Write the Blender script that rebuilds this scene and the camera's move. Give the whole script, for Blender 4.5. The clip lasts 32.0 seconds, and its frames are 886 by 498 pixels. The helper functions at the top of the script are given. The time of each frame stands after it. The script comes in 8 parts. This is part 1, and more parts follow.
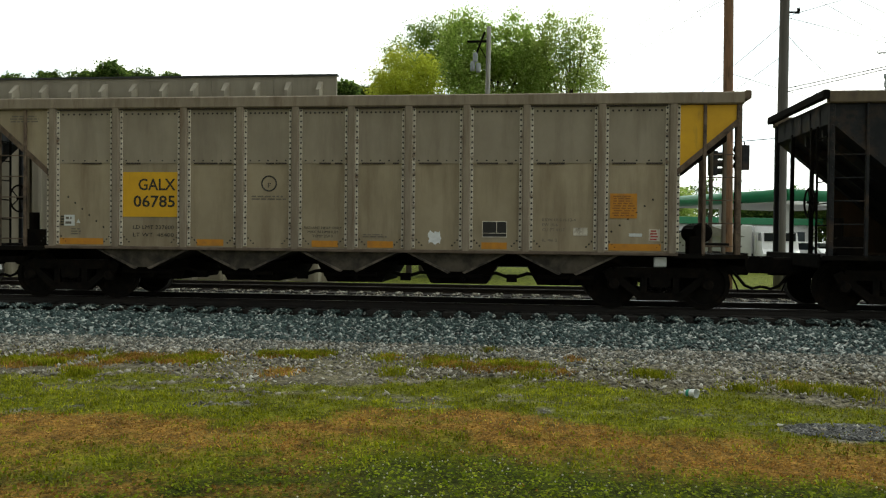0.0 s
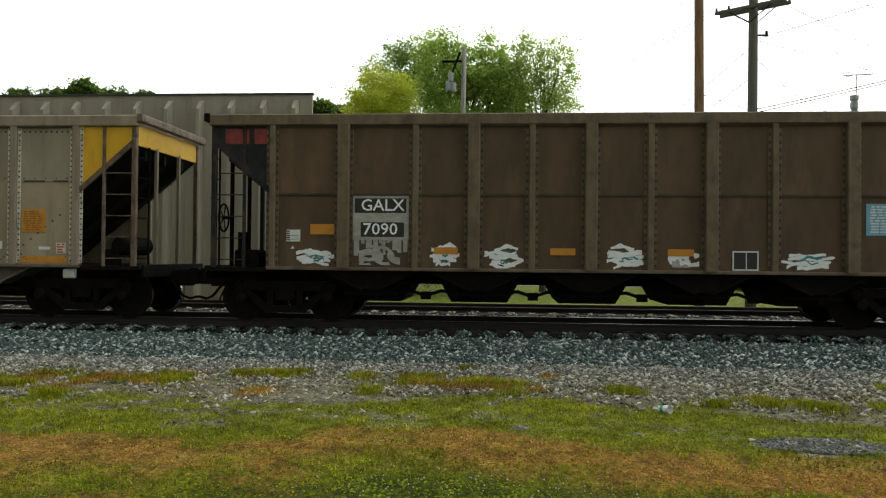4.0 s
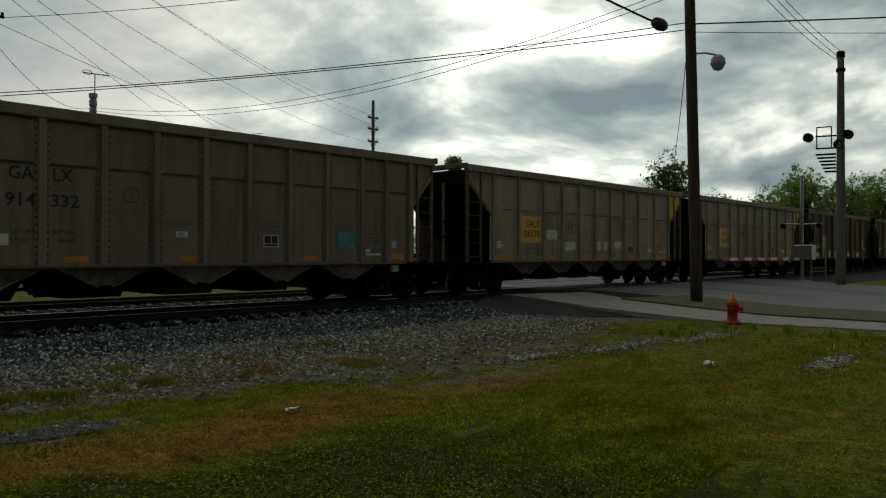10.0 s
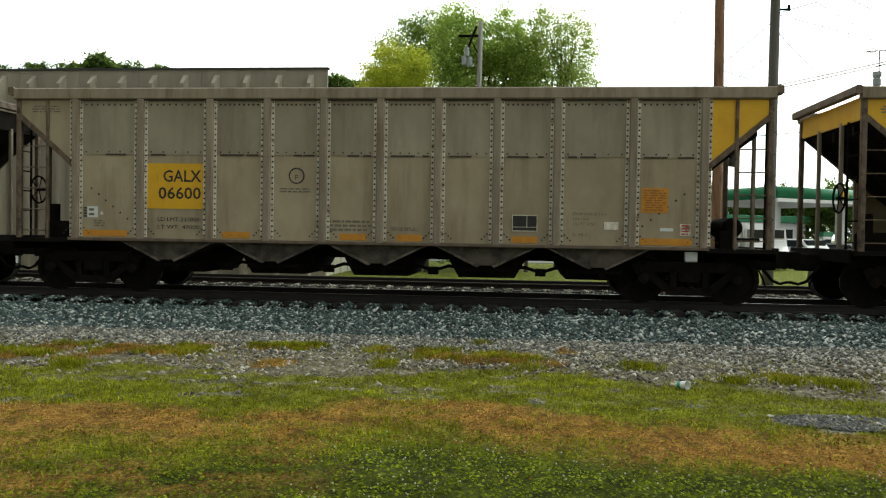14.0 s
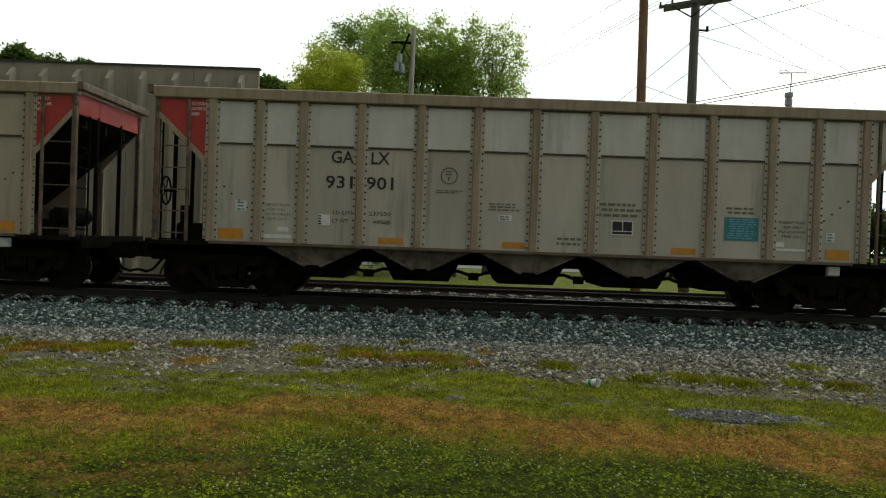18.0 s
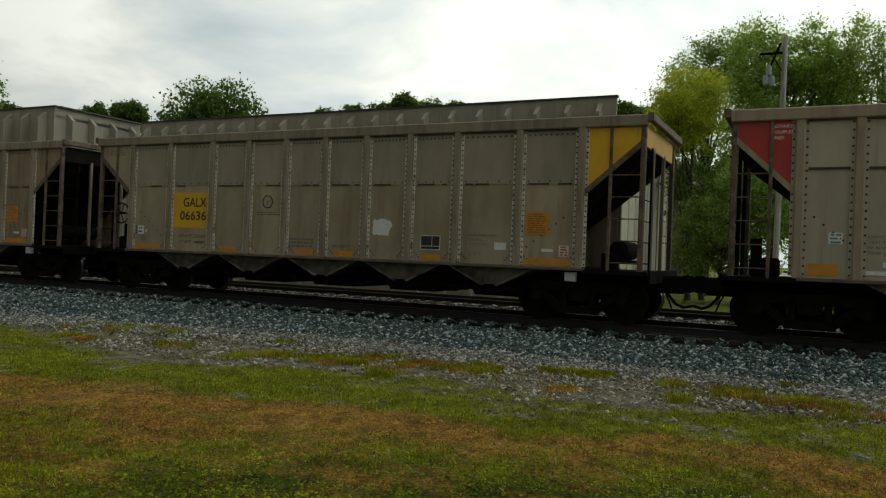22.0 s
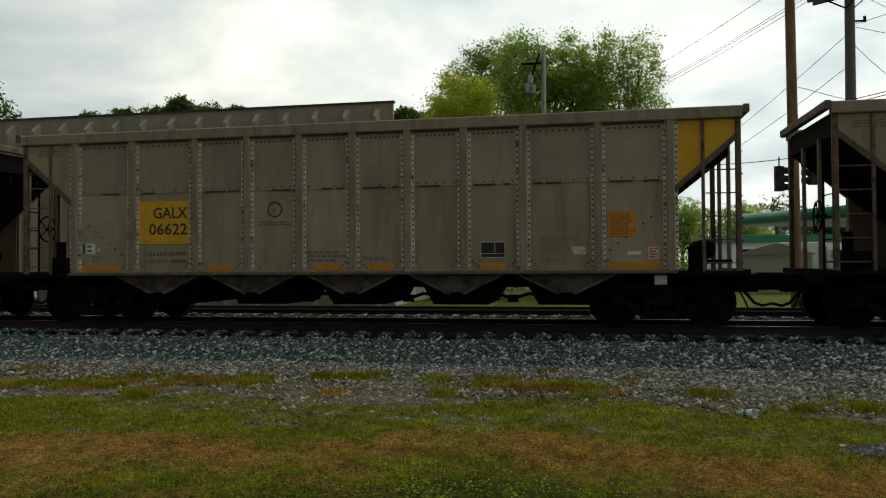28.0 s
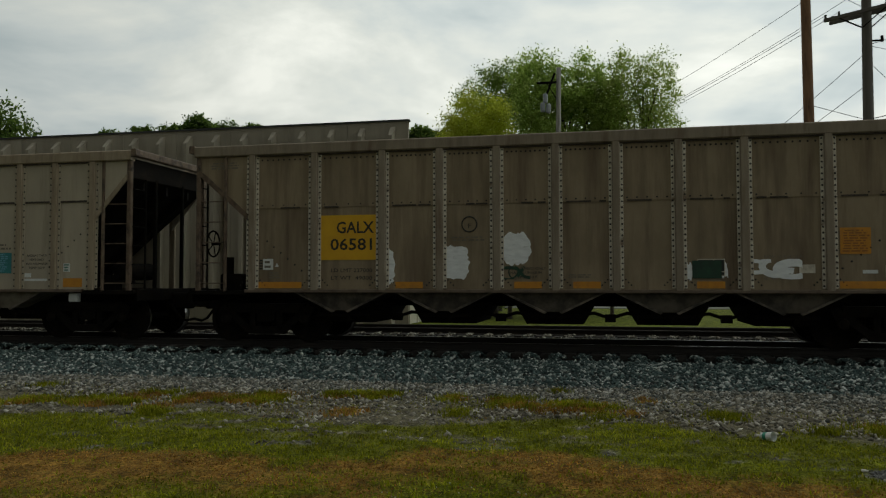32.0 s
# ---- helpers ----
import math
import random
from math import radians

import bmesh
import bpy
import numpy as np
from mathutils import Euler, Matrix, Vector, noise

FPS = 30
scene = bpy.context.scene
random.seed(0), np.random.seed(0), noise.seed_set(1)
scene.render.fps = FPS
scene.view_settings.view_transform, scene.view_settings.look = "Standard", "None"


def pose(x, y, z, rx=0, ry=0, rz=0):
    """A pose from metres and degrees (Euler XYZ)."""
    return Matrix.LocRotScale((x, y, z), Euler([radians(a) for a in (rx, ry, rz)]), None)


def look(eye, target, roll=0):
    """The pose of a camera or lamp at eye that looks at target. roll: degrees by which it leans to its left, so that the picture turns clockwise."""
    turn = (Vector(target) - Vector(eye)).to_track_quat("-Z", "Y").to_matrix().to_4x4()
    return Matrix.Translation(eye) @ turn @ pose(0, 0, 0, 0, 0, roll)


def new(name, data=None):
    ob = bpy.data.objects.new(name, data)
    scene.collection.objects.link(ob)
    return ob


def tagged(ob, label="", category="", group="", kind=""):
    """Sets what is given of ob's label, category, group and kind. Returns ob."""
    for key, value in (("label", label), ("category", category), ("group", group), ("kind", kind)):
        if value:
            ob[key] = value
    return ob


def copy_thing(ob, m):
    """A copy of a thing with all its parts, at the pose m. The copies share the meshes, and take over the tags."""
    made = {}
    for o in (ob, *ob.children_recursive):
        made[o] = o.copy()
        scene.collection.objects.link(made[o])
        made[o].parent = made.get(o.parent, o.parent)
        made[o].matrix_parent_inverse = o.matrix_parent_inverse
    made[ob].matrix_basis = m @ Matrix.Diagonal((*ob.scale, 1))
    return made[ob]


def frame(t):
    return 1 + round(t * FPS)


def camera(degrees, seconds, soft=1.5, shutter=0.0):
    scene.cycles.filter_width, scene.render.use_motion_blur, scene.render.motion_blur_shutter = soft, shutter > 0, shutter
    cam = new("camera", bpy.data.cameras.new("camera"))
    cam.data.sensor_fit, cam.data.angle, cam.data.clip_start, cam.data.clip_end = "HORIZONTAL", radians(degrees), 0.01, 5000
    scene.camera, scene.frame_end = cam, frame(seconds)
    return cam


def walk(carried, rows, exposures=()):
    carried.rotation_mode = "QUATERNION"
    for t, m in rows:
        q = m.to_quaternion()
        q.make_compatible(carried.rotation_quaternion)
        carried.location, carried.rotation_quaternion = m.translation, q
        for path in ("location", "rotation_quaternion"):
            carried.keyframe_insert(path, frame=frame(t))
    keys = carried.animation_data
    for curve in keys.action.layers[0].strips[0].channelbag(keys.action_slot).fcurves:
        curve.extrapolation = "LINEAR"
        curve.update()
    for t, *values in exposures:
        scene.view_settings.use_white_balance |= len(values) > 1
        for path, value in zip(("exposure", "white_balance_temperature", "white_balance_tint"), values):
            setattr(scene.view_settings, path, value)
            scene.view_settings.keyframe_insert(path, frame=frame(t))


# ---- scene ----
cam = camera(59.77, 32.0, soft=1.2, shutter=0.0)

# the camera's way: a person standing on the grass who turns to follow the train
PATH = [
    (0.0, pose(0.000, 0.000, 1.700, 89.18, -0.59, 6.22)),
    (0.5, pose(-0.022, -0.026, 1.690, 89.56, -0.82, 5.81)),
    (1.0, pose(0.000, -0.018, 1.689, 89.73, -0.45, 5.54)),
    (1.5, pose(0.005, -0.018, 1.692, 89.77, -0.22, 4.87)),
    (2.0, pose(-0.004, -0.053, 1.695, 89.92, 0.01, 4.44)),
    (2.5, pose(0.014, -0.038, 1.691, 90.02, 0.11, 4.01)),
    (3.0, pose(0.013, -0.034, 1.694, 90.01, -0.09, 3.65)),
    (3.5, pose(0.003, -0.034, 1.692, 90.39, -0.37, 4.03)),
    (5.5, pose(0.000, -0.031, 1.678, 90.76, -0.47, 4.89)),
    (6.0, pose(-0.013, -0.054, 1.692, 90.82, -0.43, 4.84)),
    (6.5, pose(0.006, -0.040, 1.691, 90.72, -0.29, 4.88)),
    (7.0, pose(-0.005, -0.041, 1.690, 90.63, -0.33, 4.98)),
    (7.5, pose(-0.004, -0.035, 1.685, 90.43, -0.26, 4.98)),
    (8.0, pose(0.030, -0.056, 1.686, 90.53, -0.02, 1.47)),
    (8.5, pose(0.001, -0.229, 1.724, 90.48, -0.16, -12.79)),
    (9.0, pose(0.036, -0.317, 1.704, 90.49, -0.06, -28.15)),
    (9.5, pose(-0.025, -0.435, 1.732, 90.49, -0.30, -40.46)),
    (10.0, pose(-0.055, -0.471, 1.723, 90.28, -0.14, -47.94)),
    (10.5, pose(-0.097, -0.574, 1.740, 89.87, -0.51, -51.38)),
    (11.0, pose(-0.023, -0.393, 1.717, 89.93, 0.20, -42.68)),
    (11.5, pose(-0.012, -0.235, 1.719, 90.05, 0.75, -22.99)),
    (12.0, pose(-0.003, -0.189, 1.704, 89.87, 0.83, -9.99)),
    (12.5, pose(0.014, -0.006, 1.657, 89.31, 0.30, -1.93)),
    (13.0, pose(0.004, 0.009, 1.658, 88.99, -0.06, 3.36)),
    (13.5, pose(-0.002, 0.054, 1.648, 88.91, -0.90, 5.46)),
    (15.5, pose(-0.165, -0.229, 1.641, 88.63, -0.92, 4.72)),
    (16.0, pose(-0.155, -0.206, 1.636, 88.43, -0.72, 3.49)),
    (16.5, pose(-0.075, -0.190, 1.638, 88.44, -0.66, 3.36)),
    (17.0, pose(-0.151, -0.282, 1.617, 89.36, -1.16, 2.29)),
    (17.5, pose(-0.040, -0.282, 1.617, 89.64, -0.73, 0.30)),
    (18.0, pose(0.055, -0.294, 1.609, 89.43, -2.02, 0.34)),
    (18.5, pose(-0.085, -0.282, 1.594, 89.02, -2.39, 6.02)),
    (19.0, pose(-0.155, -0.177, 1.594, 89.61, -1.57, 16.77)),
    (19.5, pose(-0.242, -0.043, 1.583, 90.07, -1.01, 28.02)),
    (20.0, pose(-0.216, 0.013, 1.579, 90.28, -0.94, 35.80)),
    (20.5, pose(-0.195, 0.048, 1.591, 90.17, -1.53, 35.13)),
    (21.0, pose(-0.203, 0.042, 1.600, 89.95, -1.52, 33.40)),
    (21.5, pose(-0.194, 0.024, 1.607, 90.08, -1.27, 30.84)),
    (22.0, pose(-0.178, -0.064, 1.637, 90.39, -2.21, 26.11)),
    (22.5, pose(-0.133, -0.060, 1.620, 90.59, -2.64, 21.30)),
    (23.0, pose(-0.107, -0.029, 1.602, 90.81, -2.84, 18.47)),
    (23.5, pose(-0.067, -0.060, 1.594, 90.84, -2.69, 15.39)),
    (24.0, pose(-0.012, -0.097, 1.616, 91.11, -2.66, 11.86)),
    (24.5, pose(-0.008, -0.137, 1.614, 91.20, -2.12, 8.13)),
    (26.5, pose(0.256, 0.129, 1.649, 90.55, 0.72, 8.57)),
    (27.0, pose(0.233, 0.094, 1.651, 90.11, 0.84, 11.47)),
    (27.5, pose(0.245, 0.100, 1.647, 90.64, 0.94, 12.14)),
    (28.0, pose(0.192, 0.046, 1.642, 90.99, 0.41, 10.93)),
    (28.5, pose(0.254, 0.055, 1.649, 91.10, 0.62, 10.30)),
    (29.0, pose(0.272, 0.060, 1.653, 91.15, 0.70, 10.24)),
    (29.5, pose(0.280, 0.060, 1.653, 91.34, 0.82, 11.16)),
    (30.0, pose(0.304, 0.056, 1.671, 91.62, 0.87, 12.12)),
    (30.5, pose(0.309, 0.038, 1.671, 91.89, 0.68, 13.01)),
    (31.0, pose(0.327, 0.027, 1.668, 92.20, 0.82, 12.67)),
    (31.5, pose(0.312, 0.048, 1.663, 92.46, 0.77, 12.47)),
    (32.0, pose(0.180, 0.070, 1.649, 92.34, 0.08, 11.97)),
]
EXPOSURES = [(t, stops, 7100, 1.0) for t, stops in (
    (0.0, -0.42), (3.0, -0.22), (5.5, -0.4), (6.0, -0.45), (7.0, -0.8), (7.6, -0.5), (8.0, -0.5), (9.0, -2.05), (10.0, -2.32), (11.0, -2.15), (12.0, -1.25), (13.0, -0.3),
    (16.0, -0.1), (17.0, -0.25), (18.0, -0.82), (19.0, -0.35), (20.0, -1.2), (21.0, -1.2), (22.0, -1.17), (23.0, -0.85), (24.0, -0.9), (26.5, -0.35), (27.0, -0.45),
    (28.0, -1.32), (29.0, -0.95), (30.0, -1.1), (31.0, -1.57), (32.0, -1.63))]
walk(cam, PATH, EXPOSURES)
# ---- sky, sun ----
world = bpy.data.worlds.new("overcast_sky")
scene.world = world
world.use_nodes = True


def build_sky():
    nt = world.node_tree
    n, l = nt.nodes, nt.links
    n.clear()
    out = n.new("ShaderNodeOutputWorld")
    bg = n.new("ShaderNodeBackground")
    sky = n.new("ShaderNodeTexSky")
    sky.sky_type, sky.sun_disc = "NISHITA", False
    sky.sun_elevation, sky.sun_rotation = radians(48), radians(20)
    scale = n.new("ShaderNodeVectorMath")
    scale.operation = "SCALE"
    scale.inputs["Scale"].default_value = 0.1
    l.new(sky.outputs[0], scale.inputs[0])
    tc = n.new("ShaderNodeTexCoord")
    # clouds thin out towards the zenith: the direction is projected on a high layer
    sep = n.new("ShaderNodeSeparateXYZ")
    l.new(tc.outputs["Generated"], sep.inputs[0])
    up = n.new("ShaderNodeMath")
    up.operation = "MAXIMUM"
    l.new(sep.outputs[2], up.inputs[0])
    up.inputs[1].default_value = 0.0
    add = n.new("ShaderNodeMath")
    add.operation = "ADD"
    l.new(up.outputs[0], add.inputs[0])
    add.inputs[1].default_value = 0.26
    dx = n.new("ShaderNodeMath")
    dx.operation = "DIVIDE"
    l.new(sep.outputs[0], dx.inputs[0])
    l.new(add.outputs[0], dx.inputs[1])
    dy = n.new("ShaderNodeMath")
    dy.operation = "DIVIDE"
    l.new(sep.outputs[1], dy.inputs[0])
    l.new(add.outputs[0], dy.inputs[1])
    com = n.new("ShaderNodeCombineXYZ")
    l.new(dx.outputs[0], com.inputs[0])
    l.new(dy.outputs[0], com.inputs[1])
    big = n.new("ShaderNodeTexNoise")
    big.inputs["Scale"].default_value = 1.5
    big.inputs["Detail"].default_value = 7
    big.inputs["Roughness"].default_value = 0.56
    big.inputs["Distortion"].default_value = 0.25
    l.new(com.outputs[0], big.inputs["Vector"])
    ramp = n.new("ShaderNodeValToRGB")
    e = ramp.color_ramp.elements
    e[0].position, e[0].color = 0.36, (0.66, 0.755, 0.86, 1)
    e[1].position, e[1].color = 0.64, (1.30, 1.32, 1.37, 1)
    m = e.new(0.45)
    m.color = (0.83, 0.905, 1.0, 1)
    m = e.new(0.535)
    m.color = (1.02, 1.06, 1.11, 1)
    l.new(big.outputs[0], ramp.inputs[0])
    thin = n.new("ShaderNodeTexNoise")
    thin.inputs["Scale"].default_value = 0.35
    thin.inputs["Detail"].default_value = 3
    l.new(com.outputs[0], thin.inputs["Vector"])
    tr = n.new("ShaderNodeMapRange")
    tr.inputs["From Min"].default_value, tr.inputs["From Max"].default_value = 0.6, 0.75
    tr.inputs["To Min"].default_value, tr.inputs["To Max"].default_value = 1.0, 0.72
    l.new(thin.outputs[0], tr.inputs["Value"])
    mix = n.new("ShaderNodeMix")
    mix.data_type = "RGBA"
    l.new(tr.outputs[0], mix.inputs["Factor"])
    l.new(scale.outputs[0], mix.inputs["A"])
    # the cloud is thicker and more broken towards the crossing
    torn = n.new("ShaderNodeValToRGB")
    e = torn.color_ramp.elements
    e[0].position, e[0].color = 0.38, (0.50, 0.64, 0.75, 1)
    e[1].position, e[1].color = 0.64, (3.3, 3.32, 3.34, 1)
    for p, c in ((0.46, (0.80, 0.97, 1.09)), (0.53, (1.35, 1.48, 1.56))):
        e.new(p).color = (*c, 1)
    l.new(big.outputs[0], torn.inputs[0])
    east = n.new("ShaderNodeMapRange")
    east.interpolation_type = "SMOOTHSTEP"
    east.inputs["From Min"].default_value, east.inputs["From Max"].default_value = 0.35, 0.8
    l.new(sep.outputs[0], east.inputs["Value"])
    both = n.new("ShaderNodeMix")
    both.data_type = "RGBA"
    l.new(east.outputs[0], both.inputs["Factor"])
    l.new(ramp.outputs[0], both.inputs["A"])
    l.new(torn.outputs[0], both.inputs["B"])
    l.new(both.outputs["Result"], mix.inputs["B"])
    # the sun stands behind the clouds on the far side of the track: that half of the sky is the brighter one
    dot = n.new("ShaderNodeVectorMath")
    dot.operation = "DOT_PRODUCT"
    l.new(tc.outputs["Generated"], dot.inputs[0])
    dot.inputs[1].default_value = Vector((0.34, 0.86, 0.34)).normalized()
    glow = n.new("ShaderNodeMapRange")
    glow.inputs["From Min"].default_value, glow.inputs["From Max"].default_value = -0.45, 1.0
    l.new(dot.outputs["Value"], glow.inputs["Value"])
    bend = n.new("ShaderNodeMath")
    bend.operation = "POWER"
    l.new(glow.outputs[0], bend.inputs[0])
    bend.inputs[1].default_value = 1.05
    gain = n.new("ShaderNodeMath")
    gain.operation = "MULTIPLY_ADD"
    l.new(bend.outputs[0], gain.inputs[0])
    gain.inputs[1].default_value, gain.inputs[2].default_value = 2.05, 0.46
    l.new(gain.outputs[0], bg.inputs["Strength"])
    l.new(mix.outputs["Result"], bg.inputs[0])
    l.new(bg.outputs[0], out.inputs[0])


build_sky()
sun = new("sun", bpy.data.lights.new("sun", "SUN"))
sun.data.energy, sun.data.angle, sun.data.color = 0.6, radians(22), (1.0, 0.96, 0.9)
sun.matrix_world = look((24, 66, 78), (0, 0, 0))


# ---- materials ----
def nodes_of(m):
    m.use_nodes = True
    nt = m.node_tree
    return nt, nt.nodes, nt.links, nt.nodes["Principled BSDF"]


def mixed(nt, fac, a, b):
    """Mix two colours (sockets or tuples) by a factor socket."""
    mx = nt.nodes.new("ShaderNodeMix")
    mx.data_type = "RGBA"
    nt.links.new(fac, mx.inputs["Factor"])
    for key, v in (("A", a), ("B", b)):
        if isinstance(v, tuple):
            mx.inputs[key].default_value = (*v, 1)
        else:
            nt.links.new(v, mx.inputs[key])
    return mx.outputs["Result"]


def noise_of(nt, scale, detail=4, rough=0.6, stretch=None, lo=0.35, hi=0.65, coords="Object", shift=False):
    tc = nt.nodes.new("ShaderNodeTexCoord")
    mp = nt.nodes.new("ShaderNodeMapping")
    if stretch:
        mp.inputs["Scale"].default_value = stretch
    nt.links.new(tc.outputs[coords], mp.inputs[0])
    if shift:
        # every piece takes its own cut of the pattern
        oi = nt.nodes.new("ShaderNodeObjectInfo")
        far = nt.nodes.new("ShaderNodeMath")
        far.operation = "MULTIPLY"
        far.inputs[1].default_value = 61.0
        nt.links.new(oi.outputs["Random"], far.inputs[0])
        nt.links.new(far.outputs[0], mp.inputs["Location"])
    nz = nt.nodes.new("ShaderNodeTexNoise")
    nz.inputs["Scale"].default_value, nz.inputs["Detail"].default_value, nz.inputs["Roughness"].default_value = scale, detail, rough
    nt.links.new(mp.outputs[0], nz.inputs["Vector"])
    r = nt.nodes.new("ShaderNodeMapRange")
    r.inputs["From Min"].default_value, r.inputs["From Max"].default_value = lo, hi
    nt.links.new(nz.outputs[0], r.inputs["Value"])
    return r.outputs[0]


def varied(nt, col, amount):
    """Shift a colour's value by Object Info's random number."""
    oi = nt.nodes.new("ShaderNodeObjectInfo")
    r = nt.nodes.new("ShaderNodeMapRange")
    r.inputs["To Min"].default_value, r.inputs["To Max"].default_value = 1 - amount, 1 + amount
    nt.links.new(oi.outputs["Random"], r.inputs["Value"])
    hsv = nt.nodes.new("ShaderNodeHueSaturation")
    nt.links.new(r.outputs[0], hsv.inputs["Value"])
    nt.links.new(col, hsv.inputs["Color"])
    return hsv.outputs[0]


def bumped(nt, bsdf, height, strength=0.3, dist=0.01):
    b = nt.nodes.new("ShaderNodeBump")
    b.inputs["Strength"].default_value, b.inputs["Distance"].default_value = strength, dist
    nt.links.new(height, b.inputs["Height"])
    nt.links.new(b.outputs[0], bsdf.inputs["Normal"])


def mat(name, col, rough=0.6, metal=0.0, col2=None, scale=3.0, stretch=None, dirt=None, dscale=1.2, dstretch=None, dlo=0.5,
        dhi=0.75, bump=0.0, bscale=40.0, bdist=0.004, vary=0.0, spec=0.5, coords="Object"):
    """A weathered surface: two close colours in a fine grain, dirt in larger stains, a little relief."""
    m = bpy.data.materials.new(name)
    nt, n, l, b = nodes_of(m)
    fine = noise_of(nt, scale, 5, 0.65, stretch, coords=coords, shift=vary > 0)
    c = mixed(nt, fine, col, col2 or tuple(v * 0.8 for v in col))
    if dirt:
        stain = noise_of(nt, dscale, 6, 0.65, dstretch, dlo, dhi, coords=coords, shift=vary > 0)
        c = mixed(nt, stain, c, dirt)
    if vary:
        c = varied(nt, c, vary)
    l.new(c, b.inputs["Base Color"])
    b.inputs["Roughness"].default_value, b.inputs["Metallic"].default_value = rough, metal
    b.inputs["Specular IOR Level"].default_value = spec
    if bump:
        bumped(nt, b, noise_of(nt, bscale, 4, 0.6, None, 0.2, 0.8, coords=coords), bump, bdist)
    return m


M_ALU = mat("weathered_aluminium_paint", (0.385, 0.318, 0.218), 0.7, 0.0, (0.305, 0.248, 0.166), 1.3, (1, 1, 0.7), (0.205, 0.155, 0.10), 1.5,
            (1.6, 1.6, 0.22), 0.47, 0.76, 0.12, 3.0, 0.02, 0.10, 0.25)
M_ALU_UP = mat("dull_bare_aluminium", (0.345, 0.295, 0.225), 0.6, 0.05, (0.275, 0.232, 0.175), 1.1, (1, 1, 0.7), (0.195, 0.158, 0.118), 1.3,
               (1.6, 1.6, 0.24), 0.48, 0.78, 0.15, 2.5, 0.02, 0.09, 0.3)
M_ALUDIRTY = mat("brown_dusted_aluminium_paint", (0.30, 0.235, 0.158), 0.75, 0.0, (0.235, 0.182, 0.12), 1.6, (1, 1, 0.6), (0.14, 0.10, 0.067), 1.7,
                 (2.0, 2.0, 0.18), 0.45, 0.72, 0.12, 3.0, 0.02, 0.09, 0.2)
M_RIB = mat("worn_rib_aluminium", (0.30, 0.248, 0.188), 0.65, 0.0, (0.215, 0.172, 0.127), 5, (1, 1, 0.2), (0.14, 0.092, 0.058), 2.5, (2, 2, 0.3), 0.52, 0.78, 0.1, 60, 0.004, 0.08, 0.25)
M_STRIP = mat("scuffed_pale_flange", (0.76, 0.71, 0.61), 0.6, 0.0, (0.47, 0.41, 0.33), 9, (1, 1, 0.5), (0.17, 0.115, 0.075), 4, None, 0.54, 0.70, 0.1, 60, 0.004, 0.06, 0.3)
M_RIVET = mat("dark_rivet_heads", (0.025, 0.02, 0.017), 0.6, 0.3)
M_TAN = mat("dusty_tan_car_paint", (0.435, 0.375, 0.29), 0.65, 0.0, (0.375, 0.323, 0.25), 2.0, (1, 1, 0.3), (0.19, 0.15, 0.11), 1.5,
            (2.2, 2.2, 0.2), 0.55, 0.85, 0.1, 3, 0.02, 0.08, 0.25)
M_TANDIRTY = mat("sooty_tan_car_paint", (0.25, 0.208, 0.155), 0.7, 0.0, (0.21, 0.178, 0.135), 2.0, (1, 1, 0.3), (0.12, 0.092, 0.066), 1.5,
                 (2.2, 2.2, 0.2), 0.48, 0.78, 0.1, 3, 0.02, 0.08, 0.25)
M_GREYALU = mat("silvery_grey_car_paint", (0.50, 0.46, 0.39), 0.6, 0.05, (0.43, 0.39, 0.325), 2.0, (1, 1, 0.3), (0.2, 0.17, 0.14), 1.5,
                (2.2, 2.2, 0.2), 0.55, 0.85, 0.1, 3, 0.02, 0.08, 0.25)
M_SILVER = mat("pale_silver_sheet", (0.60, 0.585, 0.55), 0.5, 0.1, (0.51, 0.495, 0.455), 2.0, (1, 1, 0.3), (0.26, 0.235, 0.2), 1.5, (2.2, 2.2, 0.2), 0.55, 0.85, 0.1, 3, 0.02, 0.06, 0.3)
M_TAN_RIB = mat("dusty_tan_rib_paint", (0.34, 0.272, 0.19), 0.65, 0.0, (0.25, 0.19, 0.127), 6, (1, 1, 0.2), (0.15, 0.105, 0.07), 3, (2, 2, 0.3), 0.52, 0.78, 0.1, 60)
M_BROWN = mat("rusty_brown_car_paint", (0.098, 0.058, 0.027), 0.75, 0.0, (0.064, 0.039, 0.020), 2.5, (1, 1, 0.35), (0.15, 0.085, 0.045), 1.3,
              (1.4, 1.4, 0.5), 0.5, 0.78, 0.12, 4, 0.02, 0.08)
M_BROWN_RIB = mat("faded_brown_rib_paint", (0.155, 0.112, 0.064), 0.65, 0, (0.105, 0.076, 0.044), 6, (1, 1, 0.25), (0.07, 0.045, 0.03), 3, None, 0.5, 0.7, 0.1, 60)
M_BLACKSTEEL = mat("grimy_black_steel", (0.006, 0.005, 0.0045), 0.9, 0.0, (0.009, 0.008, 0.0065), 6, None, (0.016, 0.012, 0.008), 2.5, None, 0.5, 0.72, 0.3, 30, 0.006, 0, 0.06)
M_BLACKPAINT = mat("peeling_black_paint", (0.010, 0.011, 0.013), 0.62, 0, (0.022, 0.022, 0.024), 5, None, (0.055, 0.036, 0.025), 1.8, None, 0.52, 0.68, 0.1, 30, 0.004, 0, 0.2)
M_PEEL = mat("black_paint_peeling_to_primer", (0.014, 0.015, 0.017), 0.45, 0, (0.03, 0.03, 0.03), 6, None, (0.42, 0.41, 0.38), 3.2, (1, 1, 0.7), 0.5, 0.56, 0.1, 30)
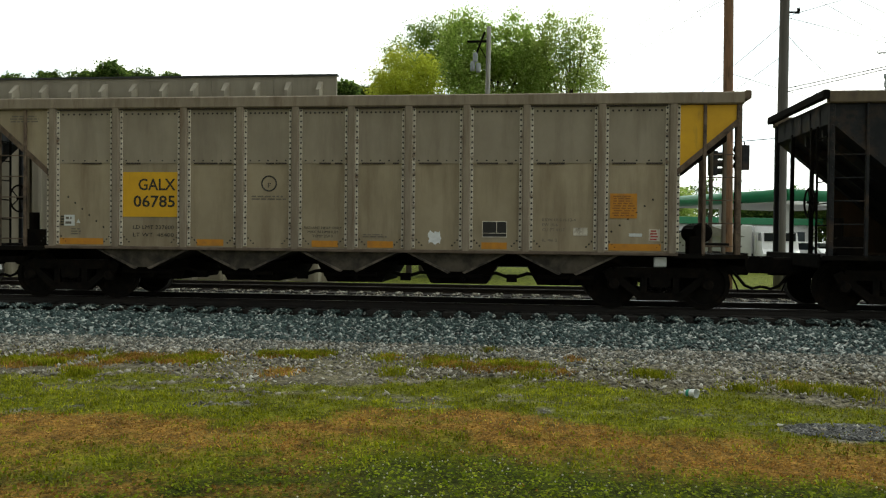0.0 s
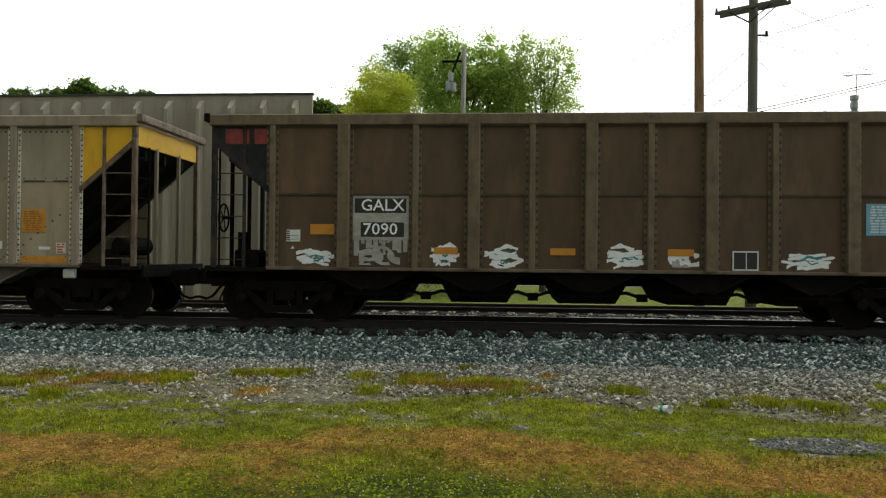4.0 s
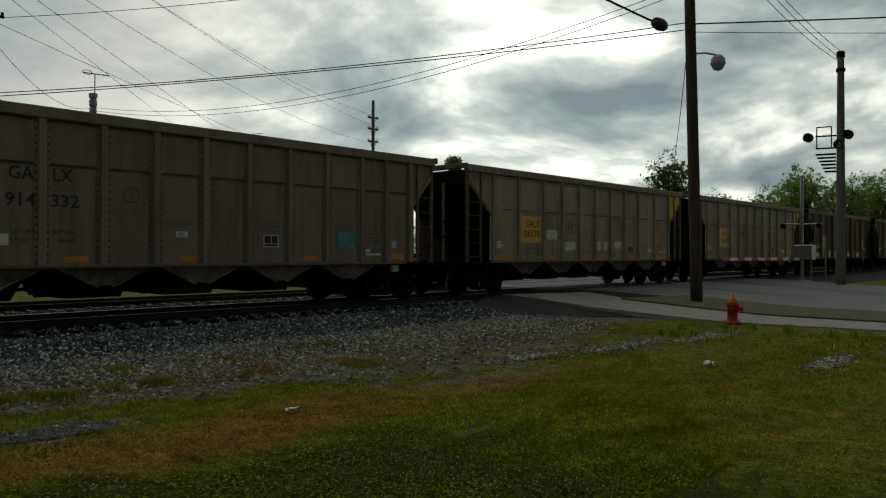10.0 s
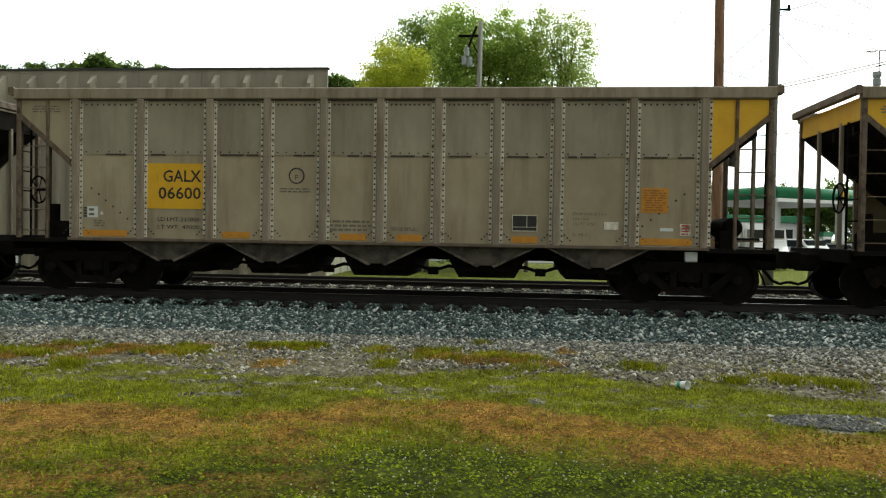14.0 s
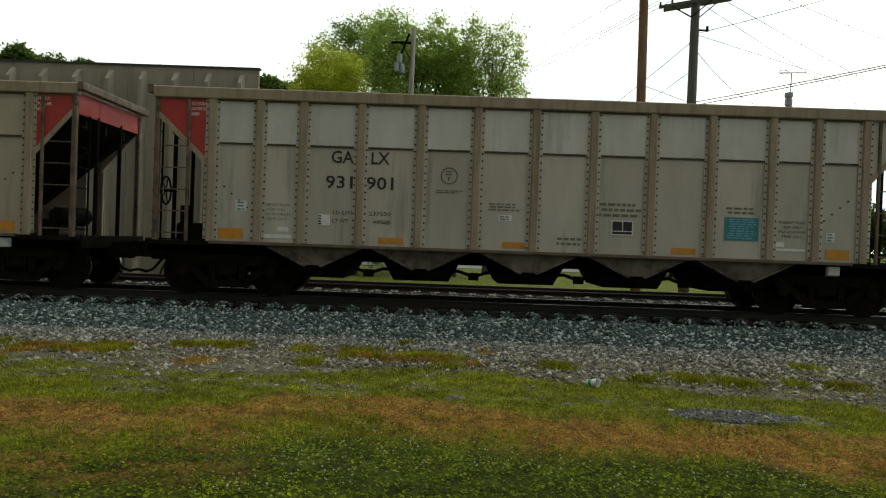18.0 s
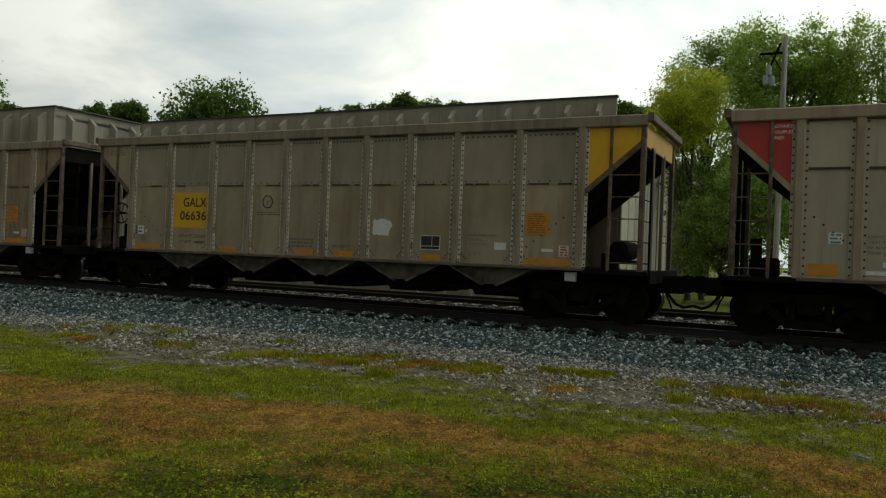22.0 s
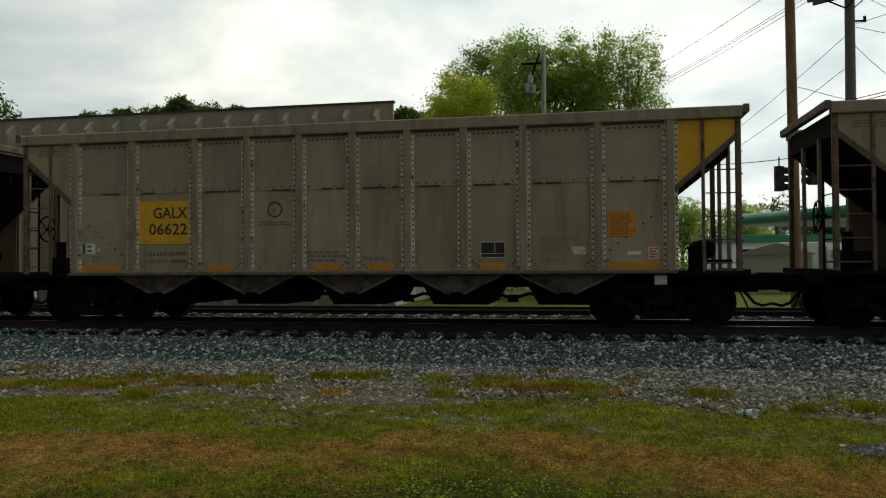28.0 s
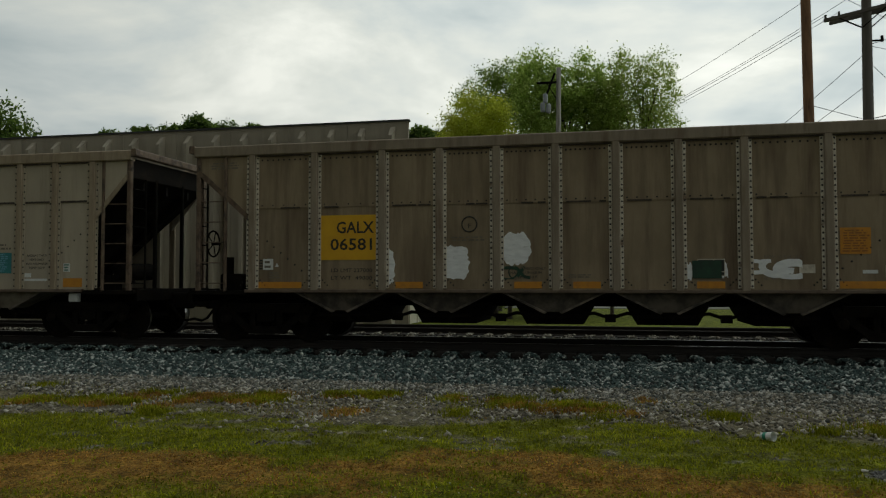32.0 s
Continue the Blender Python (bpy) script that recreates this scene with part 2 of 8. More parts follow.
# sheets of the car ends: near-black base with sparse brown patches
M_SLOPE = mat("dark_steel_end_sheet", (0.014, 0.011, 0.009), 0.85, 0.0, (0.010, 0.008, 0.007), 3, None, (0.04, 0.026, 0.017), 1.5, None, 0.55, 0.8, 0.2, 20, 0.004, 0, 0.12)
M_YELLOW = mat("chrome_yellow_paint", (0.72, 0.40, 0.012), 0.5, 0, (0.64, 0.34, 0.012), 2.5, None, (0.34, 0.2, 0.03), 2.2, (2, 2, 0.4), 0.6, 0.85, 0.05, 40, 0.002, 0.07)
M_ORANGE = mat("orange_reflector_stripe", (0.58, 0.25, 0.02), 0.5, 0, (0.5, 0.2, 0.02), 6, None, (0.3, 0.15, 0.04), 4, None, 0.55, 0.8)
M_RED = mat("signal_red_paint", (0.42, 0.035, 0.03), 0.5, 0, (0.36, 0.03, 0.025), 3, None, (0.16, 0.05, 0.035), 2.5, None, 0.6, 0.85)
M_DARKRED = mat("soot_darkened_red_paint", (0.26, 0.028, 0.024), 0.5, 0, (0.16, 0.02, 0.018), 4, None, (0.02, 0.012, 0.012), 2, None, 0.45, 0.65)
M_INK = mat("black_lettering", (0.012, 0.011, 0.01), 0.5, 0, (0.02, 0.018, 0.016), 14)
M_FADED = mat("faded_stencil", (0.12, 0.102, 0.08), 0.6, 0, (0.18, 0.152, 0.118), 20)
M_NOTICEINK = mat("faded_brown_print", (0.33, 0.13, 0.02), 0.5, 0, (0.25, 0.1, 0.02), 20)
M_WHITEINK = mat("white_lettering", (0.88, 0.88, 0.87), 0.5, 0, (0.78, 0.78, 0.76), 14)
M_LABEL = mat("white_label", (0.7, 0.71, 0.7), 0.45, 0, (0.58, 0.59, 0.58), 12)
M_GREENPRINT = mat("faded_green_print", (0.10, 0.24, 0.19), 0.5, 0, (0.08, 0.2, 0.16), 14)
M_DEEPGREEN = mat("dark_green_spray", (0.012, 0.06, 0.03), 0.5, 0, (0.01, 0.03, 0.02), 7)
M_TEAL = mat("teal_notice", (0.03, 0.22, 0.23), 0.45, 0, (0.025, 0.18, 0.19), 10)
M_BLUE = mat("pale_blue_notice", (0.17, 0.40, 0.54), 0.5, 0, (0.14, 0.33, 0.45), 8)
M_SPRAY = mat("white_overspray_paint", (0.86, 0.87, 0.88), 0.55, 0, (0.72, 0.73, 0.74), 6, (1, 1, 2.5), (0.42, 0.42, 0.41), 4, (1, 1, 3), 0.6, 0.8)
M_SPRAYHALF = mat("thin_white_overspray", (0.66, 0.66, 0.64), 0.55, 0, (0.52, 0.51, 0.48), 5, (1, 1, 3), (0.40, 0.37, 0.32), 3, (1, 1, 3), 0.5, 0.75)
M_SPRAYTHIN = mat("thin_grey_overspray", (0.42, 0.41, 0.39), 0.55, 0, (0.32, 0.3, 0.27), 4, (1, 1, 3), (0.27, 0.24, 0.2), 3, (1, 1, 3), 0.45, 0.7)
M_COAL = mat("coal", (0.007, 0.007, 0.008), 0.9, 0, (0.014, 0.014, 0.016), 30, None, None, 1, None, 0, 1, 1.0, 22, 0.08, 0, 0.1)
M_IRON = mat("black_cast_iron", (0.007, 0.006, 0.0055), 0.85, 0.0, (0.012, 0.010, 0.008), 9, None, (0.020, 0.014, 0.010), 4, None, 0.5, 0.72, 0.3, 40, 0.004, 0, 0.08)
M_TREAD = mat("bright_worn_wheel_tread", (0.30, 0.29, 0.28), 0.32, 0.9, (0.2, 0.19, 0.18), 10)
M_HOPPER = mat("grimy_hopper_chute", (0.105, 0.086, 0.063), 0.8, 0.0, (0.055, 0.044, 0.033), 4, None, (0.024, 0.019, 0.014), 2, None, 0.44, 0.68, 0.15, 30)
M_DUSTYCHUTE = mat("dusty_tan_hopper_chute", (0.20, 0.172, 0.13), 0.75, 0.0, (0.11, 0.09, 0.066), 3, None, (0.035, 0.028, 0.021), 2, None, 0.48, 0.72, 0.15, 30, 0.004, 0, 0.2)
M_CHUTERIM = mat("scraped_chute_rim", (0.21, 0.17, 0.13), 0.65, 0.0, (0.07, 0.055, 0.042), 5, None, (0.03, 0.023, 0.018), 3, None, 0.45, 0.62)
M_SILL = mat("rusty_side_sill", (0.15, 0.11, 0.08), 0.6, 0, (0.11, 0.075, 0.05), 6, (0.5, 1, 1), (0.07, 0.045, 0.03), 3, None, 0.5, 0.7)
M_BRIGHTINK = mat("white_board_lettering", (0.85, 0.86, 0.86), 0.5, 0, (0.76, 0.77, 0.77), 12)
M_SEAM = mat("seam_rust_and_shade", (0.022, 0.016, 0.012), 0.7, 0, (0.06, 0.042, 0.03), 5, (1, 1, 3))
M_RUSTPOST = mat("rusty_post_paint", (0.17, 0.12, 0.08), 0.7, 0, (0.085, 0.05, 0.032), 7, (1, 1, 0.5), (0.03, 0.02, 0.015), 5, None, 0.5, 0.68, 0.2, 50)


# ---- mesh helpers ----
class Shape:
    """Collects vertices and faces of one mesh."""

    def __init__(self):
        self.v, self.f = [], []

    def add(self, verts, faces):
        o = len(self.v)
        self.v += [tuple(p) for p in verts]
        self.f += [tuple(i + o for i in q) for q in faces]
        return self

    def box(self, x0, x1, y0, y1, z0, z1, c=0.0):
        """A box; c chamfers its edges along the longest side."""
        if c <= 0:
            self.add([(x, y, z) for x in (x0, x1) for y in (y0, y1) for z in (z0, z1)],
                     [(0, 1, 3, 2), (4, 6, 7, 5), (0, 4, 5, 1), (2, 3, 7, 6), (0, 2, 6, 4), (1, 5, 7, 3)])
            return self
        d = (x1 - x0, y1 - y0, z1 - z0)
        k = d.index(max(d))
        lo, hi = [x0, y0, z0], [x1, y1, z1]
        a, b = [i for i in range(3) if i != k]
        c = min(c, d[a] * 0.4, d[b] * 0.4)
        ring = [(lo[a] + c, lo[b]), (hi[a] - c, lo[b]), (hi[a], lo[b] + c), (hi[a], hi[b] - c), (hi[a] - c, hi[b]), (lo[a] + c, hi[b]),
                (lo[a], hi[b] - c), (lo[a], lo[b] + c)]
        pts = []
        for e in (lo[k], hi[k]):
            for u, w in ring:
                p = [0, 0, 0]
                p[k], p[a], p[b] = e, u, w
                pts.append(p)
        self.add(pts, [(i, (i + 1) % 8, 8 + (i + 1) % 8, 8 + i) for i in range(8)] + [tuple(range(7, -1, -1)), tuple(range(8, 16))])
        return self

    def prism(self, poly, axis, e0, e1):
        """A polygon (in the two other axes, in order) drawn out along an axis."""
        a, b = [i for i in range(3) if i != axis]
        n, pts = len(poly), []
        for e in (e0, e1):
            for u, w in poly:
                p = [0, 0, 0]
                p[axis], p[a], p[b] = e, u, w
                pts.append(p)
        self.add(pts, [(i, (i + 1) % n, n + (i + 1) % n, n + i) for i in range(n)] + [tuple(range(n - 1, -1, -1)), tuple(range(n, 2 * n))])
        return self

    def rod(self, p, q, r, n=8, r2=None):
        """A round bar from p to q."""
        p, q = Vector(p), Vector(q)
        w = (q - p).normalized()
        s = w.orthogonal().normalized()
        t = w.cross(s)
        r2 = r if r2 is None else r2
        pts = []
        for c, rr in ((p, r), (q, r2)):
            for i in range(n):
                g = 2 * math.pi * i / n
                pts.append(c + (s * math.cos(g) + t * math.sin(g)) * rr)
        self.add(pts, [(i, (i + 1) % n, n + (i + 1) % n, n + i) for i in range(n)] + [tuple(range(n - 1, -1, -1)), tuple(range(n, 2 * n))])
        return self

    def path(self, pts, r, n=6):
        """A bent round bar; r may be a list."""
        pts = [Vector(p) for p in pts]
        rs = r if isinstance(r, (list, tuple)) else [r] * len(pts)
        ring = []
        s = None
        for i, p in enumerate(pts):
            w = (pts[min(i + 1, len(pts) - 1)] - pts[max(i - 1, 0)]).normalized()
            s = (s - w * s.dot(w)).normalized() if s is not None and (s - w * s.dot(w)).length > 1e-6 else w.orthogonal().normalized()
            t = w.cross(s)
            ring += [p + (s * math.cos(2 * math.pi * k / n) + t * math.sin(2 * math.pi * k / n)) * rs[i] for k in range(n)]
        m = len(pts)
        self.add(ring, [(i * n + k, i * n + (k + 1) % n, (i + 1) * n + (k + 1) % n, (i + 1) * n + k) for i in range(m - 1) for k in range(n)]
                 + [tuple(range(n - 1, -1, -1)), tuple(range((m - 1) * n, m * n))])
        return self

    def lathe(self, profile, centre, axis, n=24):
        """A profile of (radius, height) turned about an axis (0, 1 or 2) through a centre."""
        a, b = [i for i in range(3) if i != axis]
        pts = []
        for r, h in profile:
            for k in range(n):
                g = 2 * math.pi * k / n
                p = list(centre)
                p[axis] += h
                p[a] += r * math.cos(g)
                p[b] += r * math.sin(g)
                pts.append(p)
        m = len(profile)
        self.add(pts, [(i * n + k, i * n + (k + 1) % n, (i + 1) * n + (k + 1) % n, (i + 1) * n + k) for i in range(m - 1) for k in range(n)]
                 + [tuple(range(n - 1, -1, -1)), tuple(range((m - 1) * n, m * n))])
        return self

    def mesh(self, name, material, smooth=False):
        me = bpy.data.meshes.new(name)
        me.from_pydata(self.v, [], self.f)
        bm = bmesh.new()
        bm.from_mesh(me)
        bmesh.ops.recalc_face_normals(bm, faces=bm.faces)
        bm.to_mesh(me)
        bm.free()
        if smooth:
            me.polygons.foreach_set("use_smooth", [True] * len(me.polygons))
        me.materials.append(material)
        return me


def part(name, shape, material, parent=None, label="", at=None, smooth=False):
    """One mesh object under a thing (or under a part)."""
    me = shape if isinstance(shape, bpy.types.Mesh) else shape.mesh(name, material, smooth)
    ob = new(name, me)
    if parent is not None:
        ob.parent = parent
    if at is not None:
        ob.matrix_basis = at
    return tagged(ob, label) if label else ob


def thing(name, label, category, group="", at=None, kind=""):
    ob = new(name)
    ob.empty_display_size = 0.2
    if at is not None:
        ob.matrix_basis = at
    return tagged(ob, label, category, group, kind)


def raw_mesh(name, verts, faces, material, smooth=False):
    """A large mesh from numpy arrays: verts (n, 3), faces (m, k)."""
    me = bpy.data.meshes.new(name)
    k = faces.shape[1]
    me.vertices.add(len(verts))
    me.vertices.foreach_set("co", np.ascontiguousarray(verts, dtype=np.float32).ravel())
    me.loops.add(faces.size)
    me.loops.foreach_set("vertex_index", np.ascontiguousarray(faces, dtype=np.int32).ravel())
    me.polygons.add(len(faces))
    me.polygons.foreach_set("loop_start", np.arange(0, faces.size, k, dtype=np.int32))
    me.update(calc_edges=True)
    if smooth:
        me.polygons.foreach_set("use_smooth", np.ones(len(faces), dtype=bool))
    me.materials.append(material)
    return me


def letters(text, size, material, width=None, spacing=1.0, align="CENTER", bold=0.0):
    """Raised lettering in the xz plane, facing -y, as a mesh; width fits it."""
    cu = bpy.data.curves.new("lettering", "FONT")
    cu.body, cu.size, cu.align_x, cu.align_y = text, size, align, "CENTER"
    cu.space_character, cu.offset, cu.resolution_u = spacing, bold, 2
    ob = bpy.data.objects.new("lettering", cu)
    me = bpy.data.meshes.new_from_object(ob)
    bpy.data.objects.remove(ob)
    bpy.data.curves.remove(cu)
    me.transform(Matrix.Rotation(radians(90), 4, "X"))
    if width:
        xs = [v.co.x for v in me.vertices]
        w = max(xs) - min(xs)
        me.transform(Matrix.Diagonal((width / w, 1, 1, 1)))
    me.materials.clear()
    me.materials.append(material)
    return me


# ---- the train: coal hopper cars ----
PITCH = 16.155
RAIL_Z = 0.40
TRACK_Y = 16.15
SIDE = -1.60          # the side that faces the camera, in a car's own space
RIBS_A = [-6.06, -4.72, -3.31, -2.16, -1.05, 0.06, 1.17, 2.28, 3.41, 4.8, 6.09]
RIBS_B = [-6.2, -5.28, -4.44, -3.32, -2.17, -1.08, 0.05, 1.17, 2.3, 3.44, 4.6, 5.48, 6.4]
RIBS_C = [-6.1, -4.7, -3.32, -2.2, -1.1, 0.0, 1.1, 2.2, 3.35, 4.72, 6.12]
STYLES = {
    "A": dict(ribs=RIBS_A, seam=2.74, low=M_ALU, up=M_ALU_UP, rib=M_RIB, chord=M_RIB, w=0.072, proud=0.075),
    "B": dict(ribs=RIBS_B, seam=2.985, low=M_TAN, up=M_TAN, rib=M_TAN_RIB, chord=M_TAN_RIB, w=0.075, proud=0.06),
    "C": dict(ribs=RIBS_C, seam=2.50, low=M_BROWN, up=M_BROWN, rib=M_BROWN_RIB, chord=M_BROWN_RIB, w=0.10, proud=0.11),
}
WHEEL_R = 0.457
TRUCK_U = 5.97


def stud(sh, x, y, z, r=0.014, d=0.010):
    """A low rivet head on a surface that faces -y."""
    o = [(x + r * math.cos(g), y, z + r * math.sin(g)) for g in [k * math.pi / 2.5 for k in range(5)]]
    i = [(x + r * 0.5 * math.cos(g), y - d, z + r * 0.5 * math.sin(g)) for g in [k * math.pi / 2.5 for k in range(5)]]
    sh.add(o + i, [(k, (k + 1) % 5, 5 + (k + 1) % 5, 5 + k) for k in range(5)] + [(5, 6, 7, 8, 9)])


def build_truck(mesh_cache):
    """One truck's meshes, shared by all cars."""
    sf = Shape()
    for a, b, r in (((-1.02, 0.60), (-0.86, 0.68), 0.10), ((-0.86, 0.68), (0.86, 0.68), 0.095), ((0.86, 0.68), (1.02, 0.60), 0.10),
                    ((-0.86, 0.62), (-0.38, 0.24), 0.07), ((0.86, 0.62), (0.38, 0.24), 0.07), ((-0.42, 0.22), (0.42, 0.22), 0.075),
                    ((-0.30, 0.24), (-0.30, 0.66), 0.06), ((0.30, 0.24), (0.30, 0.66), 0.06)):
        d = Vector((b[0] - a[0], b[1] - a[1])).normalized()
        nx, nz = -d.y * r, d.x * r
        sf.prism([(a[0] + nx, a[1] + nz), (b[0] + nx, b[1] + nz), (b[0] - nx, b[1] - nz), (a[0] - nx, a[1] - nz)], 1, -0.07, 0.07)
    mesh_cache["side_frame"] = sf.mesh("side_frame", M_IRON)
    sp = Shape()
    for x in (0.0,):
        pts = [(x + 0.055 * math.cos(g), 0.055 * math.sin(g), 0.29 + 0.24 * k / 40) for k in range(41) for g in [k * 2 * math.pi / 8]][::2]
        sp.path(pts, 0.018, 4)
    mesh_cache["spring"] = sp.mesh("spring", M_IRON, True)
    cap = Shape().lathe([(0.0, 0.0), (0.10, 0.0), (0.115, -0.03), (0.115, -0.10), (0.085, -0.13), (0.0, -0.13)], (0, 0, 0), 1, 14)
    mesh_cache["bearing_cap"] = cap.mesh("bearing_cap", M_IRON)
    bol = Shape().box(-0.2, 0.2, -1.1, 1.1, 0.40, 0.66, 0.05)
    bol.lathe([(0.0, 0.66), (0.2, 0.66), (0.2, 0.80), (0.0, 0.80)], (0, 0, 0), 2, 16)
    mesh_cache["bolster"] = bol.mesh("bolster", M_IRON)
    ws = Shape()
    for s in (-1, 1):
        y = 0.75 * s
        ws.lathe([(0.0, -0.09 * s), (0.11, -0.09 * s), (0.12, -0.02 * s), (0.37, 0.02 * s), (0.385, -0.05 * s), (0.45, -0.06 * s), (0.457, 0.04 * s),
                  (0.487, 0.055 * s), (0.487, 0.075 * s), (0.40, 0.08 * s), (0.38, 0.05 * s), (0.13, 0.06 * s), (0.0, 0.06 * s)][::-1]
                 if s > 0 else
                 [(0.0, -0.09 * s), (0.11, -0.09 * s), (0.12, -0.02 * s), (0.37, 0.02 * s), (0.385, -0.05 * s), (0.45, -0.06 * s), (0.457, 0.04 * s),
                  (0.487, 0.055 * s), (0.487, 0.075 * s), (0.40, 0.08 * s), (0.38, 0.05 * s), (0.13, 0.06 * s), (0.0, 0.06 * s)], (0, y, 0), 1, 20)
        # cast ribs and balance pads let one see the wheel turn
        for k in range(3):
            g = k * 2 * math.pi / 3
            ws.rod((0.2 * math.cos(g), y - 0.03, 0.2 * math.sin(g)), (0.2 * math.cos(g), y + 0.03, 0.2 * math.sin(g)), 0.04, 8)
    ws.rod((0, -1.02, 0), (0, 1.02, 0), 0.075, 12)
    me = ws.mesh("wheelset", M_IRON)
    me.materials.append(M_TREAD)
    for p in me.polygons:
        r = math.hypot(p.center.x, p.center.z)
        if 0.447 < r < 0.475 and abs(abs(p.center.y) - 0.76) < 0.07:
            p.material_index = 1
    mesh_cache["wheelset"] = me


TRUCK = {}
build_truck(TRUCK)


def add_truck(car, u):
    t = part("truck", TRUCK["bolster"], None, car, "black cast-iron two-axle truck", pose(u, 0, 0))
    for s in (-1, 1):
        part("side_frame", TRUCK["side_frame"], None, t, "", pose(0, 1.02 * s, 0))
        for x in (-0.17, 0.0, 0.17):
            part("spring", TRUCK["spring"], None, t, "", pose(x, 1.02 * s, 0))
        for x in (-0.875, 0.875):
            part("bearing_cap", TRUCK["bearing_cap"], None, t, "", pose(x, 1.05 * s, WHEEL_R, 0, 0, 0 if s < 0 else 180))
    for x in (-0.875, 0.875):
        part("wheelset", TRUCK["wheelset"], None, t, "black wheels with bright worn treads", pose(x, 0, WHEEL_R))


def gusset(sgn, first):
    """The triangle of side sheet at a car's end, between corner post and first rib."""
    a, b = (7.24, abs(first) + 0.05)
    poly = [(sgn * a, 3.79), (sgn * b, 3.79), (sgn * b, 2.52), (sgn * a, 3.44)]
    return poly


def build_car(style):
    """One car of a kind with all that its kind shares."""
    st = STYLES[style]
    ribs, seam = st["ribs"], st["seam"]
    car = thing("coal_hopper_car", "", "hopper car", "cars of the coal train")
    # side sheets, one above and one below the seam in each bay
    for a, b in zip(ribs, ribs[1:]):
        lo = Shape().box(a + 0.02, b - 0.02, SIDE + 0.070, SIDE + 0.082, 1.06, seam)
        part("lower_side_sheet", lo, st["low"], car)
        up = Shape().box(a + 0.02, b - 0.02, SIDE + 0.060, SIDE + 0.072, seam - 0.02, 3.82)
        sheet = part("upper_side_sheet", up, st["up"], car)
        if style == "A":
            row = Shape()
            for k in range(9):
                stud(row, a + 0.2 + (b - a - 0.4) * k / 8, SIDE + 0.06, 3.70, 0.022)
                if k % 2 == 0:
                    stud(row, a + 0.2 + (b - a - 0.4) * k / 8, SIDE + 0.06, seam + 0.035, 0.018)
            tagged(part("rivets", row, M_RIVET, sheet), "", "", "", "stuff")
    for i, (a, b) in enumerate(zip(ribs, ribs[1:])):
        rnd = random.Random(style + str(i))
        sh = Shape()
        if style != "A":
            sh.box(a + 0.06, b - 0.06, SIDE + 0.046, SIDE + 0.07, seam - 0.045, seam - 0.008)
        x = a + 0.2
        while x < b - 0.25:
            w = rnd.uniform(0.08, 0.5)
            if rnd.random() < 0.55:
                sh.box(x, min(x + w, b - 0.18), SIDE + 0.052, SIDE + 0.075, seam - 0.035, seam - 0.005)
            x += w + rnd.uniform(0.02, 0.2)
        if sh.v:
            part("seam_lap", sh, M_SEAM, car, "dark rusted lap of the side seam")
    # ribs with riveted flanges
    for i, x in enumerate(ribs):
        w, p = st["w"], st["proud"]
        if style == "C" and i % 2 == 1:
            w, p = 0.115, 0.13
        elif style == "C":
            w, p = 0.06, 0.07
        rib = part("rib", Shape().box(x - w, x + w, SIDE + 0.062 - p, SIDE + 0.07, 1.06, 3.82, 0.018), st["rib"], car)
        fl = Shape()
        for s in (-1, 1):
            fl.box(min(x + s * w, x + s * (w + 0.06)), max(x + s * w, x + s * (w + 0.06)), SIDE + 0.045, SIDE + 0.062, 1.10, 3.80)
        strip = part("flange", fl, M_STRIP if style == "A" else M_TAN if style == "B" else st["rib"], rib)
        rv = Shape()
        n = {"A": 26, "B": 20, "C": 19}[style]
        for s in (-1, 1):
            for k in range(n):
                z = 1.14 + 2.6 * k / (n - 1)
                if style == "C":
                    rv.box(x + s * (w + 0.034) - 0.02, x + s * (w + 0.034) + 0.02, SIDE + 0.036, SIDE + 0.05, z - 0.022, z + 0.038)
                    continue
                stud(rv, x + s * (w + 0.034), SIDE + 0.045, z, 0.021, 0.012)
            for k in range(3 if style == "A" else 0):
                stud(rv, x + s * (w + 0.09 + 0.05 * k), SIDE + 0.068, 1.26 - 0.05 * k, 0.018)
        tagged(part("rivets", rv, M_RIVET if style != "C" else M_SEAM, rib), "", "", "", "stuff")
    # frame: top chord, side sill, far wall, ends
    for s, nm in ((-1, "top_chord"), (1, "top_chord")):
        sh = Shape().box(-7.34, 7.34, min(s * 1.62, s * 1.46), max(s * 1.62, s * 1.46), 3.80, 4.02, 0.02)
        part(nm, sh, st["chord"], car)
    for e in (-1, 1):
        sh = Shape().box(min(e * 7.34, e * 7.46), max(e * 7.34, e * 7.46), -1.62, 1.62, 3.88, 4.04, 0.02)
        part("end_chord", sh, M_RUSTPOST if style != "C" else M_BLACKSTEEL, car)
    # dark strip along the rust line, standing in for the chord overhang's shadow
    part("chord_seam", Shape().box(ribs[0] + 0.1, ribs[-1] - 0.1, SIDE + 0.02, SIDE + 0.066, 3.772, 3.802), M_SEAM, car)
    part("side_sill", Shape().box(-6.2, 6.2, SIDE - 0.01, SIDE + 0.12, 1.01, 1.075, 0.01), M_SILL, car)
    part("side_sill", Shape().box(-6.2, 6.2, 1.48, 1.61, 1.01, 1.075, 0.01), M_SILL, car)
    far = Shape().box(-6.1, 6.1, 1.50, 1.53, 1.06, 3.82)
    part("far_side_wall", far, st["low"], car)
    for x in ribs[::2]:
        part("far_rib", Shape().box(x - 0.08, x + 0.08, 1.53, 1.60, 1.06, 3.82, 0.015), st["rib"], car)
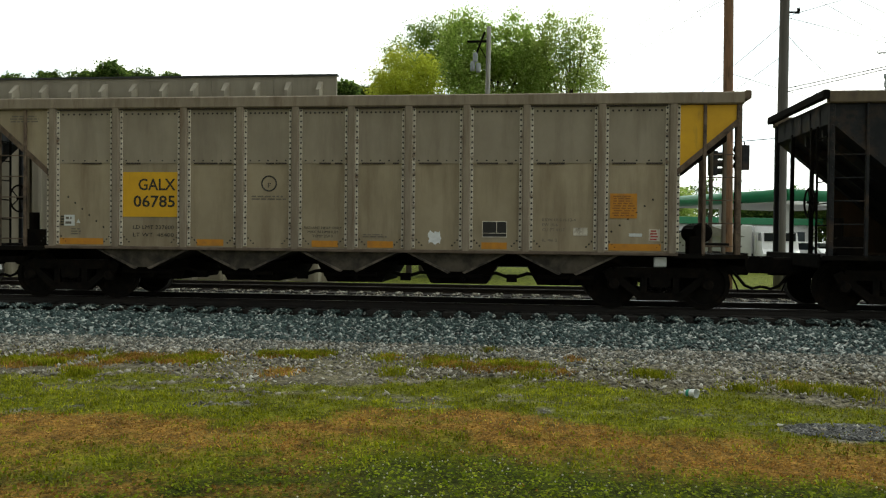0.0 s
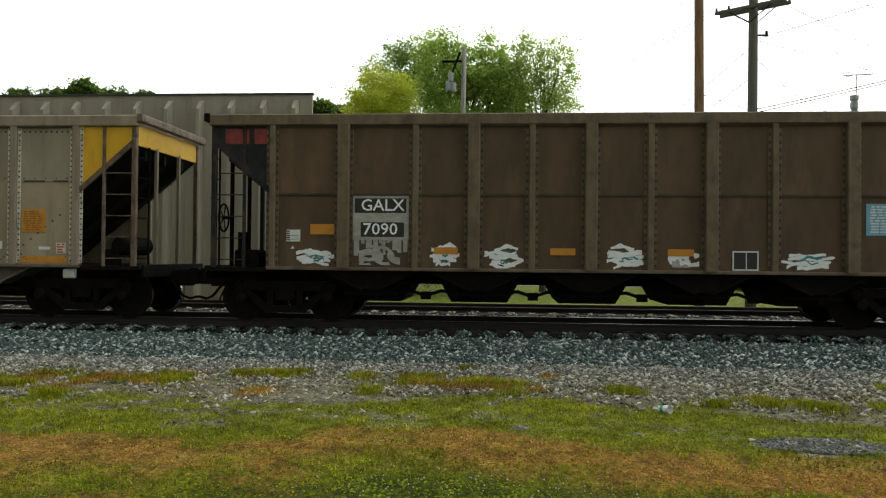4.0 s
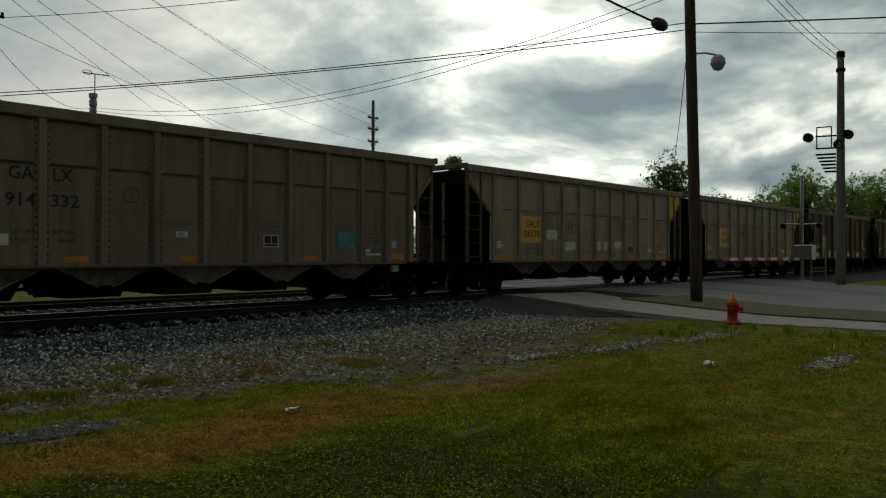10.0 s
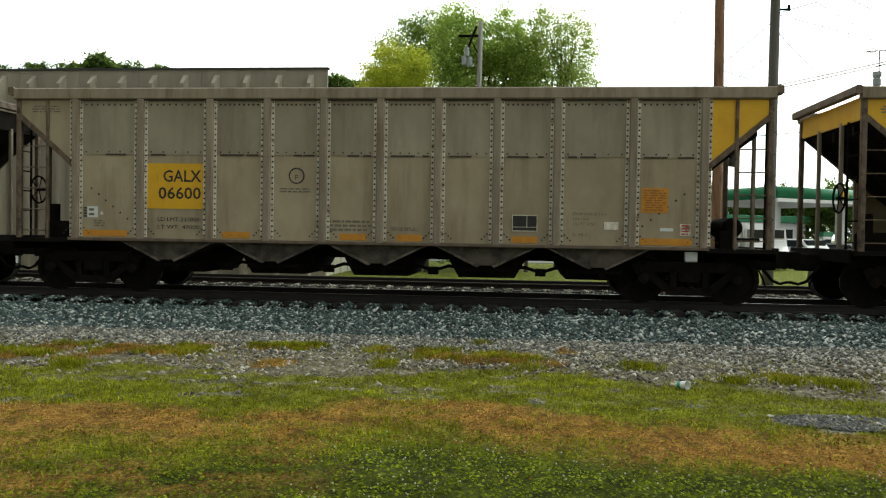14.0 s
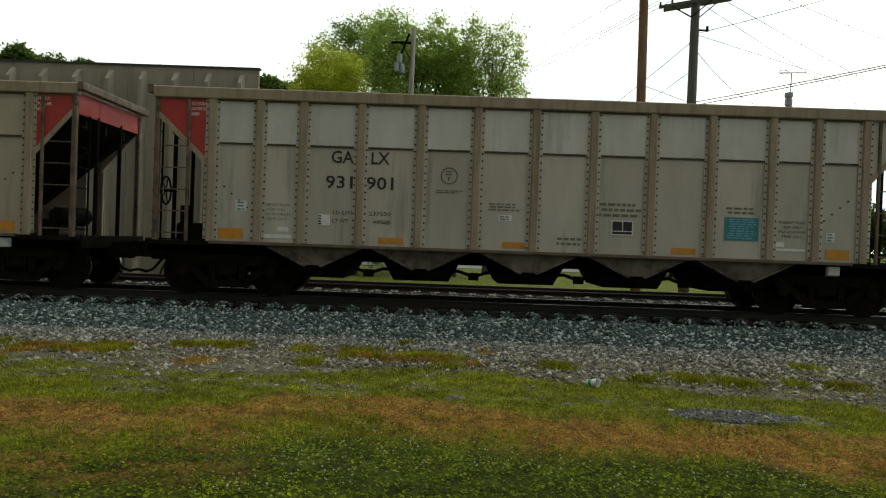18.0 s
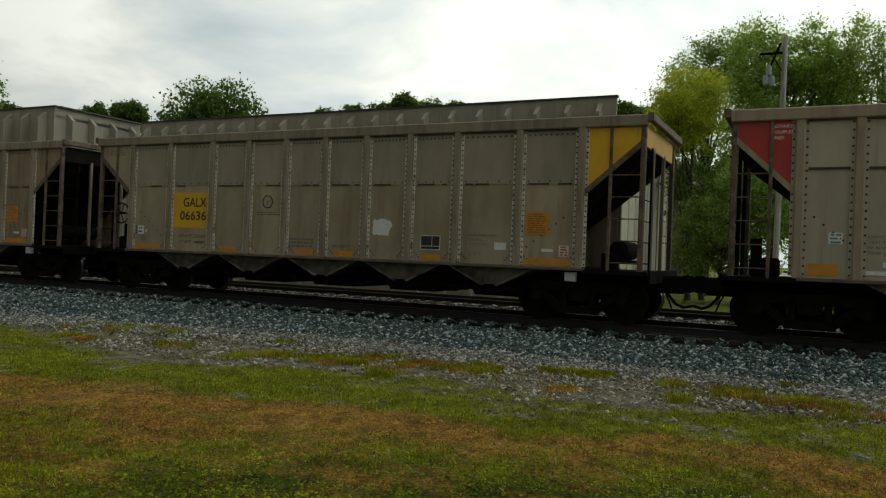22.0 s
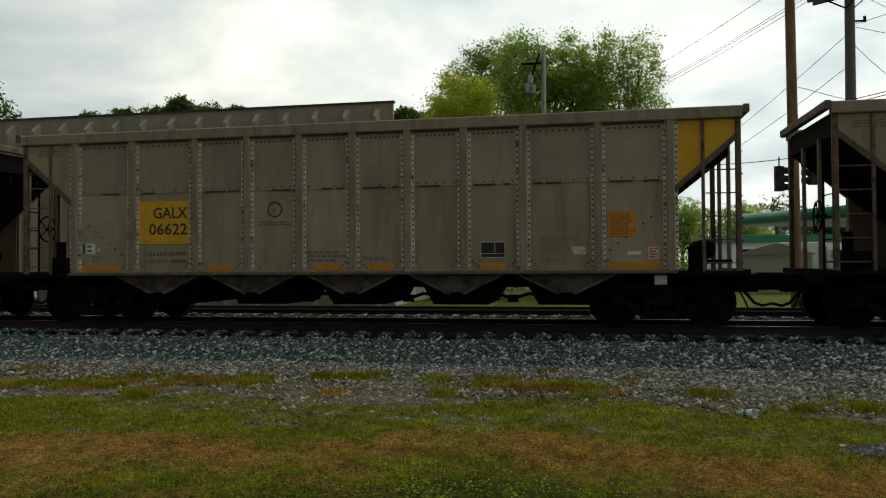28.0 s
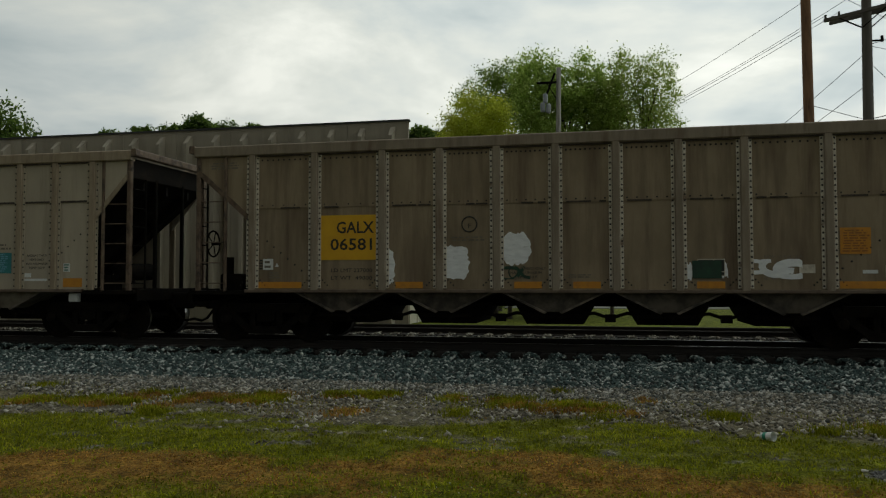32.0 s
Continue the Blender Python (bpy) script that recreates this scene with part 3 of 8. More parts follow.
    for e in (-1, 1):
        f = 6.12 if style != "B" else 6.22 if e < 0 else 6.37
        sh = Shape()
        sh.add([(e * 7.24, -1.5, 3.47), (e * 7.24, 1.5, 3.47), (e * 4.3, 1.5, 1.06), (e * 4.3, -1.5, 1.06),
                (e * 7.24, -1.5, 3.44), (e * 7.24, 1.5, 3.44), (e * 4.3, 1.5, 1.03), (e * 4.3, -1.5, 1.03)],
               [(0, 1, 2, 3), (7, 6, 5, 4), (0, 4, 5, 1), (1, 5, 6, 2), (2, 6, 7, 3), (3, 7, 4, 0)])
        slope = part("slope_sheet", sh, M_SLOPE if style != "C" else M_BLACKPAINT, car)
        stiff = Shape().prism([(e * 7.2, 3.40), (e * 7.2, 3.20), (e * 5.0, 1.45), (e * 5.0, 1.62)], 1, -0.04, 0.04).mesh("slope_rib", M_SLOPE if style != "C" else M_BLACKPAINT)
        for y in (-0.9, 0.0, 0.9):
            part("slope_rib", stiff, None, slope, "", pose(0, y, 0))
        # the far gusset closes the end bay on the other side
        far_g = Shape().prism(gusset(e, f), 1, 1.50, 1.53)
        part("far_gusset", far_g, st["low"] if style != "C" else M_BLACKPAINT, car)
        edge = Shape()
        g = gusset(e, f)
        (x0, z0), (x1, z1) = g[3], g[2]
        edge.prism([(x0, z0 - 0.03), (x1, z1 - 0.03), (x1, z1 + 0.10), (x0, z0 + 0.10)], 1, SIDE + 0.03, SIDE + 0.06)
        for k in range(8):
            q = (k + 0.5) / 8
            stud(edge, x0 + (x1 - x0) * q, SIDE + 0.03, z0 + (z1 - z0) * q + 0.035, 0.018)
        part("gusset_edge", edge, M_RUSTPOST if style == "A" else M_TAN_RIB if style == "B" else M_BLACKPAINT, car)
        for y in (-1.52, 1.52):
            post = Shape().box(e * 7.27 - 0.05, e * 7.27 + 0.05, y - 0.05, y + 0.05, 1.0, 3.84, 0.015)
            if y < 0:
                for k in range(18):
                    stud(post, e * 7.27, y - 0.05, 1.15 + 0.15 * k, 0.02)
            part("corner_post", post, M_RUSTPOST if style != "C" else M_BLACKPAINT, car)
        for y in (-0.55, 0.55):
            part("end_post", Shape().box(e * 7.26 - 0.035, e * 7.26 + 0.035, y - 0.04, y + 0.04, 1.0, 3.5, 0.01), M_RIB if style == "A" else M_BLACKSTEEL, car)
        lad = Shape().box(e * 6.66 - 0.03, e * 6.66 + 0.03, SIDE + 0.02, SIDE + 0.08, 1.02, 3.81, 0.01)
        for k in range(5):
            z = 1.2 + 0.42 * k
            lad.rod((e * 6.66, SIDE + 0.05, z), (e * 7.30, SIDE + 0.07, z), 0.012, 6)
        part("side_ladder", lad, M_RUSTPOST if style != "C" else M_BLACKPAINT, car)
        ladder = part("end_ladder", Shape().rod((e * 7.34, -1.05, 1.05), (e * 7.34, -1.05, 3.45), 0.022, 6), M_BLACKSTEEL, car)
        rung = Shape().rod((0, -1.52, 0), (0, -1.05, 0), 0.013, 6).mesh("rung", M_BLACKSTEEL)
        for k in range(6):
            part("rung", rung, None, ladder, "", pose(e * 7.34, 0, 1.2 + 0.40 * k))
        pl = Shape().box(min(e * 6.15, e * 7.42), max(e * 6.15, e * 7.42), -1.58, 1.58, 0.97, 1.05, 0.02)
        pl.box(min(e * 7.42, e * 7.47), max(e * 7.42, e * 7.47), -1.5, 1.5, 0.82, 1.08, 0.015)
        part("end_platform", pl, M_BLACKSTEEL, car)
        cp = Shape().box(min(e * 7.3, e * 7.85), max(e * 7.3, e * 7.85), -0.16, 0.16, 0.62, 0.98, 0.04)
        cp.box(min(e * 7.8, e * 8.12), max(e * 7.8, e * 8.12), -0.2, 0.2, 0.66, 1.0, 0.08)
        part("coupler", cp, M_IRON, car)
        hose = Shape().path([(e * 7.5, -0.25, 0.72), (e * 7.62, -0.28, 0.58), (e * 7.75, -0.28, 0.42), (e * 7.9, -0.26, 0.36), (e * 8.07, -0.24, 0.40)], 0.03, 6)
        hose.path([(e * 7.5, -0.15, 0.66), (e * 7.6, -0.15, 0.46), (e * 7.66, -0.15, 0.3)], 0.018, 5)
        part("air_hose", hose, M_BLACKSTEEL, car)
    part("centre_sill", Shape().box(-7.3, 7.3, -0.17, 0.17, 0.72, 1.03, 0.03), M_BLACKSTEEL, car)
    # hopper chutes under the body
    for k in range(5):
        c = -4.2 + 2.1 * k
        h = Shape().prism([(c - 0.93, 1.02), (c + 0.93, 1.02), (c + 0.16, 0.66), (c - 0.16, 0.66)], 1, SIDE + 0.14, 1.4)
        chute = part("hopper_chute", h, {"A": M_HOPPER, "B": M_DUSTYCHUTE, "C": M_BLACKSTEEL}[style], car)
        t = Shape()
        for s in (-1, 1):
            t.prism([(c + s * 0.98, 1.02), (c + s * 0.91, 1.02), (c + s * 0.12, 0.65), (c + s * 0.16, 0.62)], 1, SIDE + 0.08, SIDE + 0.16)
        part("chute_rim", t, M_CHUTERIM if style != "C" else M_BLACKSTEEL, chute)
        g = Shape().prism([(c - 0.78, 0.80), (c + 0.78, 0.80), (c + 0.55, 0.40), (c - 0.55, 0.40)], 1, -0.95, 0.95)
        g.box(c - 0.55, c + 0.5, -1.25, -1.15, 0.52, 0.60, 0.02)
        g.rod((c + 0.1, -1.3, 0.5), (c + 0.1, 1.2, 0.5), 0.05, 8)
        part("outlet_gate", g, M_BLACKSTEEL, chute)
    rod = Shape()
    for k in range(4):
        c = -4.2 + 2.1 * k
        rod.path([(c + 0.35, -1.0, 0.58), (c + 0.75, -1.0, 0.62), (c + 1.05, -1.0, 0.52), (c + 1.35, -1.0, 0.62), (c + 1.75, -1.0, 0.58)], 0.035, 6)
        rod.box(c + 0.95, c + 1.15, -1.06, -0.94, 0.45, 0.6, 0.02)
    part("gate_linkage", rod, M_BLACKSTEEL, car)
    # brake gear
    bw = Shape().path([(-7.36, -0.75 + 0.28 * math.cos(g), 2.05 + 0.28 * math.sin(g)) for g in [k * math.pi / 10 for k in range(21)]], 0.02, 6)
    for k in range(5):
        g = k * 2 * math.pi / 5
        bw.rod((-7.36, -0.75, 2.05), (-7.36, -0.75 + 0.28 * math.cos(g), 2.05 + 0.28 * math.sin(g)), 0.012, 5)
    bw.rod((-7.4, -0.75, 2.05), (-7.2, -0.75, 2.05), 0.03, 8)
    part("brake_wheel", bw, M_BLACKSTEEL, car)
    tank = Shape().lathe([(0.0, -0.62), (0.14, -0.6), (0.19, -0.54), (0.19, 0.54), (0.14, 0.6), (0.0, 0.62)], (6.75, -0.5, 1.45), 1, 16)
    tank.rod((6.6, -1.2, 1.22), (7.2, -1.2, 1.22), 0.04, 8)
    tank.box(6.45, 6.75, -1.25, -0.95, 1.05, 1.38, 0.03)
    part("air_reservoir", tank, M_BLACKSTEEL, car)
    br = Shape().box(-7.0, -6.5, -1.1, -0.6, 1.05, 1.4, 0.04)
    br.rod((-6.9, -0.9, 1.4), (-6.9, -0.9, 1.75), 0.1, 10)
    part("brake_valve", br, M_BLACKSTEEL, car)
    lamp = Shape().box(5.80, 6.02, SIDE + 0.12, SIDE + 0.22, 0.80, 0.98, 0.02)
    part("jacking_pad", lamp, M_LABEL, car, "pale scuffed metal pad")
    for u in (-TRUCK_U, TRUCK_U):
        add_truck(car, u)
    return car


def plate(x0, x1, z0, z1, material, car, name, label="", d=0.004, base=0.068):
    """A thin plate on the side sheet."""
    return part(name, Shape().box(x0, x1, SIDE + base - 0.002 - d, SIDE + base, z0, z1), material, car, label)


TEXTS = {}


def write(text, x, z, height, width, material, car, name="lettering", y=0.055, label="", bold=0.0):
    key = (text, height, width, material.name, bold)
    if key not in TEXTS:
        TEXTS[key] = letters(text, height / 0.70, material, width, 1.0, "CENTER", bold)
    return part(name, TEXTS[key], None, car, label, pose(x, SIDE + y, z))


def bars(x0, x1, z0, z1, rows, material, car, name="stencil", base=0.068, seed=0):
    """Lines of small unreadable writing, as bars."""
    rnd = random.Random(seed)
    sh = Shape()
    h = (z1 - z0) / (rows * 2 - 1) if rows > 1 else z1 - z0
    for r in range(rows):
        z = z1 - h * (2 * r + 1)
        x = x0 + rnd.uniform(0, 0.1) * (x1 - x0)
        end = x1 - rnd.uniform(0, 0.25) * (x1 - x0)
        while x < end:
            w = rnd.uniform(0.05, 0.16)
            sh.box(x, min(x + w, end), SIDE + base - 0.004, SIDE + base, z, z + h)
            x += w + 0.03
    return tagged(part(name, sh, material, car), "", "", "", "stuff")


def blotch(x0, x1, z0, z1, material, car, seed, name="paint_patch", label="rough white overpaint covering graffiti", curve=0.2):
    """A ragged patch of paint rolled over the side, in a few overlapping strokes."""
    rnd = random.Random(seed)
    n, m = max(5, int((z1 - z0) / 0.045)), 8
    rows = []
    for k in range(n + 1):
        z = z0 + (z1 - z0) * k / n
        edge = max(0.35, math.sin(math.pi * (k + 0.7) / (n + 1.4)) ** curve)
        c, w = (x0 + x1) / 2 + rnd.uniform(-0.02, 0.02), (x1 - x0) / 2 * edge
        a, b = c - w * rnd.uniform(0.84, 1.06), c + w * rnd.uniform(0.84, 1.06)
        ragged = 0.03 if k in (0, n) else 0.006
        rows.append([(a + (b - a) * i / m, z + rnd.uniform(-ragged, ragged)) for i in range(m + 1)])
    flat = [p for r in rows for p in r]
    y0, q = SIDE + 0.0625, len(flat)
    pts = [(x, y0, z) for x, z in flat] + [(x, y0 + 0.007, z) for x, z in flat]
    fs = []
    for k in range(n):
        for i in range(m):
            o = k * (m + 1) + i
            fs += [(o, o + 1, o + m + 2, o + m + 1), (q + o, q + o + m + 1, q + o + m + 2, q + o + 1)]
        o, e = k * (m + 1), k * (m + 1) + m
        fs += [(o, o + m + 1, q + o + m + 1, q + o), (e, q + e, q + e + m + 1, e + m + 1)]
    for i in range(m):
        o, e = i, n * (m + 1) + i
        fs += [(o, q + o, q + o + 1, o + 1), (e, e + 1, q + e + 1, q + e)]
    return part(name, Shape().add(pts, fs), material, car, label)


def scribble(x0, x1, z0, z1, material, car, seed, name="paint_stroke", wide=(0.03, 0.07), lift=0.064, label="white brush stroke over an old tag"):
    """A painted-out tag: a few broad looping strokes."""
    rnd = random.Random(seed)
    for k in range(5):
        sh = Shape()
        cx, cz = rnd.uniform(x0, x1), rnd.uniform(z0 + 0.1, z1 - 0.1)
        rx, rz, g0 = rnd.uniform(0.12, 0.32), rnd.uniform(0.06, 0.16), rnd.uniform(0, 6)
        m, wd = 12, rnd.uniform(*wide)
        pts = []
        for i in range(m + 1):
            g = g0 + 4.5 * i / m
            for s in (-1, 1):
                x = min(max(cx + (rx + s * wd) * math.cos(g) + 0.1 * i / m, x0), x1)
                pts.append((x, SIDE + lift - 0.0012 * k, min(max(cz + (rz + s * wd) * math.sin(g), z0), z1)))
        sh.add(pts, [(2 * i, 2 * i + 1, 2 * i + 3, 2 * i + 2) for i in range(m)])
        part(name, sh, material, car, label)


def brushed(x0, x1, z0, z1, car, seed, strokes=9, ink=True):
    """A tag painted over in white: a heap of short bent brush strokes, the old colour showing between."""
    rnd = random.Random(seed)
    for colour in ("white", "old"):
        if colour == "old" and not ink:
            continue
        for k in range(strokes if colour == "white" else 4):
            n = 14
            cz = z0 + (z1 - z0) * ((k + 0.5) / strokes if colour == "white" else rnd.uniform(0.25, 0.75)) + rnd.uniform(-0.03, 0.03)
            span = (x1 - x0) * (0.55 + 0.45 * math.sin(math.pi * (cz - z0) / (z1 - z0))) if colour == "white" else (x1 - x0) * rnd.uniform(0.2, 0.5)
            cx = (x0 + x1) / 2 + rnd.uniform(-0.1, 0.1) * (x1 - x0)
            wd = max(0.034, 0.78 * (z1 - z0) / strokes) * rnd.uniform(0.75, 1.1) if colour == "white" else rnd.uniform(0.010, 0.026)
            bow, tilt, wob = rnd.uniform(-0.05, 0.05), rnd.uniform(-0.07, 0.07), rnd.uniform(0, 6)
            pts = []
            for i in range(n + 1):
                u = i / n * 2 - 1
                x = cx + u * span / 2 * rnd.uniform(0.97, 1.03)
                zc = cz + bow * (1 - u * u) + tilt * u * 0.5 + 0.018 * math.sin(wob + 4 * u)
                thick = wd * (0.55 + 0.45 * math.cos(u * 1.2)) * rnd.uniform(0.6, 1.3)
                for s in (-1, 1):
                    pts.append((x, SIDE + 0.0635 - 0.0007 * k - (0.001 if colour == "old" else 0), max(1.08, zc + s * thick)))
            sh = Shape().add(pts, [(2 * i, 2 * i + 1, 2 * i + 3, 2 * i + 2) for i in range(n)])
            part("overpaint" if colour == "white" else "old_tag", sh, M_SPRAY if colour == "white" else M_TEAL, car,
                 "streaky white paint brushed over graffiti" if colour == "white" else "teal graffiti showing through")


def coal_load(seed):
    """Heaped coal, with a trimmed and uneven top."""
    rnd = random.Random(seed)
    nx, ny = 100, 16
    x, y = np.meshgrid(np.linspace(-7.2, 7.2, nx), np.linspace(-1.45, 1.45, ny), indexing="ij")
    z = np.full_like(x, 3.78)
    off = rnd.uniform(0, 50)
    c0, c1 = rnd.uniform(-6.4, -4.5), rnd.uniform(4.8, 6.6)
    env = np.clip((x - c0) / 2.2, 0, 1) * np.clip((c1 - x) / 2.2, 0, 1)
    z += env * (0.16 + 0.07 * np.sin(x * 0.8 + off)) + 0.22 * env * np.clip(1 - np.abs(y) / 1.35, 0, 1)
    for i in range(nx):
        for j in range(ny):
            z[i, j] += 0.05 * noise.noise((x[i, j] * 3 + off, y[i, j] * 3, off)) * (0.3 + env[i, j]) + 0.03 * rnd.uniform(-1, 1) * env[i, j]
    verts = np.stack([x, y, z], -1).reshape(-1, 3)
    idx = np.arange(nx * ny).reshape(nx, ny)
    faces = np.stack([idx[:-1, :-1], idx[1:, :-1], idx[1:, 1:], idx[:-1, 1:]], -1).reshape(-1, 4)
    return raw_mesh("coal_load", verts, faces, M_COAL)


LOADS = [coal_load(s) for s in range(5)]
MODEL = {k: build_car(k) for k in "ABC"}
GUSSETS = {}


def end_paint(car, style, e, colour):
    """Paint the gusset and the top of the end in a colour."""
    f = 6.12 if style != "B" else 6.22 if e < 0 else 6.37
    m = {"yellow": M_YELLOW, "red": M_RED, "plain": STYLES[style]["low"], "black": M_BLACKPAINT, "peel": M_PEEL, "darkred": M_BLACKPAINT}[colour]
    if style == "C" and colour == "plain":
        m = M_BLACKPAINT
    key = (style, e, colour)
    if key not in GUSSETS:
        g = gusset(e, f)
        sh = Shape().prism(g, 1, SIDE + 0.058, SIDE + 0.07)
        en = Shape().box(min(e * 7.25, e * 7.28), max(e * 7.25, e * 7.28), -1.5, 1.5, 3.45, 3.86)
        for y in (-1.0, -0.5, 0.0, 0.5, 1.0):
            en.box(min(e * 7.28, e * 7.27), max(e * 7.28, e * 7.27), y - 0.03, y + 0.03, 3.45, 3.86)
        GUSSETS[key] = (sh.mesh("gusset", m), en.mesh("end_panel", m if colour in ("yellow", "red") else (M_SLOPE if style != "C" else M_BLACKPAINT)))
    a, b = GUSSETS[key]
    part("gusset", a, None, car, {"yellow": "bright yellow end triangle", "red": "bright red end triangle", "peel": "black paint peeling to pale primer",
                                  "darkred": "black end triangle"}.get(colour, ""))
    part("end_panel", b, None, car)
    if colour == "darkred":
        for x0, x1 in ((6.22, 6.47), (6.58, 7.05)):
            part("red_panel", Shape().box(min(e * x0, e * x1), max(e * x0, e * x1), SIDE + 0.052, SIDE + 0.058, 3.45, 3.74), M_DARKRED, car, "soot-darkened red paint")
        for y in (-0.75, 0.25):
            part("red_panel", Shape().box(min(e * 7.282, e * 7.29), max(e * 7.282, e * 7.29), y - 0.2, y + 0.2, 3.5, 3.8), M_DARKRED, car, "soot-darkened red paint")
    if colour == "red":
        for k, w in enumerate(("ROTARY", "COUPLER", "END")):
            write(w, (-6.5 if e < 0 else 6.62) + (0.0, 0.01, -0.07)[k], 3.70 - 0.10 * k, 0.06, (0.34, 0.38, 0.2)[k], M_WHITEINK, car, "lettering", 0.052)
    elif style == "A" and e < 0:
        bars(e * 7.0, e * 6.3, 3.55, 3.68, 3, M_FADED, car, "stencil", 0.058, 5)


def dress_a(car, number, limit, tare, n):
    plate(-4.61, -3.42, 1.66, 2.55, M_YELLOW, car, "number_board", "yellow board with black lettering")
    write("GALX", -3.885, 2.29, 0.225, 0.775, M_INK, car, "board_lettering", 0.060, "", 0.005)
    write(number, -3.925, 1.955, 0.225, 0.865, M_INK, car, "board_lettering", 0.060, "", 0.005)
    write("LD LMT " + limit, -3.95, 1.45, 0.075, 0.85, M_INK, car, "weight_stencil", 0.064)
    write("LT WT  " + tare, -3.95, 1.30, 0.075, 0.85, M_INK, car, "weight_stencil", 0.064)
    for x0, x1 in ((-5.98, -5.0), (-3.05, -2.5), (-0.72, -0.2), (0.38, 0.88), (2.58, 3.06), (4.95, 5.9)):
        plate(x0, x1, 1.10, 1.225, M_ORANGE, car, "reflector_stripe", "orange reflector stripe")
    plate(-5.83, -5.61, 1.47, 1.69, M_LABEL, car, "label_plate", "small white printed label")
    bars(-5.80, -5.66, 1.51, 1.65, 2, M_FADED, car, "fine_print", 0.0615, n + 9)
    code = Shape()
    for k in range(4):
        code.box(-5.905, -5.84, SIDE + 0.062, SIDE + 0.0685, 1.48 + 0.054 * k, 1.51 + 0.054 * k)
    part("bar_code", code, M_INK, car)
    part("triangle_mark", Shape().prism([(-5.57, 1.53), (-5.49, 1.53), (-5.53, 1.61)], 1, SIDE + 0.064, SIDE + 0.069), M_LABEL, car)
    bars(-5.7, -5.45, 1.30, 1.42, 3, M_FADED, car, seed=n)
    bars(-1.0, -0.05, 1.28, 1.48, 3, M_FADED, car, seed=n + 1) if n % 3 else None
    if n % 3 == 0:
        for k, w in enumerate(("RADIANT HEAT ONLY", "MAX ALUMINUM", "TEMP 250 F")):
            write(w, -0.5, 1.47 - 0.08 * k, 0.05, (0.75, 0.6, 0.42)[k], M_INK, car, "heat_stencil", 0.064)
    bars(0.25, 0.8, 1.30, 1.36, 2, M_FADED, car, seed=n + 2)
    ring = Shape().path([(-1.58 + 0.145 * math.cos(g), SIDE + 0.066, 2.33 + 0.145 * math.sin(g)) for g in [k * math.pi / 12 for k in range(25)]], 0.013, 5)
    part("ring_mark", ring, M_INK, car)
    write("F", -1.58, 2.29, 0.09, 0.06, M_INK, car, "ring_letter", 0.064)
    bars(-1.95, -1.2, 2.01, 2.09, 2, M_FADED, car, seed=n + 3)
    plate(2.60, 3.05, 1.33, 1.62, M_INK, car, "data_panel", "black data panel with a white frame")
    fr = Shape()
    for x0, x1, z0, z1 in ((2.59, 3.06, 1.615, 1.63), (2.59, 3.06, 1.32, 1.335), (2.59, 2.602, 1.335, 1.615), (3.048, 3.06, 1.335, 1.615),
                           (2.86, 2.87, 1.4, 1.615), (2.6, 3.05, 1.395, 1.405)):
        fr.box(x0, x1, SIDE + 0.058, SIDE + 0.066, z0, z1)
    part("panel_frame", fr, M_STRIP, car)
    for k, (w, wide) in enumerate((("EXW 10-8 H 13-4", 0.62), ("EW 10-6", 0.29), ("CU FT 4257", 0.42), ("IL 48-2", 0.28))):
        write(w, 3.72 + wide / 2, 1.66 - 0.095 * k - (0.1 if k == 3 else 0.0), 0.055, wide, M_FADED, car, "size_stencil", 0.064)
    plate(4.30, 4.56, 1.37, 1.52, M_LABEL if n % 2 else M_STRIP, car, "label_plate")
    plate(4.97, 5.46, 1.70, 2.16, M_ORANGE, car, "notice_plate", "faded orange notice with dark print")
    bars(5.0, 5.44, 1.74, 2.12, 9, M_NOTICEINK, car, "fine_print", 0.0615, n + 5)
    plate(5.32, 5.56, 1.36, 1.42, M_LABEL, car, "label_plate")
    plate(5.68, 5.88, 1.28, 1.50, M_STRIP, car, "label_plate")
    bars(5.7, 5.86, 1.3, 1.48, 4, M_RED, car, "fine_print", 0.0615, n + 6)
    diag = Shape()
    for k in range(6):
        stud(diag, -5.75 + 0.15 * k, SIDE + 0.07, 2.05 - 0.12 * k, 0.022)
        stud(diag, 5.75 - 0.15 * k, SIDE + 0.07, 2.05 - 0.12 * k, 0.022)
    tagged(part("bolt_row", diag, M_RIVET, car), "", "", "", "stuff")


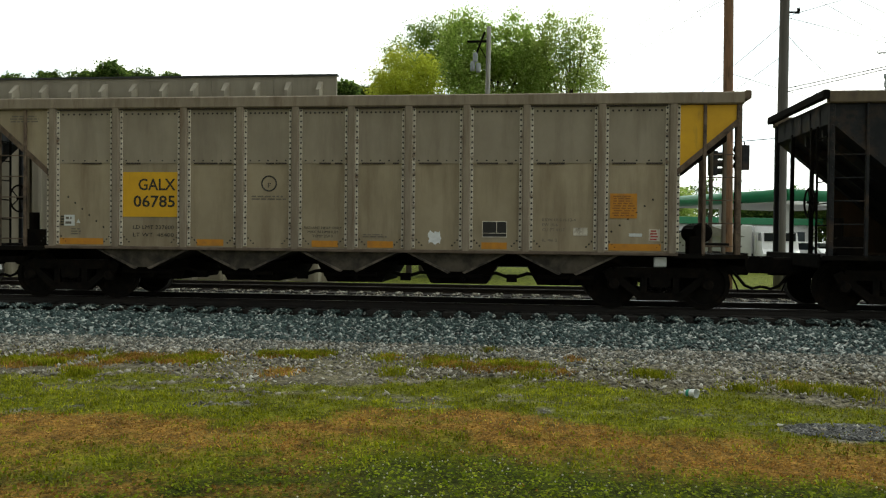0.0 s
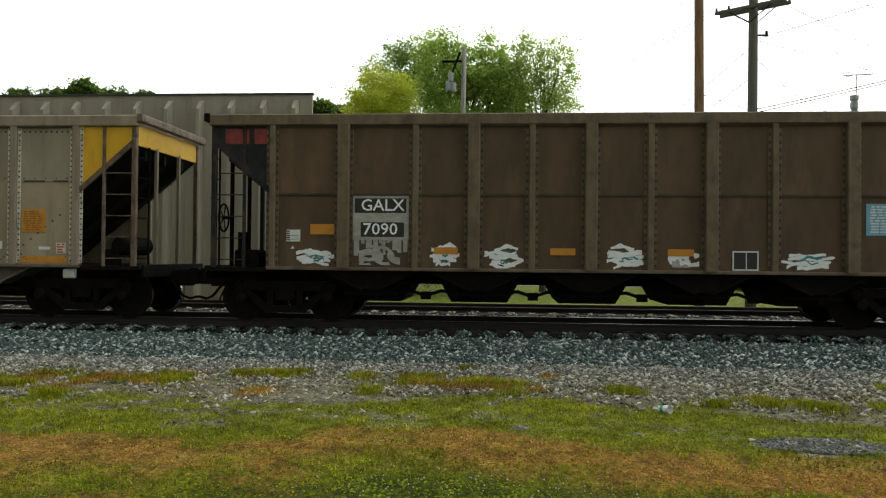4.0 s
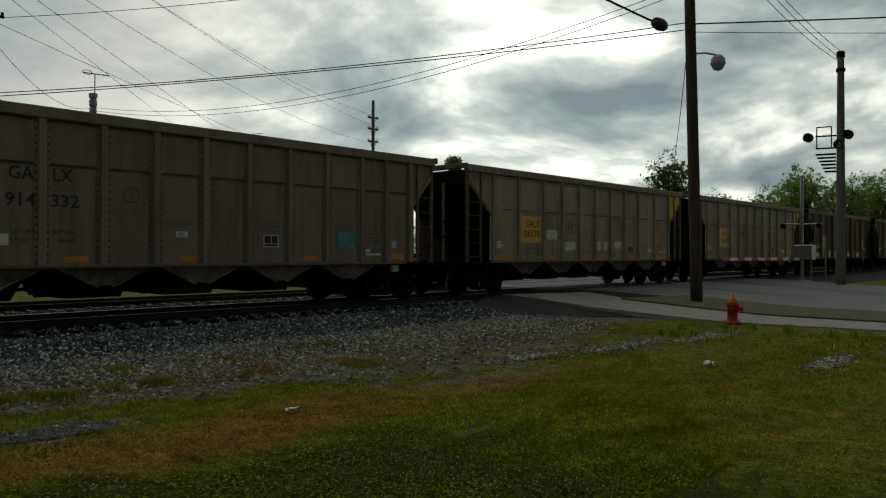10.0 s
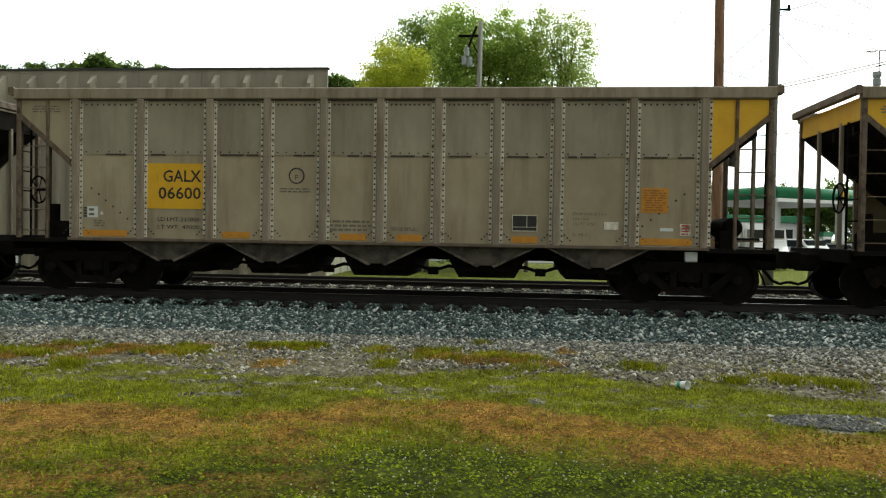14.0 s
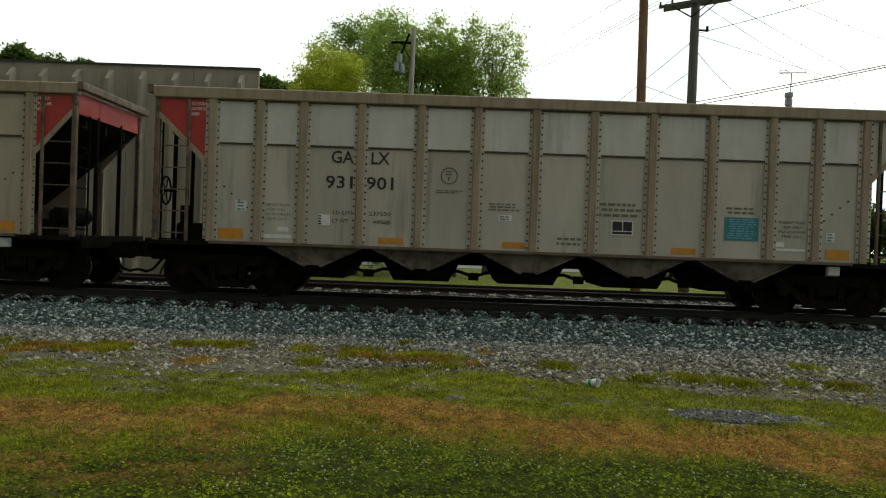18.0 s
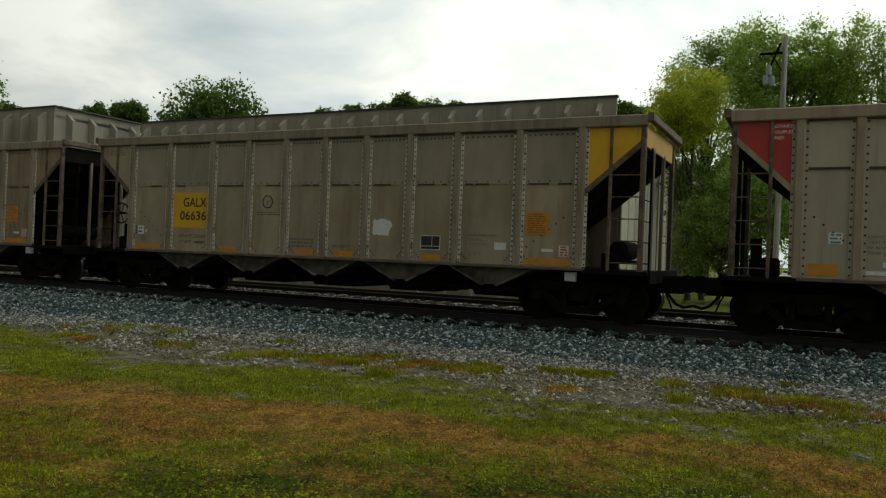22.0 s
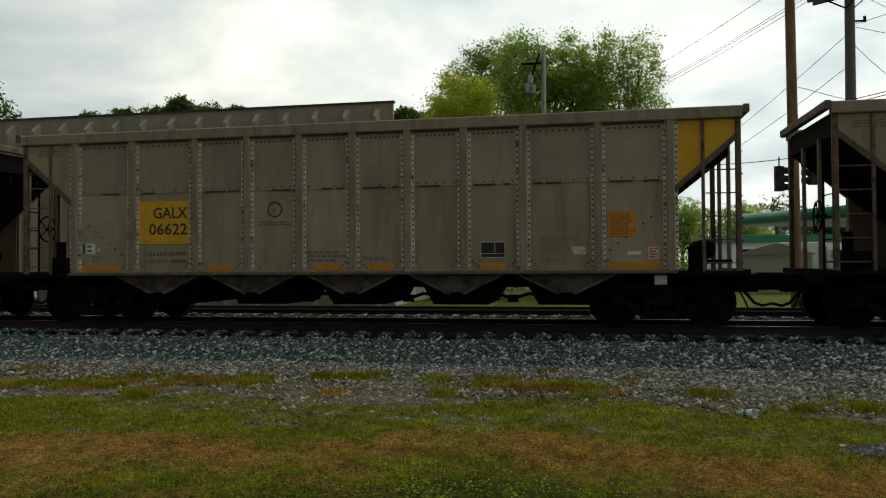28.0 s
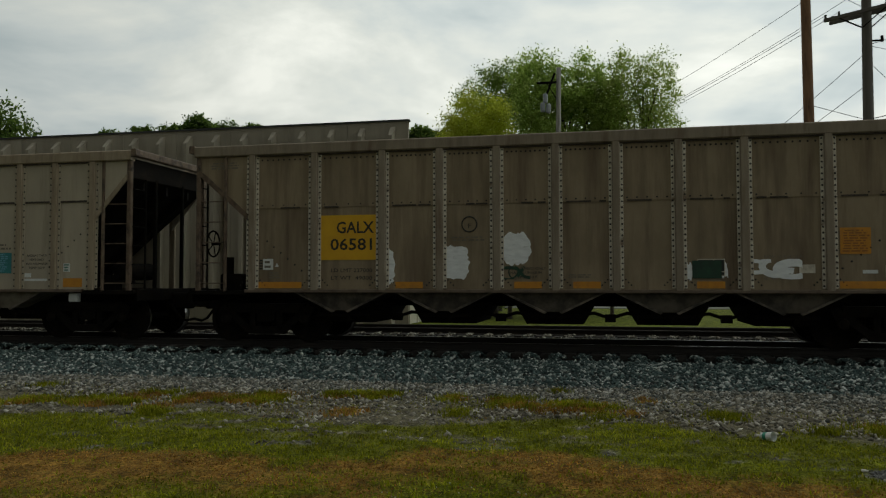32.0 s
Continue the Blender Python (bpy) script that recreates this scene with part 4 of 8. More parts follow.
def dress_b(car, left, right, limit, tare, n):
    write("GA", -3.68, 2.755, 0.235, 0.43, M_INK, car, "number_lettering", 0.060, "", 0.004)
    write("LX", -2.95, 2.755, 0.235, 0.355, M_INK, car, "number_lettering", 0.060, "", 0.004)
    write(left, -3.69, 2.27, 0.235, 0.52 if len(left) > 2 else 0.34, M_INK, car, "number_lettering", 0.060, "", 0.004)
    write(right, -2.90, 2.27, 0.235, 0.52, M_INK, car, "number_lettering", 0.060, "", 0.004)
    write("LD LMT", -3.63, 1.69, 0.075, 0.40, M_INK, car, "weight_stencil", 0.064)
    write(limit, -2.92, 1.69, 0.075, 0.42, M_INK, car, "weight_stencil", 0.064)
    write("LT WT", -3.68, 1.53, 0.075, 0.31, M_INK, car, "weight_stencil", 0.064)
    write(tare, -2.88, 1.53, 0.075, 0.34, M_INK, car, "weight_stencil", 0.064)
    for x0, x1, z in ((-6.04, -5.56, 0.20), (-2.93, -2.45, 0.12), (-0.54, -0.06, 0.12), (2.73, 3.2, 0.12), (5.7, 6.16, 0.19)):
        plate(x0, x1, 1.12, 1.12 + z, M_ORANGE, car, "reflector_stripe", "orange reflector stripe")
    plate(3.74, 4.4, 1.42, 1.87, M_TEAL, car, "notice_plate", "teal notice with white print")
    bars(3.79, 4.35, 1.46, 1.84, 9, M_BLUE, car, "fine_print", 0.0615, n)
    plate(-4.12, -3.88, 1.44, 1.65, M_LABEL, car, "label_plate", "white label with a black code")
    code = Shape()
    for k in range(4):
        code.box(-4.115, -4.05, SIDE + 0.058, SIDE + 0.0625, 1.455 + 0.05 * k, 1.48 + 0.05 * k)
    part("bar_code", code, M_INK, car)
    plate(-0.63, -0.36, 1.64, 1.76, M_LABEL, car, "label_plate")
    bars(-0.6, -0.4, 1.665, 1.735, 2, M_FADED, car, "fine_print", 0.0615, n + 8)
    plate(1.58, 1.96, 1.46, 1.72, M_INK, car, "data_panel", "black data panel with a white frame")
    fr = Shape()
    for x0, x1, z0, z1 in ((1.56, 1.98, 1.71, 1.73), (1.56, 1.98, 1.445, 1.465), (1.56, 1.58, 1.465, 1.71), (1.96, 1.98, 1.465, 1.71), (1.77, 1.785, 1.52, 1.71), (1.58, 1.96, 1.515, 1.53)):
        fr.box(x0, x1, SIDE + 0.056, SIDE + 0.066, z0, z1)
    part("panel_frame", fr, M_LABEL, car)
    ring = Shape().path([(-1.60 + 0.155 * math.cos(g), SIDE + 0.066, 2.48 + 0.155 * math.sin(g)) for g in [k * math.pi / 12 for k in range(25)]], 0.012, 5)
    part("ring_mark", ring, M_FADED, car)
    write("F", -1.60, 2.41, 0.07, 0.05, M_INK, car, "ring_letter", 0.064)
    bars(-1.68, -1.52, 2.49, 2.57, 2, M_FADED, car, "fine_print", 0.068, n + 7)
    for x in (-4.92, 5.04):
        for k, w in enumerate(("RADIANT THAW", "HEAT ONLY", "MAX ALUMINUM", "TEMP 250 F")):
            write(w, x, 1.80 - 0.09 * k, 0.05, (0.5, 0.36, 0.52, 0.4)[k], M_FADED if x < 0 else M_INK, car, "heat_stencil", 0.064)
    bars(-0.85, -0.2, 1.84, 1.98, 3, M_FADED, car, seed=n + 2)
    bars(0.5, 1.05, 1.22, 1.36, 2, M_FADED, car, seed=n + 6)
    bars(1.3, 2.15, 1.80, 2.06, 3, M_FADED, car, seed=n + 3)
    bars(3.75, 4.4, 1.94, 2.06, 2, M_FADED, car, seed=n + 4)
    bars(-1.9, -1.3, 2.14, 2.2, 2, M_FADED, car, seed=n + 5)
    plate(-5.25, -4.62, 1.16, 1.23, M_LABEL, car, "label_plate")
    plate(-4.9, -4.68, 1.29, 1.38, M_LABEL, car, "label_plate")
    plate(4.72, 5.3, 1.25, 1.30, M_LABEL, car, "label_plate")
    plate(4.74, 4.9, 1.33, 1.42, M_LABEL, car, "label_plate")
    plate(5.70, 5.86, 1.45, 1.63, M_LABEL, car, "label_plate", "pale label with green print")
    bars(5.72, 5.84, 1.47, 1.61, 3, M_GREENPRINT, car, "fine_print", 0.0615, n + 9)
    plate(-5.72, -5.5, 1.66, 1.86, M_LABEL, car, "label_plate", "pale label with green print")
    bars(-5.70, -5.52, 1.68, 1.84, 3, M_GREENPRINT, car, "fine_print", 0.0615, n + 10)
    diag = Shape()
    for k in range(5):
        stud(diag, -6.1 + 0.15 * k, SIDE + 0.07, 2.25 - 0.13 * k, 0.022)
        stud(diag, 6.1 - 0.15 * k, SIDE + 0.07, 2.25 - 0.13 * k, 0.022)
    tagged(part("bolt_row", diag, M_RIVET, car), "", "", "", "stuff")


def dress_c(car, number, n):
    rnd = random.Random(n)
    board = Shape().box(-4.52, -3.43, SIDE + 0.0645, SIDE + 0.068, 1.60, 2.46)
    x = -4.5
    while x < -3.46:
        w = rnd.uniform(0.02, 0.09)
        board.box(x, min(x + w, -3.43), SIDE + 0.0645, SIDE + 0.068, 1.60 - rnd.uniform(0.0, 0.42) ** 1.3, 1.605)
        x += w + rnd.uniform(-0.01, 0.05)
    part("grey_board", board, M_SPRAYTHIN, car, "square of grey paint, run in drips, behind the reporting marks")
    plate(-4.49, -3.49, 2.12, 2.40, M_INK, car, "mark_board", "black board with white reporting letters")
    plate(-4.37, -3.53, 1.66, 1.94, M_INK, car, "number_board", "black board with white numbers")
    write("GALX", -3.95, 2.26, 0.22, 0.84, M_BRIGHTINK, car, "board_lettering", 0.060, "", 0.003)
    write(number, -3.99, 1.80, 0.22, 0.66, M_BRIGHTINK, car, "board_lettering", 0.060, "", 0.003)
    code = Shape()
    for k in range(5):
        code.box(-5.815, -5.755, SIDE + 0.0575, SIDE + 0.063, 1.58 + 0.042 * k, 1.605 + 0.042 * k)
        if k in (1, 2):
            code.box(-5.74, -5.58, SIDE + 0.0575, SIDE + 0.063, 1.60 + 0.07 * (k - 1), 1.607 + 0.07 * (k - 1))
    part("bar_code", code, M_INK, car)
    part("triangle_mark", Shape().prism([(-5.74, 1.42), (-5.66, 1.42), (-5.70, 1.48)], 1, SIDE + 0.062, SIDE + 0.068), M_LABEL, car)
    plate(1.5, 1.84, 1.13, 1.27, M_SPRAYTHIN, car, "small_placard", "small dirty grey placard")
    for x0, x1, z0 in ((-5.35, -4.88, 1.70), (-2.95, -2.5, 1.34), (-0.75, -0.28, 1.34), (1.42, 1.9, 1.34), (5.52, 6.0, 1.58)):
        plate(x0, x1, z0, z0 + (0.2 if abs(x0) > 5 else 0.13), M_ORANGE, car, "reflector_stripe", "orange reflector stripe", 0.004, 0.058)
    plate(-5.82, -5.55, 1.56, 1.79, M_LABEL, car, "label_plate")
    plate(4.98, 5.56, 1.75, 2.33, M_BLUE, car, "notice_plate", "pale blue notice with white print")
    bars(5.02, 5.52, 1.80, 2.29, 10, M_LABEL, car, "fine_print", 0.0615, n)
    plate(2.62, 3.05, 1.10, 1.43, M_INK, car, "data_panel", "black data panel with a white frame")
    fr = Shape()
    for x0, x1, z0, z1 in ((2.60, 3.07, 1.42, 1.445), (2.60, 3.07, 1.085, 1.11), (2.60, 2.625, 1.11, 1.42), (3.045, 3.07, 1.11, 1.42), (2.84, 2.855, 1.11, 1.42)):
        fr.box(x0, x1, SIDE + 0.056, SIDE + 0.066, z0, z1)
    part("panel_frame", fr, M_LABEL, car)


LABELS = {
    "A": "weathered aluminium coal hopper car with riveted ribs, loaded with coal",
    "B": "dusty tan coal hopper car with narrow ribs, loaded with coal",
    "C": "rusty brown steel coal hopper car with black ends, loaded with coal",
}
# place in the train, kind, left end, right end, number
TRAIN = [
    (-6, "A", "plain", "yellow", "06611"), (-5, "A", "plain", "plain", "06702"), (-4, "B", "plain", "red", "939610"), (-3, "A", "yellow", "plain", "06498"),
    (-2, "A", "plain", "yellow", "06533"), (-1, "C", "black", "black", "7061"), (0, "A", "plain", "yellow", "06785"), (1, "C", "peel", "darkred", "7055"),
    (2, "C", "darkred", "black", "7090"), (3, "A", "plain", "yellow", "06647"), (4, "A", "plain", "yellow", "06578"), (5, "B", "red", "plain", "914332"),
    (6, "A", "yellow", "plain", "06552"), (7, "A", "yellow", "plain", "06594"), (8, "A", "plain", "yellow", ""), (9, "A", "yellow", "plain", "06473"),
    (10, "B", "red", "plain", "931901"), (11, "B", "plain", "red", "939664"), (12, "B", "red", "plain", "939644"), (13, "A", "plain", "yellow", "06636"),
    (14, "A", "plain", "plain", "06457"), (15, "A", "plain", "yellow", "06490"), (16, "A", "plain", "yellow", "06622"), (17, "A", "yellow", "plain", "06770"),
    (18, "A", "plain", "yellow", "06581"), (19, "B", "plain", "plain", "939655"), (20, "A", "plain", "yellow", ""), (21, "A", "plain", "plain", ""),
]
WEIGHTS = {"06785": ("237600", "48400"), "06594": ("237400", "48600"), "06473": ("236900", "49100"), "06578": ("236900", "49100"), "06636": ("237100", "48900")}
CARS = []


def build_train():
    for k, style, left, right, number in TRAIN:
        car = copy_thing(MODEL[style], pose(-PITCH * k, TRACK_Y, RAIL_Z))
        CARS.append((k, car))
        tagged(car, LABELS[style])
        part("coal_load", LOADS[k % 5], None, car, "heaped black coal")
        end_paint(car, style, -1, left)
        end_paint(car, style, 1, right)
        if style == "A":
            lim, tare = WEIGHTS.get(number, ("237000", "49000"))
            dress_a(car, number if number else "06600", lim, tare, k)
        elif style == "B":
            dress_b(car, number[:3] if number[0] == "9" else number[:2], number[3:], "237500", "48500", k)
        else:
            dress_c(car, number, k)
        if k in (14, 18):
            for o in car.children_recursive:
                if o.type == "MESH" and o.data.materials[0] in (M_ALU, M_ALU_UP):
                    o.material_slots[0].link = "OBJECT"
                    o.material_slots[0].material = M_ALUDIRTY
            tagged(car, "brown-dusted aluminium coal hopper car with riveted ribs, loaded with coal")
        if k in (5, 10):
            for o in car.children_recursive:
                if o.type == "MESH" and k == 10 and o.name.startswith("upper_side_sheet"):
                    o.material_slots[0].link = "OBJECT"
                    o.material_slots[0].material = M_SILVER
                elif o.type == "MESH" and o.data.materials[0] in ((M_TAN, M_TAN_RIB) if k == 5 else (M_TAN,)):
                    o.material_slots[0].link = "OBJECT"
                    o.material_slots[0].material = M_TANDIRTY if k == 5 else M_GREYALU
        if k == 18:
            blotch(-3.3, -3.06, 1.2, 1.85, M_SPRAY, car, 1)
            blotch(-2.2, -1.58, 1.28, 1.92, M_SPRAY, car, 2)
            blotch(-1.0, -0.4, 1.55, 2.15, M_SPRAY, car, 3, curve=0.35)
            scribble(-0.98, -0.42, 1.27, 1.52, M_DEEPGREEN, car, 31, "old_tag", (0.012, 0.03), 0.0635, "dark green tag below the white patch")
            plate(2.5, 3.0, 1.28, 1.6, M_DEEPGREEN, car, "tag_patch", "dark green patch of paint", 0.006, 0.060)
            blotch(2.34, 2.52, 1.25, 1.55, M_SPRAY, car, 4)
            blotch(2.95, 3.12, 1.3, 1.55, M_SPRAY, car, 5)
            scribble(3.4, 4.35, 1.26, 1.62, M_SPRAY, car, 6)
        elif k == 13:
            blotch(1.35, 1.85, 1.62, 1.95, M_LABEL, car, 7)
        elif k == 12:
            blotch(-2.05, -1.2, 1.2, 2.1, M_SPRAY, car, 8, curve=0.5)
            scribble(-1.95, -1.3, 1.35, 1.95, M_SPRAYTHIN, car, 81, wide=(0.02, 0.04), lift=0.0618)
            brushed(-0.95, -0.1, 1.32, 1.84, car, 9, 7)
            blotch(2.3, 3.05, 1.2, 2.1, M_SPRAY, car, 10)
        elif k == 4:
            for i, (a, b, z0, z1) in enumerate(((-3.1, -2.34, 1.79, 2.12), (-1.94, -1.15, 1.42, 1.72), (0.26, 0.52, 1.42, 1.78), (0.72, 1.04, 1.45, 1.75), (1.5, 2.12, 1.5, 1.78))):
                blotch(a, b, z0, z1, M_SPRAYHALF, car, 11 + i)
        elif k == 7:
            blotch(-1.9, -1.38, 1.22, 1.5, M_SPRAY, car, 16)
        elif k == 0:
            blotch(1.55, 1.8, 1.2, 1.42, M_SPRAY, car, 17)
        elif k == 15:
            blotch(-4.6, -3.7, 1.3, 1.6, M_LABEL, car, 18)
            plate(-3.05, -2.6, 1.58, 1.86, M_FADED, car, "grey_patch", "dark grey patch of paint")
        elif k == 1:
            for i, (a, b, z0, z1) in enumerate(((-3.1, -2.35, 1.1, 1.62), (-2.12, -1.28, 1.12, 1.62), (0.28, 1.02, 1.2, 1.76), (2.45, 3.22, 1.44, 1.86))):
                brushed(a, b, z0, z1, car, 20 + i, 8, i > 1)
            brushed(-1.02, -0.55, 1.12, 1.5, car, 25, 5, False)
            for i, (a, b, z0, z1, n) in enumerate(((3.5, 3.92, 1.14, 1.30, 3), (3.52, 3.86, 1.42, 1.54, 2), (4.0, 4.26, 1.5, 1.84, 4), (4.22, 4.62, 1.36, 1.74, 4),
                                                   (3.95, 4.62, 1.11, 1.22, 2), (4.88, 5.16, 1.3, 1.64, 4), (5.08, 5.6, 1.14, 1.36, 3), (4.0, 4.2, 1.3, 1.44, 2))):
                brushed(a, b, z0, z1, car, 70 + i, n, i in (0, 1, 3, 6))
            blotch(-3.24, -3.16, 1.16, 1.3, M_SPRAY, car, 37)
            blotch(3.36, 3.45, 1.1, 1.17, M_SPRAY, car, 38)
        elif k == 2:
            brushed(-5.6, -4.85, 1.12, 1.4, car, 30, 5)
            scribble(-4.4, -3.6, 1.12, 1.5, M_SPRAYTHIN, car, 31)
            brushed(-3.0, -2.5, 1.12, 1.5, car, 32, 6)
            brushed(-1.95, -1.3, 1.1, 1.48, car, 33, 8)
            brushed(0.3, 1.0, 1.12, 1.5, car, 34, 7)
            scribble(1.4, 2.0, 1.15, 1.4, M_SPRAY, car, 35)
            brushed(3.5, 4.4, 1.12, 1.4, car, 36, 5)
    for ob in MODEL.values():
        for o in (*ob.children_recursive, ob):
            bpy.data.objects.remove(o)


build_train()


def train_place(t):
    """How far the first full car's middle has come along the track."""
    return -3.4394 + 9.376 * t - 0.00675 * t * t + 0.0000093 * t ** 3 - 0.2 * math.exp(-((t - 21.3) / 1.5) ** 2)


def motions():
    times = [1.0 * i for i in range(33)]
    for k, car in CARS:
        walk(car, [(t, pose(train_place(t) - PITCH * k, TRACK_Y, RAIL_Z)) for t in times])
    # all wheels roll alike: key one wheelset of each axle place and give its keys to its copies
    lead = {}
    steps = [2 * i / FPS for i in range(481)]
    for k, car in CARS:
        for truck in car.children:
            if not truck.name.startswith("truck"):
                continue
            for ws in truck.children:
                if not ws.name.startswith("wheelset"):
                    continue
                x = round(ws.matrix_basis.translation.x, 2)
                if x not in lead:
                    walk(ws, [(t, pose(x, 0, WHEEL_R, 0, math.degrees(train_place(t) - train_place(0)) / WHEEL_R, 0)) for t in steps])
                    lead[x] = ws
                else:
                    first = lead[x].animation_data
                    ws.rotation_mode = "QUATERNION"
                    own = ws.animation_data_create()
                    own.action = first.action
                    own.action_slot = first.action_slot


# ---- ground, track bed, road ----
def along(x, pts):
    """Straight-line interpolation through (x, value) pairs."""
    if x <= pts[0][0]:
        return pts[0][1]
    for (a, p), (b, q) in zip(pts, pts[1:]):
        if x <= b:
            return p + (q - p) * (x - a) / (b - a)
    return pts[-1][1]


DRY_FROM = ((-14, 3.6), (-8.4, 3.6), (-7, 3.9), (-5.5, 4.1), (-4.4, 4.6), (-3.2, 5.2), (-2.3, 5.6), (-1, 6.1), (0.4, 6.1), (1.4, 5.95), (2.4, 5.9), (3.0, 5.3), (4.0, 5.3), (5.5, 5.6), (9, 5.5), (16, 6.4))
DRY_TO = ((-14, 5.8), (-9.7, 6.05), (-8, 6.45), (-6.3, 6.5), (-4.7, 6.75), (-3.5, 6.9), (-2.3, 7.0), (-1.2, 7.5), (-0.6, 7.6), (0.5, 7.25), (1.5, 7.2), (2.4, 6.95), (3.9, 6.7), (5.4, 7.2), (7, 6.6), (13, 5.9), (16, 6.5))
GRASS_TO = ((-19, 9.0), (-12, 8.8), (-9, 7.6), (-8, 7.8), (-7, 8.7), (-6.2, 9.0), (-4.1, 8.9), (-3, 8.7), (-2, 8.5), (-1.4, 8.9), (0, 8.95), (1, 9.2), (2, 8.95), (3.3, 8.1), (5.4, 7.9),
            (7, 7.5), (8, 6.9), (10.3, 6.9), (12, 7.2), (13.5, 7.9), (16, 8.6))
BALD = ((2.95, 7.22, 0.6, 0.31), (5.66, 4.34, 0.28, 0.09), (13.4, 3.15, 1.2, 0.22), (15.6, 2.8, 1.0, 0.22), (12.6, 6.6, 1.5, 0.3), (15.4, 6.1, 1.1, 0.25), (10.4, 7.0, 0.9, 0.2))


def turf(x, y):
    """Shares of green grass, dry grass, clover and bare gravel at a place."""
    w = y + 0.35 * noise.noise((x * 0.6, y * 0.5, 0.3)) + 0.25 * noise.noise((x * 1.7, y * 1.8, 4.0)) + 0.15 * noise.noise((x * 5.0, y * 5.0, 1.0))
    lo, hi, edge = along(x, DRY_FROM), along(x, DRY_TO), along(x, GRASS_TO)
    spot = 0.7 * noise.noise((x * 1.4, y * 2.2, 2.2)) + 0.5 * noise.noise((x * 4.0, y * 5.0, 8.2))
    fine = noise.noise((x * 2.4, y * 5.5, 12.0)) + 0.6 * noise.noise((x * 7.0, y * 12.0, 14.0))
    ramp = 0.5 if x > -0.5 else 1.6
    up = min(1.0, max(0.0, (w - lo + 0.35) / ramp + 0.25 * fine))
    down = min(1.0, max(0.0, (hi + 0.1 - w) / 0.3 + 0.35 * fine))
    dry = min(1.0, max(0.0, up * down * (1.05 - max(0.0, x - 6) * 0.10) + (0.75 * spot - 0.1) * (1 if 0.02 < up * down else 0.15)))
    if x < -1.2 and w < lo + 0.4:
        dry = max(dry, min(0.75, max(0.0, 0.35 + 1.1 * spot + 0.5 * fine)) * min(1.0, max(0.0, (w - lo + 1.6) / 0.8)))
    if x > 5.5 and w < lo:
        dry = max(dry, min(0.8, max(0.0, 0.9 * spot + 0.6 * fine - 0.05)) * min(1.0, (x - 5.5) / 2))
    bare = min(1.0, max(0.0, (w - edge + 0.5 * noise.noise((x * 1.1, y * 1.3, 6.0)) + 0.35 * noise.noise((x * 3.5, y * 4.0, 7.0))) / 0.4 + 0.5))
    # a worn strip within the green between the dry band and the gravel
    if -5.5 < x < 4.0:
        strip = 1 - abs(w - (7.95 - 0.05 * x)) / 0.42
        bare = max(bare, min(1.0, max(0.0, strip * 0.9 + 0.9 * fine - 0.35 - (0.35 if x > -0.8 else 0.0))))
    if 6.5 < x < 15 and w > 5.6:
        bare = max(bare, min(1.0, max(0.0, 0.35 + 0.9 * spot + 0.6 * fine) * min(1.0, (w - 5.6) / 0.6)))
    if w > hi - 0.1 and spot < -0.3:
        bare = max(bare, min(1.0, (-0.3 - spot) * 5))
    for px, py, rx, ry in BALD:
        if ((x - px) / rx) ** 2 + ((y - py) / ry) ** 2 < 1 + 1.2 * fine:
            bare = 1.0
    clover = min(1.0, max(0.0, (lo + 0.3 - w) / 0.8 + 0.9 * spot)) * (max(0.0, min(1.0, (x + 5.0) * 0.8)) if x < 0 else 1.0 if x < 4.5 else max(0.0, 1 - (x - 4.5) * 0.4))
    return (1 - bare) * (1 - dry) * (1 - clover), (1 - bare) * dry, (1 - bare) * (1 - dry) * clover, bare


def soil_colour(x, y):
    a, b, c, d = turf(x, y)
    if y > 12 or x > 24 or x < -40 or y < -10:
        s = min(1.0, max(0.0, (y - 23.5) / 1.5)) if y > 12 else 1.0
        p, q = (0.2, 0.19, 0.17), (0.125, 0.145, 0.022)
        return tuple(u + (v - u) * s for u, v in zip(p, q))
    if d > 0.5 and y < 7.8 and x < 8:
        return (0.135, 0.128, 0.112)
    return tuple(a * p + b * q + c * r + d * s for p, q, r, s in zip((0.115, 0.125, 0.010), (0.22, 0.118, 0.026), (0.040, 0.052, 0.005), (0.140, 0.124, 0.088)))


